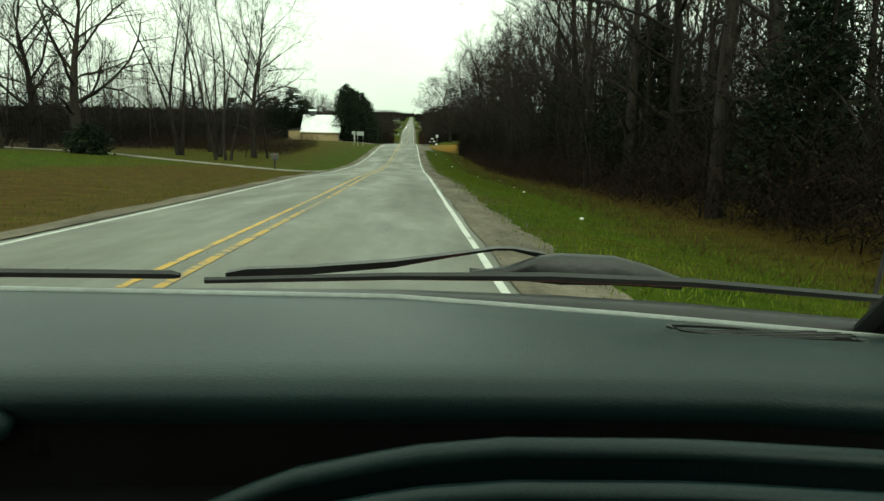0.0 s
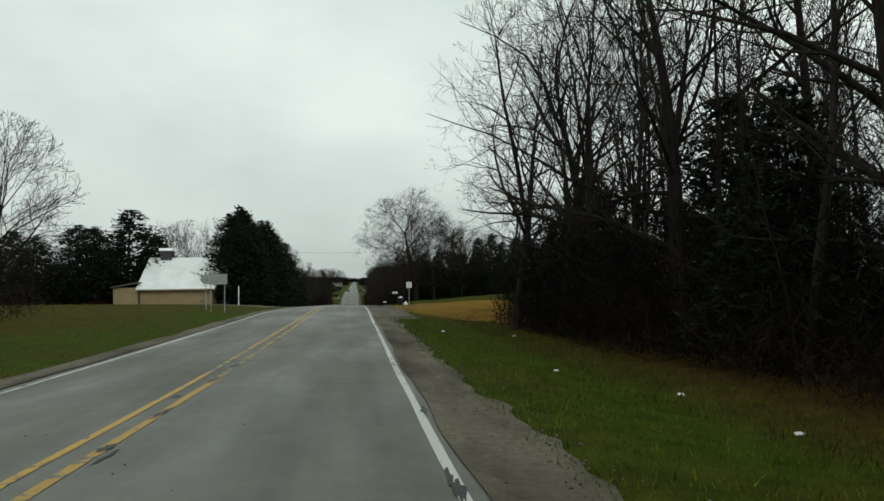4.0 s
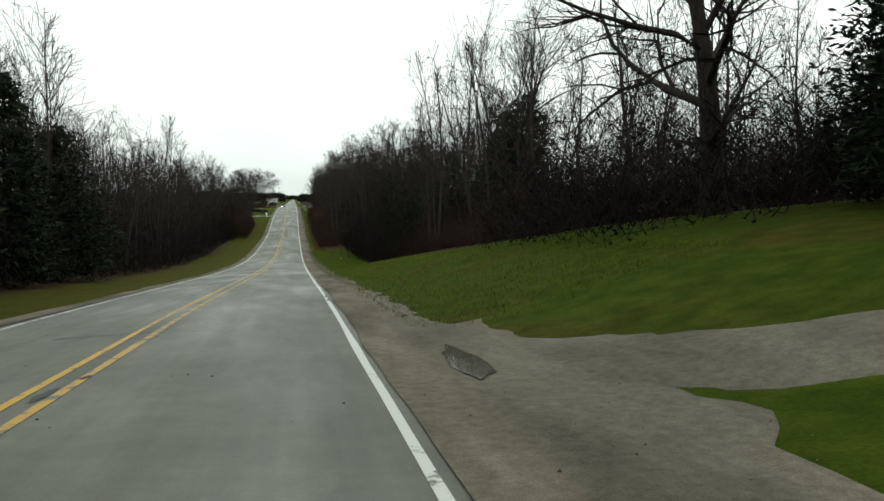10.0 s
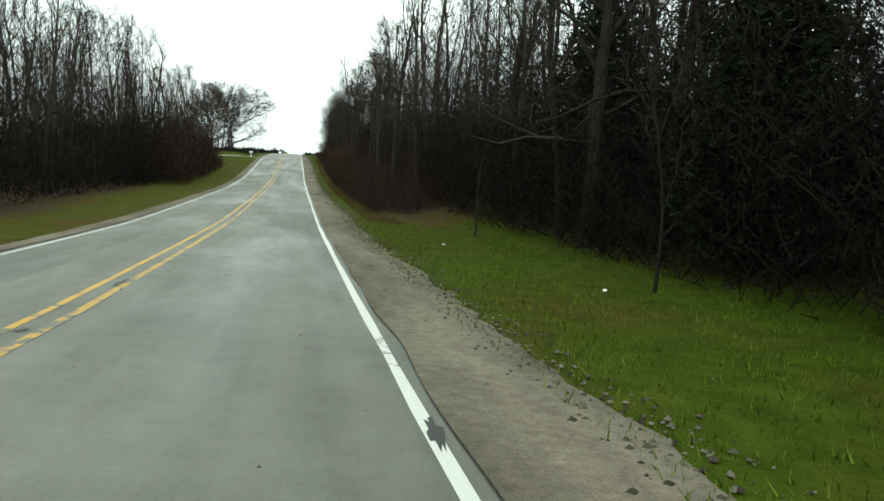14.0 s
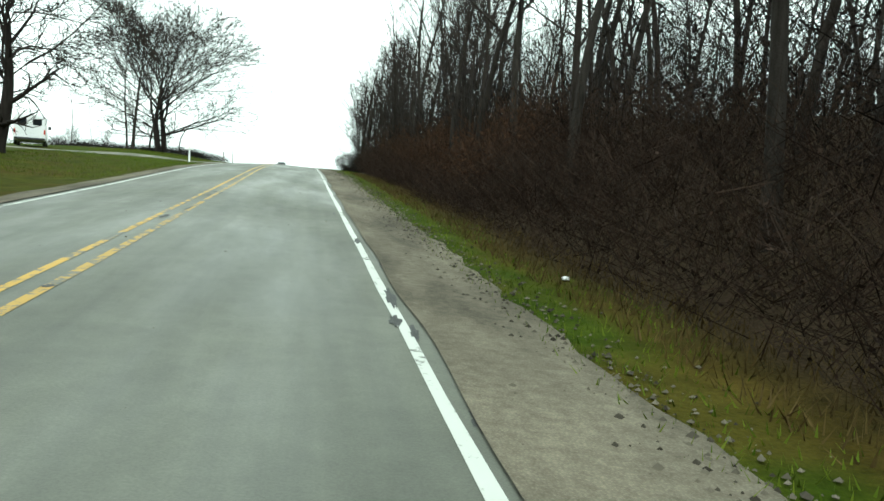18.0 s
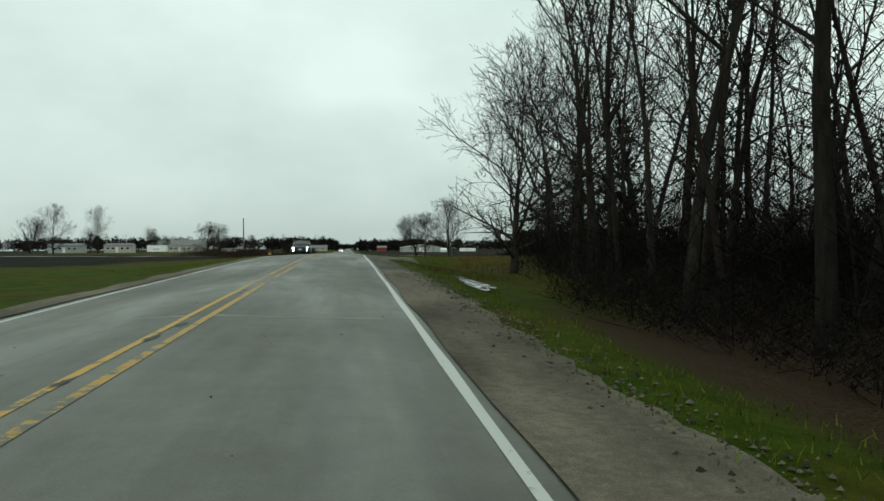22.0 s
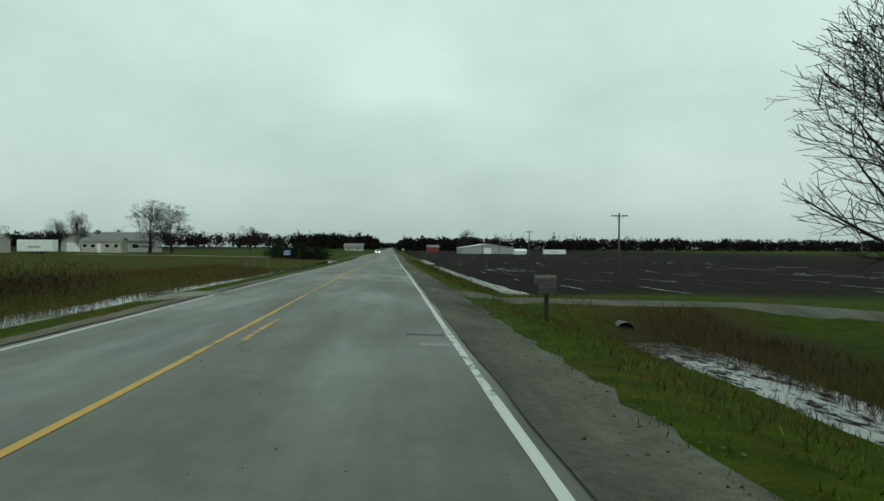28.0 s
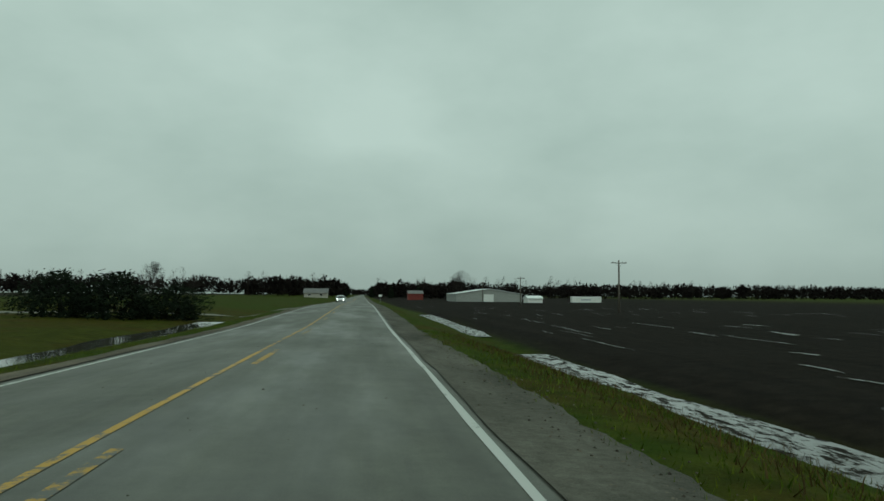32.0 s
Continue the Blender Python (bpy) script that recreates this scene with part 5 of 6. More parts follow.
rng3 = random.Random(31)
for y in (23, 58, 71, 92, 104, 132, 158, 187, 212.5, 236, 251, 283, 327, 352, 389.5, 404, 451, 468, 489.5, 511, 548, 571, 604, 640, 668, 690):
    a = rng3.uniform(-3.6, 0.2)
    road_patch("seam", "dark tar-filled crack across the lane", a, a + rng3.uniform(1.2, 3.0), y, y + rng3.uniform(0.02, 0.06), TAR, road, rough=0.3)
for x0, x1, y0, y1 in ((-3.6, 3.9, 598.5, 600.2), (2.7, 3.4, 626, 626.3)):
    road_patch("patch", "dark asphalt patch", x0, x1, y0, y1, PATCH, road)
for x0, x1, y0, y1 in ((1.2, 3.1, 388.1, 388.25), (1.5, 3.0, 386.6, 386.7), (1.2, 3.0, 75.2, 75.45), (1.4, 2.9, 73.2, 73.4), (-1.5, 3.0, 494.4, 494.5), (2.9, 3.4, 624.6, 624.9)):
    road_patch("patch", "pale scraped patch", x0, x1, y0, y1, PALE_PATCH, road)
for i in range(150):
    y = rng3.uniform(40, 480)
    x = 3.5 + rng3.gauss(0.1, 0.12) if rng3.random() < 0.6 else rng3.gauss(0.2, 0.08)
    road_patch("crack", "broken dark pothole edge", x - rng3.uniform(0.02, 0.09), x + rng3.uniform(0.02, 0.08), y, y + rng3.uniform(0.3, 1.3), TAR, road, 0.009, 0.5, True)


for i in range(60):
    y, x = rng3.uniform(20, 500), rng3.gauss(0.02, 0.07)
    road_patch("crack", "crumbled dark break between the centre lines", x - rng3.uniform(0.03, 0.11), x + rng3.uniform(0.03, 0.1), y, y + rng3.uniform(0.2, 0.9), TAR, road, 0.009, 0.3, True)


# ---- roadside furniture ----
def base_at(x, y):
    return pose(x, y, ground_z(x, y))


def mailbox(x, y, label, body_mat, post_h=0.95, shift=0.0, extra=None, turn=0, bars=None, post_mat=None):
    t = thing("mailbox", label, "mailbox", pose(x, y, ground_z(x, y), 0, 0, turn))
    part("post", Shape().box(-0.055, 0.055, -0.055, 0.055, -0.3, post_h, 0.008), post_mat or DARK_WOOD, t)
    out = [(0.085 * math.cos(a), 0.14 + 0.085 * math.sin(a)) for a in np.linspace(0, math.pi, 9)]
    out = [(p, q + post_h) for p, q in [(-0.085, 0.0)] + [(-v[0], v[1]) for v in out] + [(0.085, 0.0)]]
    b = part("box", Shape().prism(out, 0, shift - 0.30, shift + 0.26), body_mat, t)
    part("door", Shape().prism([(p * 1.06, post_h + (q - post_h) * 1.03) for p, q in out], 0, shift - 0.315, shift - 0.30), body_mat, b)
    part("flag", Shape().box(shift, shift + 0.025, -0.098, -0.09, post_h + 0.1, post_h + 0.28), RED_PLASTIC, t, "red flag")
    part("shelf", Shape().box(shift - 0.28, max(shift + 0.24, 0.06), -0.09, 0.09, post_h - 0.03, post_h), WOOD_POST, t)
    if bars:
        for i in range(bars):
            part("lettering", Shape().box(shift - 0.2 + i * 0.11, shift - 0.12 + i * 0.11, -0.092, -0.088, post_h + 0.05, post_h + 0.12), DARK_METAL, b)
    if extra:
        part("paper_tube", Shape().box(-0.2, 0.25, -0.1, 0.1, post_h - 0.28, post_h - 0.06, 0.02), extra, t, "newspaper tube")
    return t


DARK_WOOD = mottled("dark_wet_wood", (0.018, 0.015, 0.012), (0.04, 0.034, 0.028), 4, 0.9, 0.1, stretch=(4, 4, 0.4))
RED_PLASTIC = mottled("red_plastic", (0.35, 0.03, 0.02), (0.45, 0.05, 0.03), 5, 0.5)
YELLOW_PLASTIC = mottled("yellow_plastic", (0.50, 0.33, 0.03), (0.60, 0.42, 0.05), 5, 0.5)
mailbox(-8.0, 58.0, "dark metal mailbox on a wooden post by a gravel drive", DARK_METAL, 1.0, extra=DARK_METAL, turn=0)
mailbox(7.5, 172.8, "white mailbox on a dark post above a wet shoulder", WHITE_PAINT, 1.28, shift=-0.32, bars=3)
mailbox(7.8, 219.9, "clean white mailbox beside a gravel driveway", WHITE_PAINT, 1.0, turn=0, bars=4)
mailbox(-5.7, 454.3, "pale mailbox on a white post", WHITE_PAINT, 0.9, post_mat=WHITE_PAINT)
mailbox(6.6, 632.6, "weathered dark mailbox on a post at a culvert drive", DARK_METAL, 1.0, extra=DARK_METAL)
mailbox(-10.9, 610, "mailbox with a yellow newspaper tube", DARK_METAL, 1.0, extra=YELLOW_PLASTIC)


def wheeled_bin(x, y):
    t = thing("trash_can", "full black plastic trash can with a white bag on top", "trash can", base_at(x, y))
    s = Shape()
    rings = [(0.21, 0.0), (0.215, 0.03), (0.26, 0.70), (0.285, 0.71), (0.285, 0.76), (0.25, 0.765)]
    n = 20
    for r, z in rings:
        s.v += [Vector((r * math.cos(6.2832 * i / n), r * math.sin(6.2832 * i / n), z)) for i in range(n)]
    s.f = [(k * n + i, k * n + (i + 1) % n, (k + 1) * n + (i + 1) % n, (k + 1) * n + i) for k in range(len(rings) - 1) for i in range(n)]
    s.f.append(tuple(range(n))[::-1])
    part("body", s, BLACK_PLASTIC, t, smooth=True)
    for k in (-1, 1):
        part("handle", Shape().tube([Vector((k * 0.27, -0.08, 0.66)), Vector((k * 0.34, -0.06, 0.67)), Vector((k * 0.34, 0.06, 0.67)), Vector((k * 0.27, 0.08, 0.66))], [0.015] * 4, 6), BLACK_PLASTIC, t)
    crumple(0, 0, 0.74, 0.24, 0.12, t, "bag", "white plastic bag")


def crumple(x, y, z, r, h, parent, name, label, mat=None, seed=3):
    bm = bmesh.new()
    bmesh.ops.create_icosphere(bm, subdivisions=3, radius=1)
    for p in bm.verts:
        k = 1 + 0.22 * noise.noise(p.co * 2.3 + Vector((seed, x, y))) + 0.08 * noise.noise(p.co * 7)
        p.co = Vector((x + p.co.x * r * k, y + p.co.y * r * k, z + max(p.co.z, -0.55) * h * k + 0.55 * h))
    me = bpy.data.meshes.new(name)
    bm.to_mesh(me)
    bm.free()
    me.materials.append(mat or LITTER)
    return part(name, me, None, parent, label)


wheeled_bin(7.35, 165.6)
bag_thing = thing("trash_bag", "knotted white plastic trash bag on the grass", "trash bag", base_at(7.86, 165.4))
crumple(0, 0, 0, 0.22, 0.2, bag_thing, "bag", "", seed=8)
part("knot", Shape().tube([Vector((0, 0, 0.28)), Vector((0.01, 0, 0.36)), Vector((0.05, 0.02, 0.42))], [0.05, 0.025, 0.04], 7), LITTER, bag_thing, smooth=True)

rng4 = random.Random(91)
for i in range(15):
    y = rng4.choice([rng4.uniform(10, 130), rng4.uniform(280, 455), rng4.uniform(20, 125)])
    x = rng4.uniform(5.6, 9.5)
    piece = crumple(0, 0, 0, rng4.uniform(0.04, 0.085), rng4.uniform(0.02, 0.05), None, "litter", "", seed=i)
    piece.matrix_basis = pose(x, y, ground_z(x, y) + 0.02, 0, 0, rng4.uniform(0, 360))
    tagged(piece, "crumpled white scrap of litter in the grass", "litter", "roadside litter")


def sign(x, y, label, w, h, bottom, mat, posts=1, face=-1, bars=0, bar_mat=None, post_mat=None, shape="box"):
    """A board on one or two posts; face: -1 towards the coming camera."""
    t = thing("road_sign", label, "sign", base_at(x, y))
    for k in ((0,) if posts == 1 else (-w * 0.36, w * 0.36)):
        part("post", Shape().box(k - 0.03, k + 0.03, 0.0, 0.05, -0.3, bottom + h * 0.9, 0.006), post_mat or GALV, t)
    if shape == "box":
        b = part("board", Shape().box(-w / 2, w / 2, -0.02, 0.0, bottom, bottom + h, 0.006), mat, t)
    else:
        b = part("board", Shape().prism([(w / 2 * math.cos(a), bottom + h / 2 + h / 2 * math.sin(a)) for a in np.linspace(0, 6.2832, 25)[:-1]], 1, -0.02, 0.0), mat, t)
    for i in range(bars):
        z = bottom + h * (0.86 - 0.72 * i / max(bars - 1, 1))
        part("lettering", Shape().box(-w * (0.28 + 0.1 * (i % 2)), w * (0.3 + 0.08 * ((i + 1) % 2)), -0.025, -0.021, z - h * 0.04, z + h * 0.04), bar_mat or DARK_METAL, b)
    return t


sign(7.8, 159.1, "white and green roadside sign on a steel post", 0.52, 0.56, 1.75, WHITE_PAINT, bars=4, bar_mat=GREEN_SIGN)
sign(-7.2, 142.0, "grey back of a wide road sign", 1.35, 0.75, 2.0, GALV, 2)
sign(-8.7, 145.5, "round grey back of a road sign", 0.75, 0.75, 2.0, GALV, shape="round")
sign(-14.4, 735, "blue notice board with pale lettering on posts", 1.2, 0.75, 1.25, BLUE_SIGN, 2, bars=4, bar_mat=WHITE_PAINT, post_mat=WOOD_POST)
sign(7.0, 905, "small white sign beside the verge", 0.9, 0.5, 1.6, WHITE_PAINT)


def plain_post(x, y, h, w, mat, label, name="post"):
    t = tagged(part(name, Shape().box(-w, w, -w, w, -0.3, h, w * 0.2), mat), label, "post", "roadside posts")
    t.matrix_basis = base_at(x, y)


plain_post(-10.7, 174.7, 2.2, 0.06, WHITE_PAINT, "tall white painted wooden post")
for x, y in ((-13, 698.2), (-14.2, 700), (-12.2, 702.5)):
    plain_post(x, y, 1.3, 0.09, WOOD_POST, "short dark wooden fence post in grass")
plain_post(-5.6, 477, 1.1, 0.05, WOOD_POST, "dark wooden marker post near the road")


def utility_pole(x, y, h, arms=True):
    t = thing("utility_pole", "weathered wooden utility pole with a crossarm" if arms else "plain weathered wooden utility pole", "utility pole", base_at(x, y), "utility poles along the field")
    part("pole", Shape().tube([Vector((0, 0, -0.5)), Vector((0, 0, h))], [0.16, 0.10], 10, True), WOOD_POST, t, smooth=True)
    if arms:
        part("crossarm", Shape().box(-1.15, 1.15, -0.16, -0.06, h - 0.45, h - 0.33, 0.01), WOOD_POST, t)
        for k in (-1.0, -0.5, 0.5, 1.0):
            part("insulator", Shape().tube([Vector((k, -0.11, h - 0.33)), Vector((k, -0.11, h - 0.24)), Vector((k, -0.11, h - 0.18))], [0.03, 0.045, 0.02], 8, True), GALV, t)
        for k in (-1, 1):
            part("brace", Shape().tube([Vector((k * 0.6, -0.11, h - 0.42)), Vector((0, -0.1, h - 0.95))], [0.02, 0.02], 5), GALV, t)
    return t


POLES = ((33.2, 626.8, 8.4), (32.3, 709, 7.6), (39.3, 810.4, 7.6), (45, 905, 7.8), (50, 1000, 8.0))
for x, y, h in POLES:
    utility_pole(x, y, h)
utility_pole(-19.7, 643, 8.0, False)
cable = Shape()
cable.tube([Vector((-30 + 10 * i, 214 + i, 1.6 + 0.012 * (i - 4) ** 2 * 2)) for i in range(10)], [0.02] * 10, 4)
tagged(part("cable", cable, DARK_METAL), "thin dark overhead cable crossing the road", "cable")
pipe = thing("culvert", "dark corrugated culvert pipe under a drive", "culvert", pose(9.6, 635.2, ground_z(9.6, 632) + 0.28))
part("pipe", Shape().tube([Vector((0, k * 0.4, 0)) for k in range(15)], [0.31 + 0.02 * (k % 2) for k in range(15)], 16), DARK_METAL, pipe)


# ---- buildings ----
def gable(name, label, category, x0, x1, y0, y1, base, eave, ridge, wall, roof, along="x", over=0.35, doors=(), windows=(), door_mat=None):
    """A gabled building: wall shell, two roof slopes, openings set proud of the walls; ridge along x or y."""
    t = thing(name, label, category, pose((x0 + x1) / 2, (y0 + y1) / 2, base))
    w, d = (x1 - x0) / 2, (y1 - y0) / 2
    e, r = eave - base, ridge - base
    if along == "x":
        part("wall", Shape().prism([(-d, -0.4), (d, -0.4), (d, e), (0, r - 0.05), (-d, e)], 0, -w, w), wall, t)
        for s in (-1, 1):
            sl = (r - e) / d
            part("roof", Shape().prism([(0, r), (s * (d + over), e - over * sl), (s * (d + over), e - over * sl + 0.12), (0, r + 0.12)], 0, -w - over, w + over), roof, t)
            part("fascia", Shape().box(-w - over, w + over, s * (d + over) - 0.02, s * (d + over) + 0.02, e - over * sl - 0.12, e - over * sl + 0.02), wall, t)
    else:
        part("wall", Shape().prism([(-w, -0.4), (w, -0.4), (w, e), (0, r - 0.05), (-w, e)], 1, -d, d), wall, t)
        for s in (-1, 1):
            sl = (r - e) / w
            part("roof", Shape().prism([(0, r), (s * (w + over), e - over * sl), (s * (w + over), e - over * sl + 0.12), (0, r + 0.12)], 1, -d - over, d + over), roof, t)
    for a, b, top, mat in doors:
        dr = part("door", Shape().box(a, b, -d - 0.06, -d - 0.01, 0.0, top), mat, t)
        for k in range(1, 4):
            part("panel", Shape().box(a + 0.06, b - 0.06, -d - 0.075, -d - 0.061, top * (k - 1) / 3 + 0.05, top * k / 3 - 0.05), mat, dr)
    for a, b, z0, z1 in windows:
        wn_ = part("window", Shape().box(a, b, -d - 0.04, -d - 0.01, z0, z1), WHITE_PAINT, t)
        part("pane", Shape().box(a + 0.08, b - 0.08, -d - 0.05, -d - 0.041, z0 + 0.08, z1 - 0.08), GLASS_DARK, wn_)
    return t


barn = gable("barn", "low tan barn with a pale metal roof", "barn", -24.2, -15.3, 184, 196, -5.75, -3.7, 0.1, TAN_WALL, ROOF_METAL, "x", 0.4)
for i in range(20):
    part("roof_rib", Shape().box(-4.7 + i * 0.49, -4.67 + i * 0.49, -0.02, 0.02, -0.02, 0.02), ROOF_METAL, barn).matrix_basis = Matrix.Translation((0, -3.2, 4.12)) @ Matrix.Rotation(radians(32.3), 4, 'X') @ Matrix.Diagonal((1, 180, 1, 1))
for k in (-3.0, 0.1, 3.1):
    part("batten", Shape().box(k - 0.04, k + 0.04, -6.05, -6.0, 0, 2.0), TAN_WALL, barn)
part("corner_board", Shape().box(4.4, 4.52, -6.06, -5.9, -0.2, 2.1), DARK_METAL, barn)
part("corner_board", Shape().box(-4.52, -4.4, -6.06, -5.9, -0.2, 2.1), DARK_METAL, barn)
cup = part("cupola", Shape().box(-3.3, -1.9, -0.6, 0.6, 5.3, 6.9), DARK_METAL, barn, "dark louvred cupola with a pale cap")
part("cap", Shape().prism([(-0.8, 6.9), (0.8, 6.9), (0.5, 7.25), (-0.5, 7.25)], 0, -3.5, -1.7), ROOF_METAL, cup)
lean = thing("shed", "tan lean-to shed against the barn", "shed", pose(-25.9, 188, -5.75))
part("wall", Shape().box(-1.5, 1.5, -4, 4, -0.3, 2.1), TAN_WALL, lean)
part("roof", Shape().prism([(-1.8, 2.1), (1.7, 2.7), (1.7, 2.8), (-1.8, 2.2)], 1, -4.3, 4.3), GREY_ROOF, lean)
small = thing("shed", "small red-brown shed beyond the barn", "shed", pose(-31, 191, -5.7))
part("wall", Shape().box(-1.2, 1.2, -1.5, 1.5, -0.3, 1.7), mottled("red_brown_boards", (0.10, 0.035, 0.025), (0.16, 0.06, 0.04), 2, 0.9), small)
part("roof", Shape().prism([(-1.5, 1.6), (0, 2.5), (1.5, 1.6), (1.5, 1.7), (0, 2.6), (-1.5, 1.7)], 1, -1.8, 1.8), GREY_ROOF, small)

HOUSE_WALL = mottled("pale_siding", (0.24, 0.25, 0.23), (0.34, 0.35, 0.33), 1.2, 0.8)
CREAM = mottled("cream_siding", (0.32, 0.30, 0.26), (0.42, 0.40, 0.35), 1.2, 0.8)
gable("house", "low ranch house with a white garage door", "house", -82, -74, 810, 820, -11.6, -8.4, -6.6, HOUSE_WALL, GREY_ROOF, "y", 0.5, doors=((-2.6, 2.6, 2.4, WHITE_PAINT),))
gable("house", "long low wing of a ranch house", "house", -74, -60, 812, 821, -11.6, -8.5, -6.5, HOUSE_WALL, GREY_ROOF, "x", 0.5, windows=((-4, -2.4, 0.9, 2.1), (2, 3.8, 0.9, 2.1)), doors=((-0.5, 0.5, 2.1, WHITE_PAINT),))
for x0, x1, y in ((-107, -95, 770), (-88, -78, 772), (-69, -60, 790)):
    gable("mobile_home", "long pale mobile home with dark windows", "mobile home", x0, x1, y, y + 4.5, ground_z((x0 + x1) / 2, y), ground_z((x0 + x1) / 2, y) + 2.7, ground_z((x0 + x1) / 2, y) + 3.4, CREAM if x0 > -100 else HOUSE_WALL, GREY_ROOF, "x", 0.25,
          windows=tuple((k, k + 1.2, 1.1, 2.0) for k in (-4.2, -2.4, 0.8, 2.8)), doors=((-0.9, 0.0, 2.1, WHITE_PAINT),))
gable("house", "small white gabled farmhouse", "house", -28, -16, 1100, 1110, -12.6, -9.9, -7.8, CREAM, GREY_ROOF, "x", 0.5, windows=((-4, -2.5, 1, 2.2), (2, 3.5, 1, 2.2)))
gable("barn", "large pale metal pole barn", "barn", 40, 67, 1005, 1040, -13.4, -10.2, -8.2, HOUSE_WALL, ROOF_METAL, "y", 0.4, doors=((-2.2, 1.8, 3.0, WHITE_PAINT),))
gable("shed", "low pale farm shed", "shed", 64, 69.5, 980, 988, -13.4, -11.8, -10.9, WHITE_PAINT, ROOF_METAL, "x", 0.3)
gable("shed", "dull red farm building", "shed", 24, 31, 1060, 1070, -12.8, -10.2, -8.8, mottled("barn_red", (0.13, 0.03, 0.025), (0.20, 0.05, 0.04), 1, 0.9), GREY_ROOF, "x", 0.3)


def box_trailer(x0, x1, y, label, h=2.3):
    z = ground_z((x0 + x1) / 2, y)
    t = thing("box_trailer", label, "trailer", pose((x0 + x1) / 2, y, z))
    w = (x1 - x0) / 2
    part("body", Shape().box(-w, w, -1.2, 1.2, 0.5, 0.5 + h, 0.05), WHITE_PAINT, t)
    part("frame", Shape().box(-w - 0.8, w, -0.9, 0.9, 0.38, 0.5), DARK_METAL, t)
    for k in (-0.5, 0.4):
        for s in (-1, 1):
            part("wheel", Shape().tube([Vector((k, s * 1.1, 0.33)), Vector((k, s * 0.9, 0.33))], [0.33, 0.33], 14, True), BLACK_PLASTIC, t)
    part("stripe", Shape().box(-w * 0.4, w * 0.3, -1.212, -1.202, 1.2, 1.6), mottled("faded_decal", (0.3, 0.33, 0.38), (0.4, 0.42, 0.46), 2, 0.6), t)
    return t


box_trailer(-70.6, -63.8, 765, "white box trailer parked in a yard")
box_trailer(-27.6, -24.4, 664, "low white utility trailer beside the road", 0.7)
box_trailer(72, 82, 950, "long white travel trailer beyond the mud", 2.0)


# ---- cars ----
def hull(stations, section):
    """A skin over cross-sections along y: each station is (y, half width, foot, top); section: shares of the half width and height, from foot to crown."""
    s = Shape()
    ring = [(p, q) for p, q in section] + [(-p, q) for p, q in reversed(section)]
    k = len(ring)
    for y, w, z0, z1 in stations:
        s.v += [Vector((p * w, y, z0 + (z1 - z0) * q)) for p, q in ring]
    for i in range(len(stations) - 1):
        for j in range(k):
            j2 = (j + 1) % k
            s.f.append((i * k + j, i * k + j2, (i + 1) * k + j2, (i + 1) * k + j))
    s.f += [tuple(range(k))[::-1], tuple(range((len(stations) - 1) * k, len(stations) * k))]
    return s


def wheels(t, half, ys, r):
    for k in (-1, 1):
        for y in ys:
            wh = part("wheel", Shape().tube([Vector((k * (half - 0.22), y, r)), Vector((k * (half - 0.18), y, r)), Vector((k * (half - 0.02), y, r)), Vector((k * half, y, r))], [r * 0.88, r, r, r * 0.9], 20, True), BLACK_PLASTIC, t, "black tyre", True)
            part("rim", Shape().tube([Vector((k * half, y, r)), Vector((k * (half + 0.012), y, r))], [r * 0.64, r * 0.5], 14, True), GALV, wh)


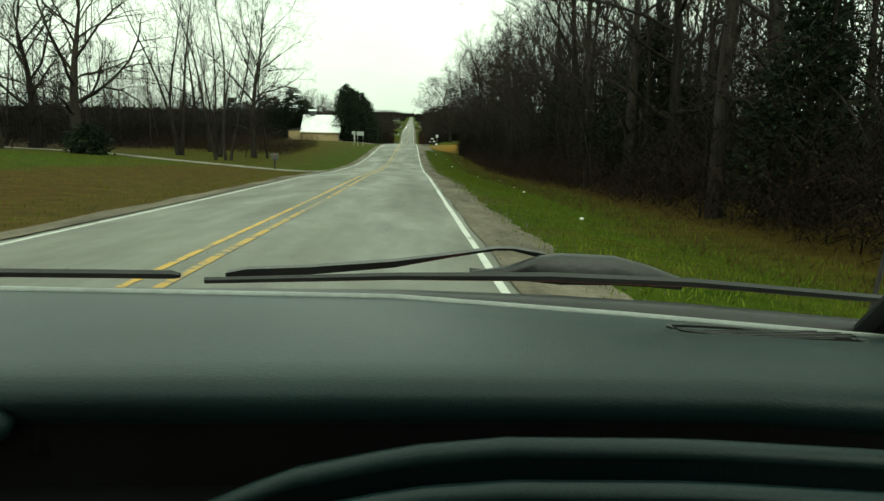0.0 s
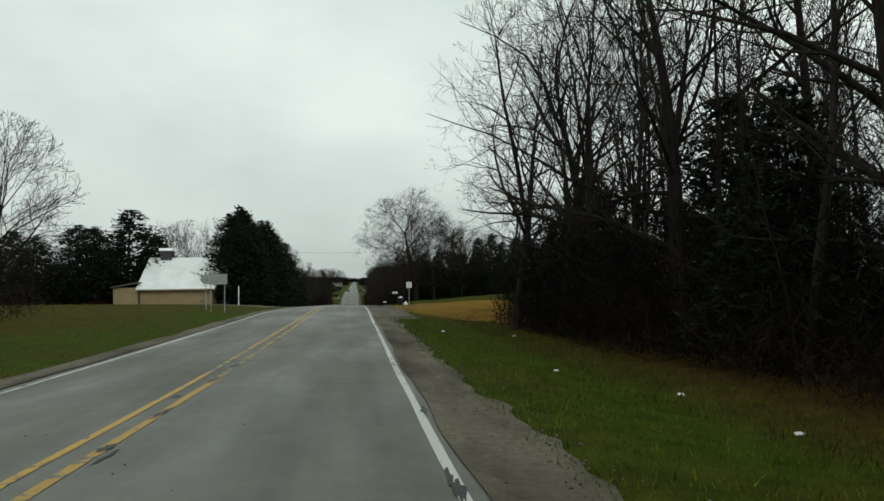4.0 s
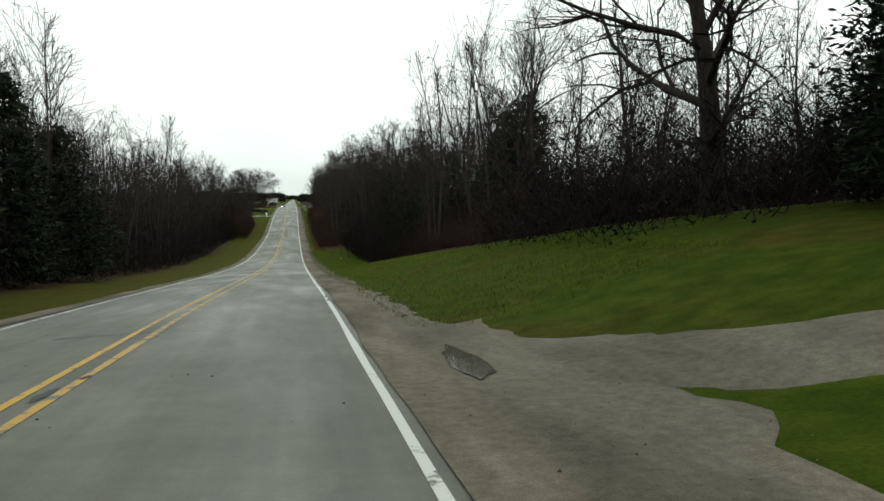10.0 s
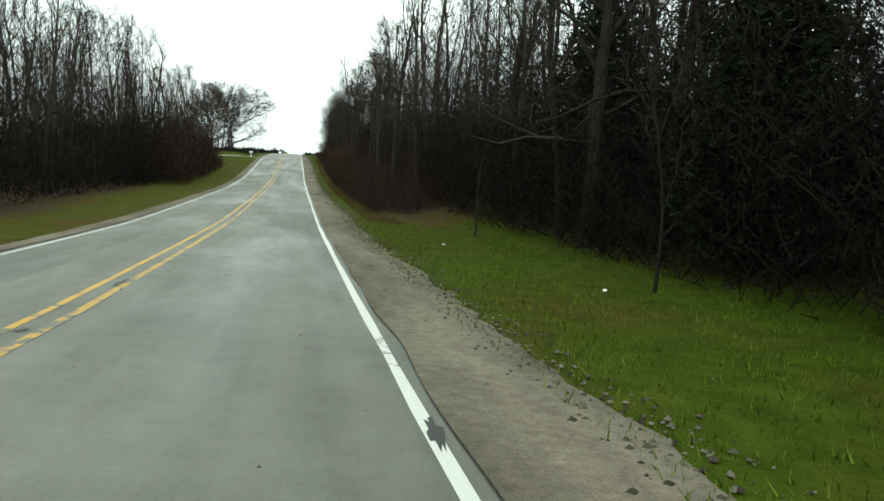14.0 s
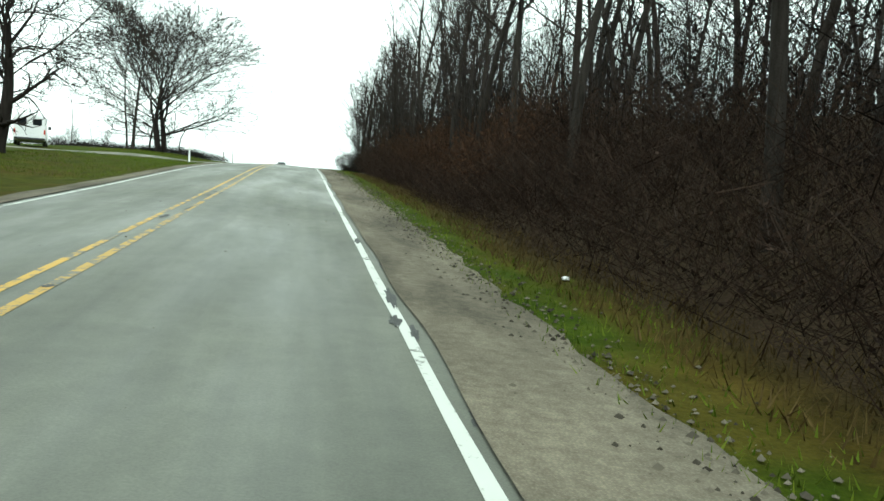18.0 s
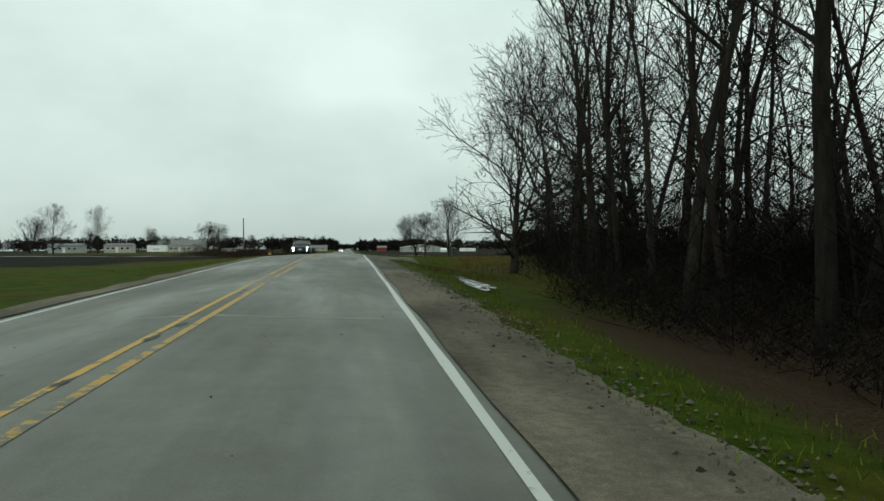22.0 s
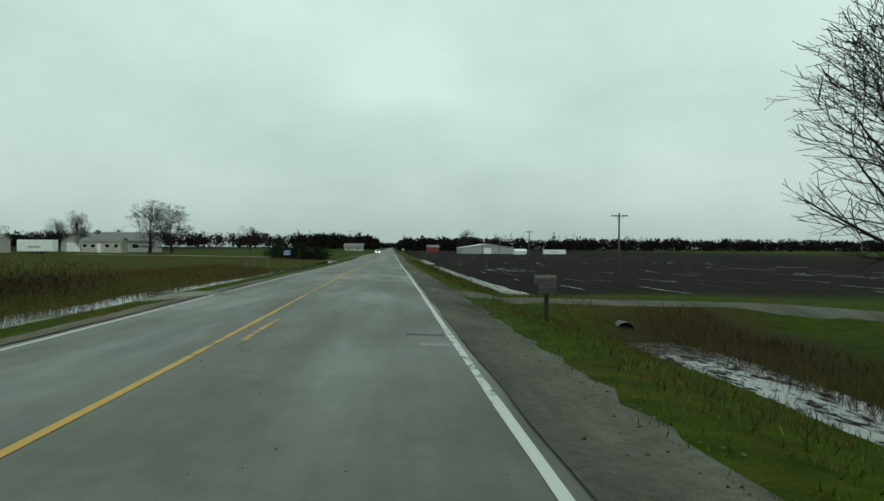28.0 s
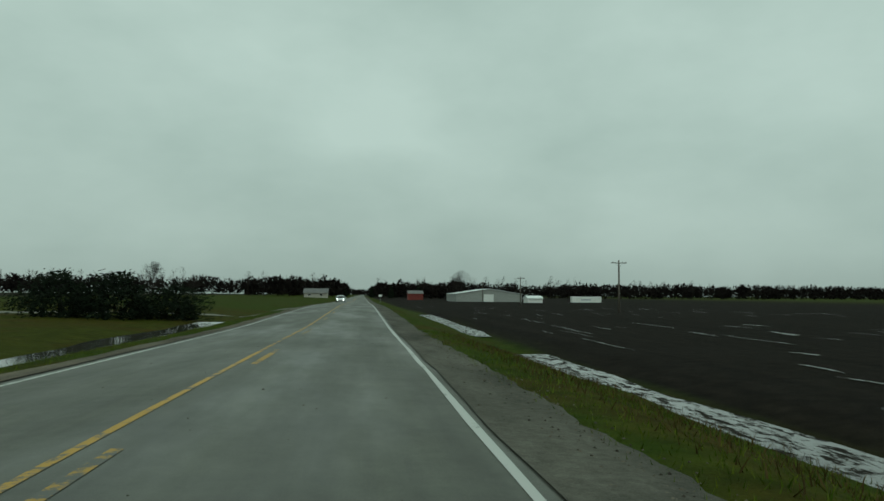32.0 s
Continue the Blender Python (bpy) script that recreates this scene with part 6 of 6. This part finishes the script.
def car(name, label, m, paint, lamps=False):
    """A low coupe: rounded body, glass house under a painted roof, pillars, wheels, lamps, mirrors; its nose towards -y."""
    t = thing(name, label, "car", m)
    side_cut = ((0.80, 0.0), (0.95, 0.10), (1.0, 0.38), (0.985, 0.62), (0.93, 0.84), (0.72, 0.96), (0.3, 1.0))
    part("body", hull(((-2.16, 0.50, 0.30, 0.50), (-2.12, 0.66, 0.22, 0.58), (-1.98, 0.78, 0.18, 0.66), (-1.65, 0.85, 0.17, 0.74), (-1.2, 0.87, 0.17, 0.80), (-0.8, 0.87, 0.17, 0.85), (0.2, 0.88, 0.17, 0.88), (1.1, 0.89, 0.17, 0.92),
                       (1.7, 0.87, 0.2, 0.94), (2.0, 0.80, 0.26, 0.90), (2.1, 0.70, 0.34, 0.82)), side_cut), paint, t, smooth=True)
    glass = ((1.0, 0.0), (0.97, 0.35), (0.88, 0.75), (0.8, 0.93), (0.5, 1.0))
    part("window", hull(((-0.92, 0.72, 0.80, 0.84), (-0.62, 0.74, 0.80, 1.0), (-0.25, 0.75, 0.80, 1.19), (0.1, 0.76, 0.80, 1.27), (0.6, 0.76, 0.80, 1.28), (1.1, 0.74, 0.82, 1.19), (1.55, 0.70, 0.84, 1.02), (1.75, 0.66, 0.85, 0.93)), glass), GLASS_DARK, t, "dark tinted glass", True)
    part("roof", hull(((-0.2, 0.64, 1.17, 1.215), (0.12, 0.66, 1.235, 1.295), (0.6, 0.66, 1.245, 1.305), (1.05, 0.63, 1.17, 1.225)), ((1.0, 0.0), (1.0, 0.4), (0.9, 0.85), (0.5, 1.0))), paint, t, smooth=True)
    for k in (-1, 1):
        part("pillar", Shape().tube([Vector((k * 0.72, -0.92, 0.84)), Vector((k * 0.70, -0.58, 1.03)), Vector((k * 0.645, -0.2, 1.195))], [0.035, 0.03, 0.03], 6), paint, t)
        part("rear_pillar", Shape().tube([Vector((k * 0.62, 1.0, 1.2)), Vector((k * 0.66, 1.4, 1.04)), Vector((k * 0.68, 1.72, 0.92))], [0.05, 0.07, 0.08], 6), paint, t)
        part("mirror", Shape().box(k * 0.93 - 0.10, k * 0.93 + 0.10, -0.72, -0.60, 0.88, 1.0, 0.03), paint, t)
        part("headlight", hull(((-2.13, 0.07, 0.52, 0.60), (-2.05, 0.13, 0.50, 0.655), (-1.88, 0.12, 0.56, 0.70)), side_cut), LITTER, t, "clear lamp glass", True).location = (k * 0.60, 0, 0)
        part("headlamp_bulb", Shape().tube([Vector((k * 0.60, -2.165, 0.575)), Vector((k * 0.60, -2.10, 0.575))], [0.055, 0.06], 12, True), LAMP_ON if lamps else LITTER, t, "round lamp")
        part("fog_lamp", Shape().tube([Vector((k * 0.58, -2.19, 0.33)), Vector((k * 0.58, -2.05, 0.33))], [0.045, 0.05], 12, True), LAMP_ON if lamps else LITTER, t, "round lamp")
        part("tail_lamp", Shape().box(k * 0.62 - 0.14, k * 0.62 + 0.14, 2.0, 2.11, 0.66, 0.80, 0.02), RED_PLASTIC, t)
    part("grille", Shape().box(-0.40, 0.40, -2.175, -2.05, 0.26, 0.38, 0.02), BLACK_PLASTIC, t)
    part("bonnet_scoop", Shape().box(-0.22, 0.22, -1.32, -1.12, 0.78, 0.835, 0.02), BLACK_PLASTIC, t)
    part("number_plate", Shape().box(-0.16, 0.16, -2.19, -2.176, 0.42, 0.50), LITTER, t)
    wheels(t, 0.88, (-1.35, 1.3), 0.31)
    return t


def van(label, m, paint):
    """A tall panel van, its nose towards -y: blank sides, windscreen, rear doors with small windows."""
    t = thing("van", label, "van", m)
    box = ((0.92, 0.0), (1.0, 0.06), (1.0, 0.45), (0.97, 0.8), (0.9, 0.96), (0.75, 1.0))
    part("body", hull(((-2.55, 0.80, 0.38, 0.86), (-2.45, 0.90, 0.32, 1.02), (-1.75, 0.95, 0.3, 1.15), (-1.05, 0.96, 0.3, 1.98), (-0.6, 0.96, 0.3, 2.06), (2.4, 0.96, 0.32, 2.06), (2.5, 0.93, 0.36, 2.0)), box), paint, t, smooth=False)
    part("windscreen", Shape().poly([Vector((-0.8, -1.72, 1.22)), Vector((0.8, -1.72, 1.22)), Vector((0.74, -1.13, 1.92)), Vector((-0.74, -1.13, 1.92))]), GLASS_DARK, t)
    for k in (-1, 1):
        d = part("rear_door", Shape().box(k * 0.44 - 0.41, k * 0.44 + 0.41, 2.505, 2.53, 0.5, 1.9, 0.01), paint, t)
        part("pane", Shape().box(k * 0.44 - 0.26, k * 0.44 + 0.26, 2.531, 2.54, 1.32, 1.72), GLASS_DARK, d)
        part("tail_lamp", Shape().box(k * 0.86 - 0.05, k * 0.86 + 0.05, 2.5, 2.55, 0.75, 1.05), RED_PLASTIC, t)
        part("mirror", Shape().box(k * 1.08 - 0.09, k * 1.08 + 0.09, -1.5, -1.38, 1.25, 1.5, 0.02), BLACK_PLASTIC, t)
        part("headlight", Shape().box(k * 0.66 - 0.14, k * 0.66 + 0.14, -2.56, -2.45, 0.68, 0.84, 0.02), LITTER, t)
    part("rear_bumper", Shape().box(-0.9, 0.9, 2.48, 2.6, 0.36, 0.5, 0.03), BLACK_PLASTIC, t)
    wheels(t, 0.95, (-1.6, 1.6), 0.35)
    return t


LAMP_ON, _n, _l, _b = material("lit_headlamp", 0.3)
_b.inputs["Base Color"].default_value = (0.9, 0.9, 0.9, 1)
_b.inputs["Emission Color"].default_value, _b.inputs["Emission Strength"].default_value = (1.0, 0.98, 0.94, 1), 14
BLACK_PAINT = mottled("black_car_paint", (0.005, 0.005, 0.007), (0.008, 0.008, 0.010), 1, 0.35, 0.16, 0.0)
WHITE_CAR = mottled("white_car_paint", (0.62, 0.63, 0.64), (0.70, 0.71, 0.72), 1, 0.3, 0.5, 0.0)
BLUE_CAR = mottled("dark_blue_car_paint", (0.02, 0.03, 0.07), (0.03, 0.045, 0.09), 1, 0.3, 0.5, 0.0)


def on_road(x, y, turn=0):
    slope = math.degrees(math.atan((road_z(y + 2) - road_z(y - 2)) / 4))
    return pose(x, y, road_z(y) - CROWN * abs(x) + 0.01, slope, 0, turn)


car("car", "black sports coupe with lit headlights in the oncoming lane", on_road(-1.9, 551), BLACK_PAINT, True)
car("car", "distant white car with lit headlights", on_road(-1.9, 850), WHITE_CAR, True)
van("white van parked on a drive across a lawn", pose(-15.9, 453, ground_z(-15.9, 453), 0, 0, 196), WHITE_CAR)
car("car", "dark car parked before a garage", pose(-70.5, 806, ground_z(-70.5, 806), 0, 0, 80), BLUE_CAR)


# ---- loose stones ----
def stones(name, label, n, seed, x0, x1, y0, y1, size, mat):
    """Loose stones and clods, past counting, as one object."""
    rng = np.random.default_rng(seed)
    x, y = rng.normal((x0 + x1) / 2, (x1 - x0) / 3.2, n), rng.uniform(y0, y1, n)
    z = np.array([ground_z(float(a), float(b)) for a, b in zip(x, y)]) + (0.022 if x0 > 0 else 0.0)
    r = size * rng.uniform(0.4, 1.0, n) ** 2
    box = np.array([(1, 0, 0), (0, 1, 0), (-1, 0, 0), (0, -1, 0), (0, 0, 0.75), (0, 0, -0.4)], float)
    v = box[None] * r[:, None, None] * rng.uniform(0.6, 1.3, (n, 6, 1)) + np.stack([x, y, z], 1)[:, None]
    tri = np.array([(0, 1, 4), (1, 2, 4), (2, 3, 4), (3, 0, 4), (1, 0, 5), (2, 1, 5), (3, 2, 5), (0, 3, 5)])
    f = (tri[None] + 6 * np.arange(n)[:, None, None]).reshape(-1, 3)
    me = bpy.data.meshes.new(name)
    me.from_pydata(v.reshape(-1, 3).tolist(), [], f.tolist())
    me.materials.append(mat)
    return tagged(new(name, me), label, "stones", kind="stuff")


STONE = foliage("brown_stones", (0.03, 0.026, 0.02), (0.13, 0.115, 0.09), 0.95)
stones("stones", "loose brown stones along the gravel shoulder", 5000, 601, 4.2, 5.2, 0, 130, 0.028, STONE)
stones("stones", "clods and stones on the wide shoulder", 3500, 602, 4.4, 6.3, 130, 260, 0.028, STONE)
stones("stones", "brown clods at the broken shoulder edge", 8000, 603, 4.5, 5.5, 260, 512, 0.045, STONE)
stones("stones", "rubble and clods along the broken edge of the shoulder", 9000, 606, 4.7, 5.6, 240, 512, 0.035, STONE)
stones("grit", "grit and leaf crumbs strewn over the asphalt", 3000, 605, -3.4, 3.4, 0, 740, 0.022, STONE)
stones("stones", "grey gravel along the field shoulder", 8000, 604, 4.2, 5.2, 512, 740, 0.028, STONE)
tufts("dry_grass", "dark brown weeds on the ditch bank", 9000, 515, 10.3, 12.6, 585, 637, 0.35, DRY_BLADE)


# ---- the red car standing at the start ----
DASH = mottled("soft_grey_dashboard", (0.006, 0.016, 0.018), (0.010, 0.024, 0.026), 3, 0.42, 0.22, 0.12, 400)
TRIM = mottled("pale_dash_trim", (0.16, 0.18, 0.17), (0.22, 0.24, 0.23), 6, 0.35, 0.5, 0.03)
# Cabin plastic taken almost to black; shade under the dash is in its colour.
CABIN = mottled("shaded_cabin_plastic", (0.002, 0.002, 0.002), (0.004, 0.004, 0.004), 6, 0.8, 0.1, 0.1)
RUBBER = mottled("black_rubber", (0.010, 0.011, 0.011), (0.020, 0.021, 0.021), 8, 0.45, 0.4, 0.1)
RED_PAINT = mottled("red_car_paint", (0.30, 0.012, 0.008), (0.36, 0.018, 0.010), 1, 0.25, 0.5, 0.0)


def loft(rows, cap=False):
    """A skin over rows of equally many points."""
    s = Shape()
    k = len(rows[0])
    for r in rows:
        s.v += [Vector(p) for p in r]
    s.f = [(i * k + j, i * k + j + 1, i * k + k + j + 1, i * k + k + j) for i in range(len(rows) - 1) for j in range(k - 1)]
    if cap:
        s.f += [tuple(range(k))[::-1], tuple(range((len(rows) - 1) * k, len(rows) * k))]
    return s


own = thing("car", "red car without windscreen glass, wipers resting above its bonnet", "car", pose(2.51, 0, 1.276, -3.06, 0, 0))
XS = [-1.0, -0.8, -0.52, -0.3, -0.02, 0.15, 0.27, 0.42, 0.5, 0.57, 0.62]


def dash_y(x):
    return float(np.interp(x, (-1.0, -0.52, -0.02, 0.27, 0.57, 0.62), (0.9, 0.95, 0.95, 0.93, 0.85, 0.8)))


def dash_z(x):
    return float(np.interp(x, (-1.0, -0.52, -0.02, 0.27, 0.57, 0.62), (-0.2, -0.181, -0.187, -0.203, -0.212, -0.216)))


def dash_row(x):
    f, z = dash_y(x), dash_z(x)
    near = -0.170 - 0.012 * smooth_step(0.25, 0.6, x)
    edge = 0.55 - 0.02 * smooth_step(0.3, 0.6, x)
    return [(x, f, z - 0.03), (x, f, z), (x, f - 0.02, z + 0.004), (x, f - 0.10, z + 0.005), (x, 0.75, (z + near) / 2 + 0.004), (x, 0.65, near + 0.002), (x, 0.60, near),
            (x, edge + 0.015, near - 0.003), (x, edge, near - 0.010), (x, edge - 0.006, near - 0.02), (x, edge + 0.01, near - 0.04), (x, edge + 0.06, near - 0.08)]


dash = part("dashboard", loft([dash_row(x) for x in XS]), DASH, own, "soft grey dashboard top", True)
part("dash_trim", Shape().tube([Vector((x, dash_y(x) - 0.012, dash_z(x) + 0.003)) for x in XS], [0.0055] * len(XS), 8), TRIM, dash, "pale trim strip", True)
ring = [Vector((0.40 + 0.105 * math.cos(a), 0.80 + 0.022 * math.sin(a) - 0.06 * 0.4 * math.cos(a), dash_z(0.40 + 0.105 * math.cos(a)) + 0.012)) for a in np.linspace(0, 6.2832, 29)]
grille = part("speaker_grille", Shape().tube(ring, [0.0025] * 29, 5), RUBBER, dash, "oval speaker grille")
for k in range(6):
    v = -0.018 + 0.0072 * k
    w = 0.1 * math.sqrt(1 - (v / 0.024) ** 2)
    part("slat", Shape().box(0.40 - w, 0.40 + w, 0.798 + v, 0.801 + v, dash_z(0.4) + 0.008, dash_z(0.4) + 0.013), RUBBER, grille)
for name, y, pts in (("glovebox_edge", 0.50, ((-0.20, -0.27), (-0.088, -0.222), (0.0, -0.204), (0.07, -0.198), (0.2, -0.199), (0.342, -0.207), (0.55, -0.225))),
                     ("glovebox_lid", 0.475, ((-0.18, -0.28), (-0.06, -0.236), (0.0, -0.224), (0.07, -0.219), (0.2, -0.220), (0.331, -0.228), (0.55, -0.245)))):
    rows_ = []
    for x in np.linspace(-0.2, 0.55, 26):
        z = float(np.interp(x, [p[0] for p in pts], [p[1] for p in pts]))
        rows_.append([(x, y + 0.03, z - 0.03), (x, y + 0.012, z - 0.003), (x, y, z), (x, y - 0.006, z - 0.004), (x, y - 0.008, z - 0.010), (x, y + 0.004, z - 0.016), (x, y + 0.01, z - 0.05)])
    part(name, loft(rows_), DASH, own, "curved grey moulding", True)
# These panels carry the shade below the dashboard in their near-black colour.
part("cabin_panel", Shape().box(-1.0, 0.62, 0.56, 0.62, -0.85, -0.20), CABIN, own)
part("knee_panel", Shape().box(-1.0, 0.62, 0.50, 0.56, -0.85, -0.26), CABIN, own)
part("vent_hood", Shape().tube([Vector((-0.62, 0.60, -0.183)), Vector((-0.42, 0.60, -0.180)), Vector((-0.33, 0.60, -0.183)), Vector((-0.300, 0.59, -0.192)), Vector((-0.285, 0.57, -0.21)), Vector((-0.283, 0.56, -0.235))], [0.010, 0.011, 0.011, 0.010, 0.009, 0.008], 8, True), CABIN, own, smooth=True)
part("vent", Shape().tube([Vector((-0.55, 0.55, -0.206)), Vector((-0.34, 0.55, -0.206)), Vector((-0.315, 0.55, -0.206)), Vector((-0.302, 0.55, -0.206)), Vector((-0.297, 0.55, -0.206))], [0.02, 0.02, 0.018, 0.012, 0.004], 12, True), DASH, own, "rounded grey vent pod", True)
# cowl, wipers, bonnet
part("cowl", loft([[(x, y0 - 0.045, z - 0.05), (x, y0 - 0.045, z - 0.006), (x, y0, z), (x, y0 + 0.05, z - 0.022), (x, y0 + 0.09, z - 0.06)] for x, y0, z in
                   ((-1.0, 0.97, -0.20), (-0.545, 1.0, -0.185), (-0.02, 1.0, -0.184), (0.2, 1.0, -0.190), (0.368, 0.99, -0.197), (0.637, 0.95, -0.212))]), RUBBER, own, "black cowl strip", True)
part("wiper_blade", Shape().tube([Vector((-0.95, 1.05, -0.186)), Vector((-0.6, 1.08, -0.180)), Vector((-0.345, 1.08, -0.180)), Vector((-0.333, 1.08, -0.181))], [0.005, 0.007, 0.007, 0.004], 6, True), RUBBER, own)
part("wiper_blade", Shape().tube([Vector((-0.29, 1.05, -0.183)), Vector((-0.02, 1.06, -0.176)), Vector((0.2, 1.05, -0.173)), Vector((0.4, 1.03, -0.176)), Vector((0.66, 0.99, -0.190))], [0.005, 0.006, 0.0075, 0.007, 0.006], 6, True), RUBBER, own)
part("wiper_arm", loft([[(x, 1.09, z - h), (x, 1.085, z), (x, 1.10, z + 0.002), (x, 1.105, z - h)] for x, z, h in
                        ((-0.27, -0.178, 0.01), (-0.24, -0.172, 0.012), (-0.15, -0.168, 0.012), (-0.024, -0.158, 0.010), (0.06, -0.147, 0.005), (0.127, -0.137, 0.004), (0.15, -0.137, 0.004), (0.20, -0.145, 0.008))]), RUBBER, own, "long black wiper arm")
part("wiper_hinge_cover", loft([[(x, 1.07, zb), (x, 1.06, zt - 0.006), (x, 1.08, zt), (x, 1.12, zt - 0.012), (x, 1.13, zb + 0.002)] for x, zt, zb in
                                ((0.09, -0.170, -0.175), (0.14, -0.162, -0.18), (0.19, -0.146, -0.185), (0.22, -0.142, -0.188), (0.30, -0.145, -0.188), (0.35, -0.158, -0.19), (0.40, -0.176, -0.194))]), RUBBER, own, "moulded black hinge cover", True)
part("bonnet", loft([[(x, 1.06 - 0.10 * abs(x + 0.2) ** 2, -0.30 - 0.04 * abs(x + 0.2)), (x, 1.4, -0.345 - 0.05 * abs(x + 0.2)), (x, 1.8, -0.44 - 0.08 * abs(x + 0.2)), (x, 2.05, -0.52 - 0.08 * abs(x + 0.2)), (x, 2.12 - 0.12 * abs(x + 0.2), -0.60)] for x in np.linspace(-0.95, 0.55, 11)]), RED_PAINT, own, "red painted bonnet", True)
part("front_bumper", Shape().box(-1.0, 0.6, 1.85, 2.16, -1.12, -0.57, 0.05), RED_PAINT, own)
part("rear_body", Shape().box(-1.0, 0.6, -2.25, -1.1, -1.12, -0.2, 0.08), RED_PAINT, own)
part("floor_pan", Shape().box(-0.98, 0.58, -1.1, 1.85, -1.14, -1.05), CABIN, own)
for k, x in ((-1, -1.02), (1, 0.62)):
    part("front_wing", Shape().box(min(x, x - k * 0.06), max(x, x - k * 0.06), 0.98, 1.84, -0.75, -0.48, 0.02), RED_PAINT, own)
    d = part("door", Shape().box(min(x, x - k * 0.05), max(x, x - k * 0.05), -1.09, 0.97, -1.08, -0.24, 0.02), RED_PAINT, own)
    part("handle", Shape().box(min(x + k * 0.001, x + k * 0.03), max(x + k * 0.001, x + k * 0.03), -0.85, -0.68, -0.36, -0.33, 0.008), BLACK_PLASTIC, d)
    xi = -0.2 + k * 0.80
    part("pillar", Shape().tube([Vector((xi, 0.93, -0.25)), Vector((xi - k * 0.02, 0.72, -0.08)), Vector((xi - k * 0.06, 0.42, 0.14)), Vector((xi - k * 0.12, 0.05, 0.32))], [0.034, 0.036, 0.038, 0.04], 10, True), CABIN, own, "black windscreen pillar", True)
    part("rear_pillar", Shape().tube([Vector((xi, -1.2, -0.24)), Vector((xi - k * 0.12, -0.85, 0.32))], [0.06, 0.05], 8, True), RED_PAINT, own, smooth=True)
    part("headlight", Shape().box(xi - 0.14, xi + 0.14, 2.05, 2.18, -0.68, -0.57, 0.03), LITTER, own, "clear headlight")
    for y in (1.35, -1.45):
        wh = part("wheel", Shape().tube([Vector((xi - k * 0.14, y, -1.06)), Vector((xi - k * 0.12, y, -1.06)), Vector((xi + k * 0.02, y, -1.06)), Vector((xi + k * 0.04, y, -1.06))], [0.27, 0.31, 0.31, 0.28], 20, True), RUBBER, own, "black tyre", True)
        part("rim", Shape().tube([Vector((xi + k * 0.041, y, -1.06)), Vector((xi + k * 0.05, y, -1.06))], [0.2, 0.17], 14, True), GALV, wh)
# Roof and rear closure stay unseen; they keep light off the dashboard.
part("roof", Shape().box(-0.96, 0.56, -1.1, 0.10, 0.33, 0.39, 0.025), RED_PAINT, own)
part("rear_wall", Shape().box(-0.95, 0.55, -1.16, -1.05, -0.25, 0.33), CABIN, own)
part("antenna", Shape().tube([Vector((0.66, 1.05, -0.33)), Vector((0.70, 0.95, 0.35))], [0.004, 0.0025], 6, True), BLACK_PLASTIC, own, "thin black whip antenna")
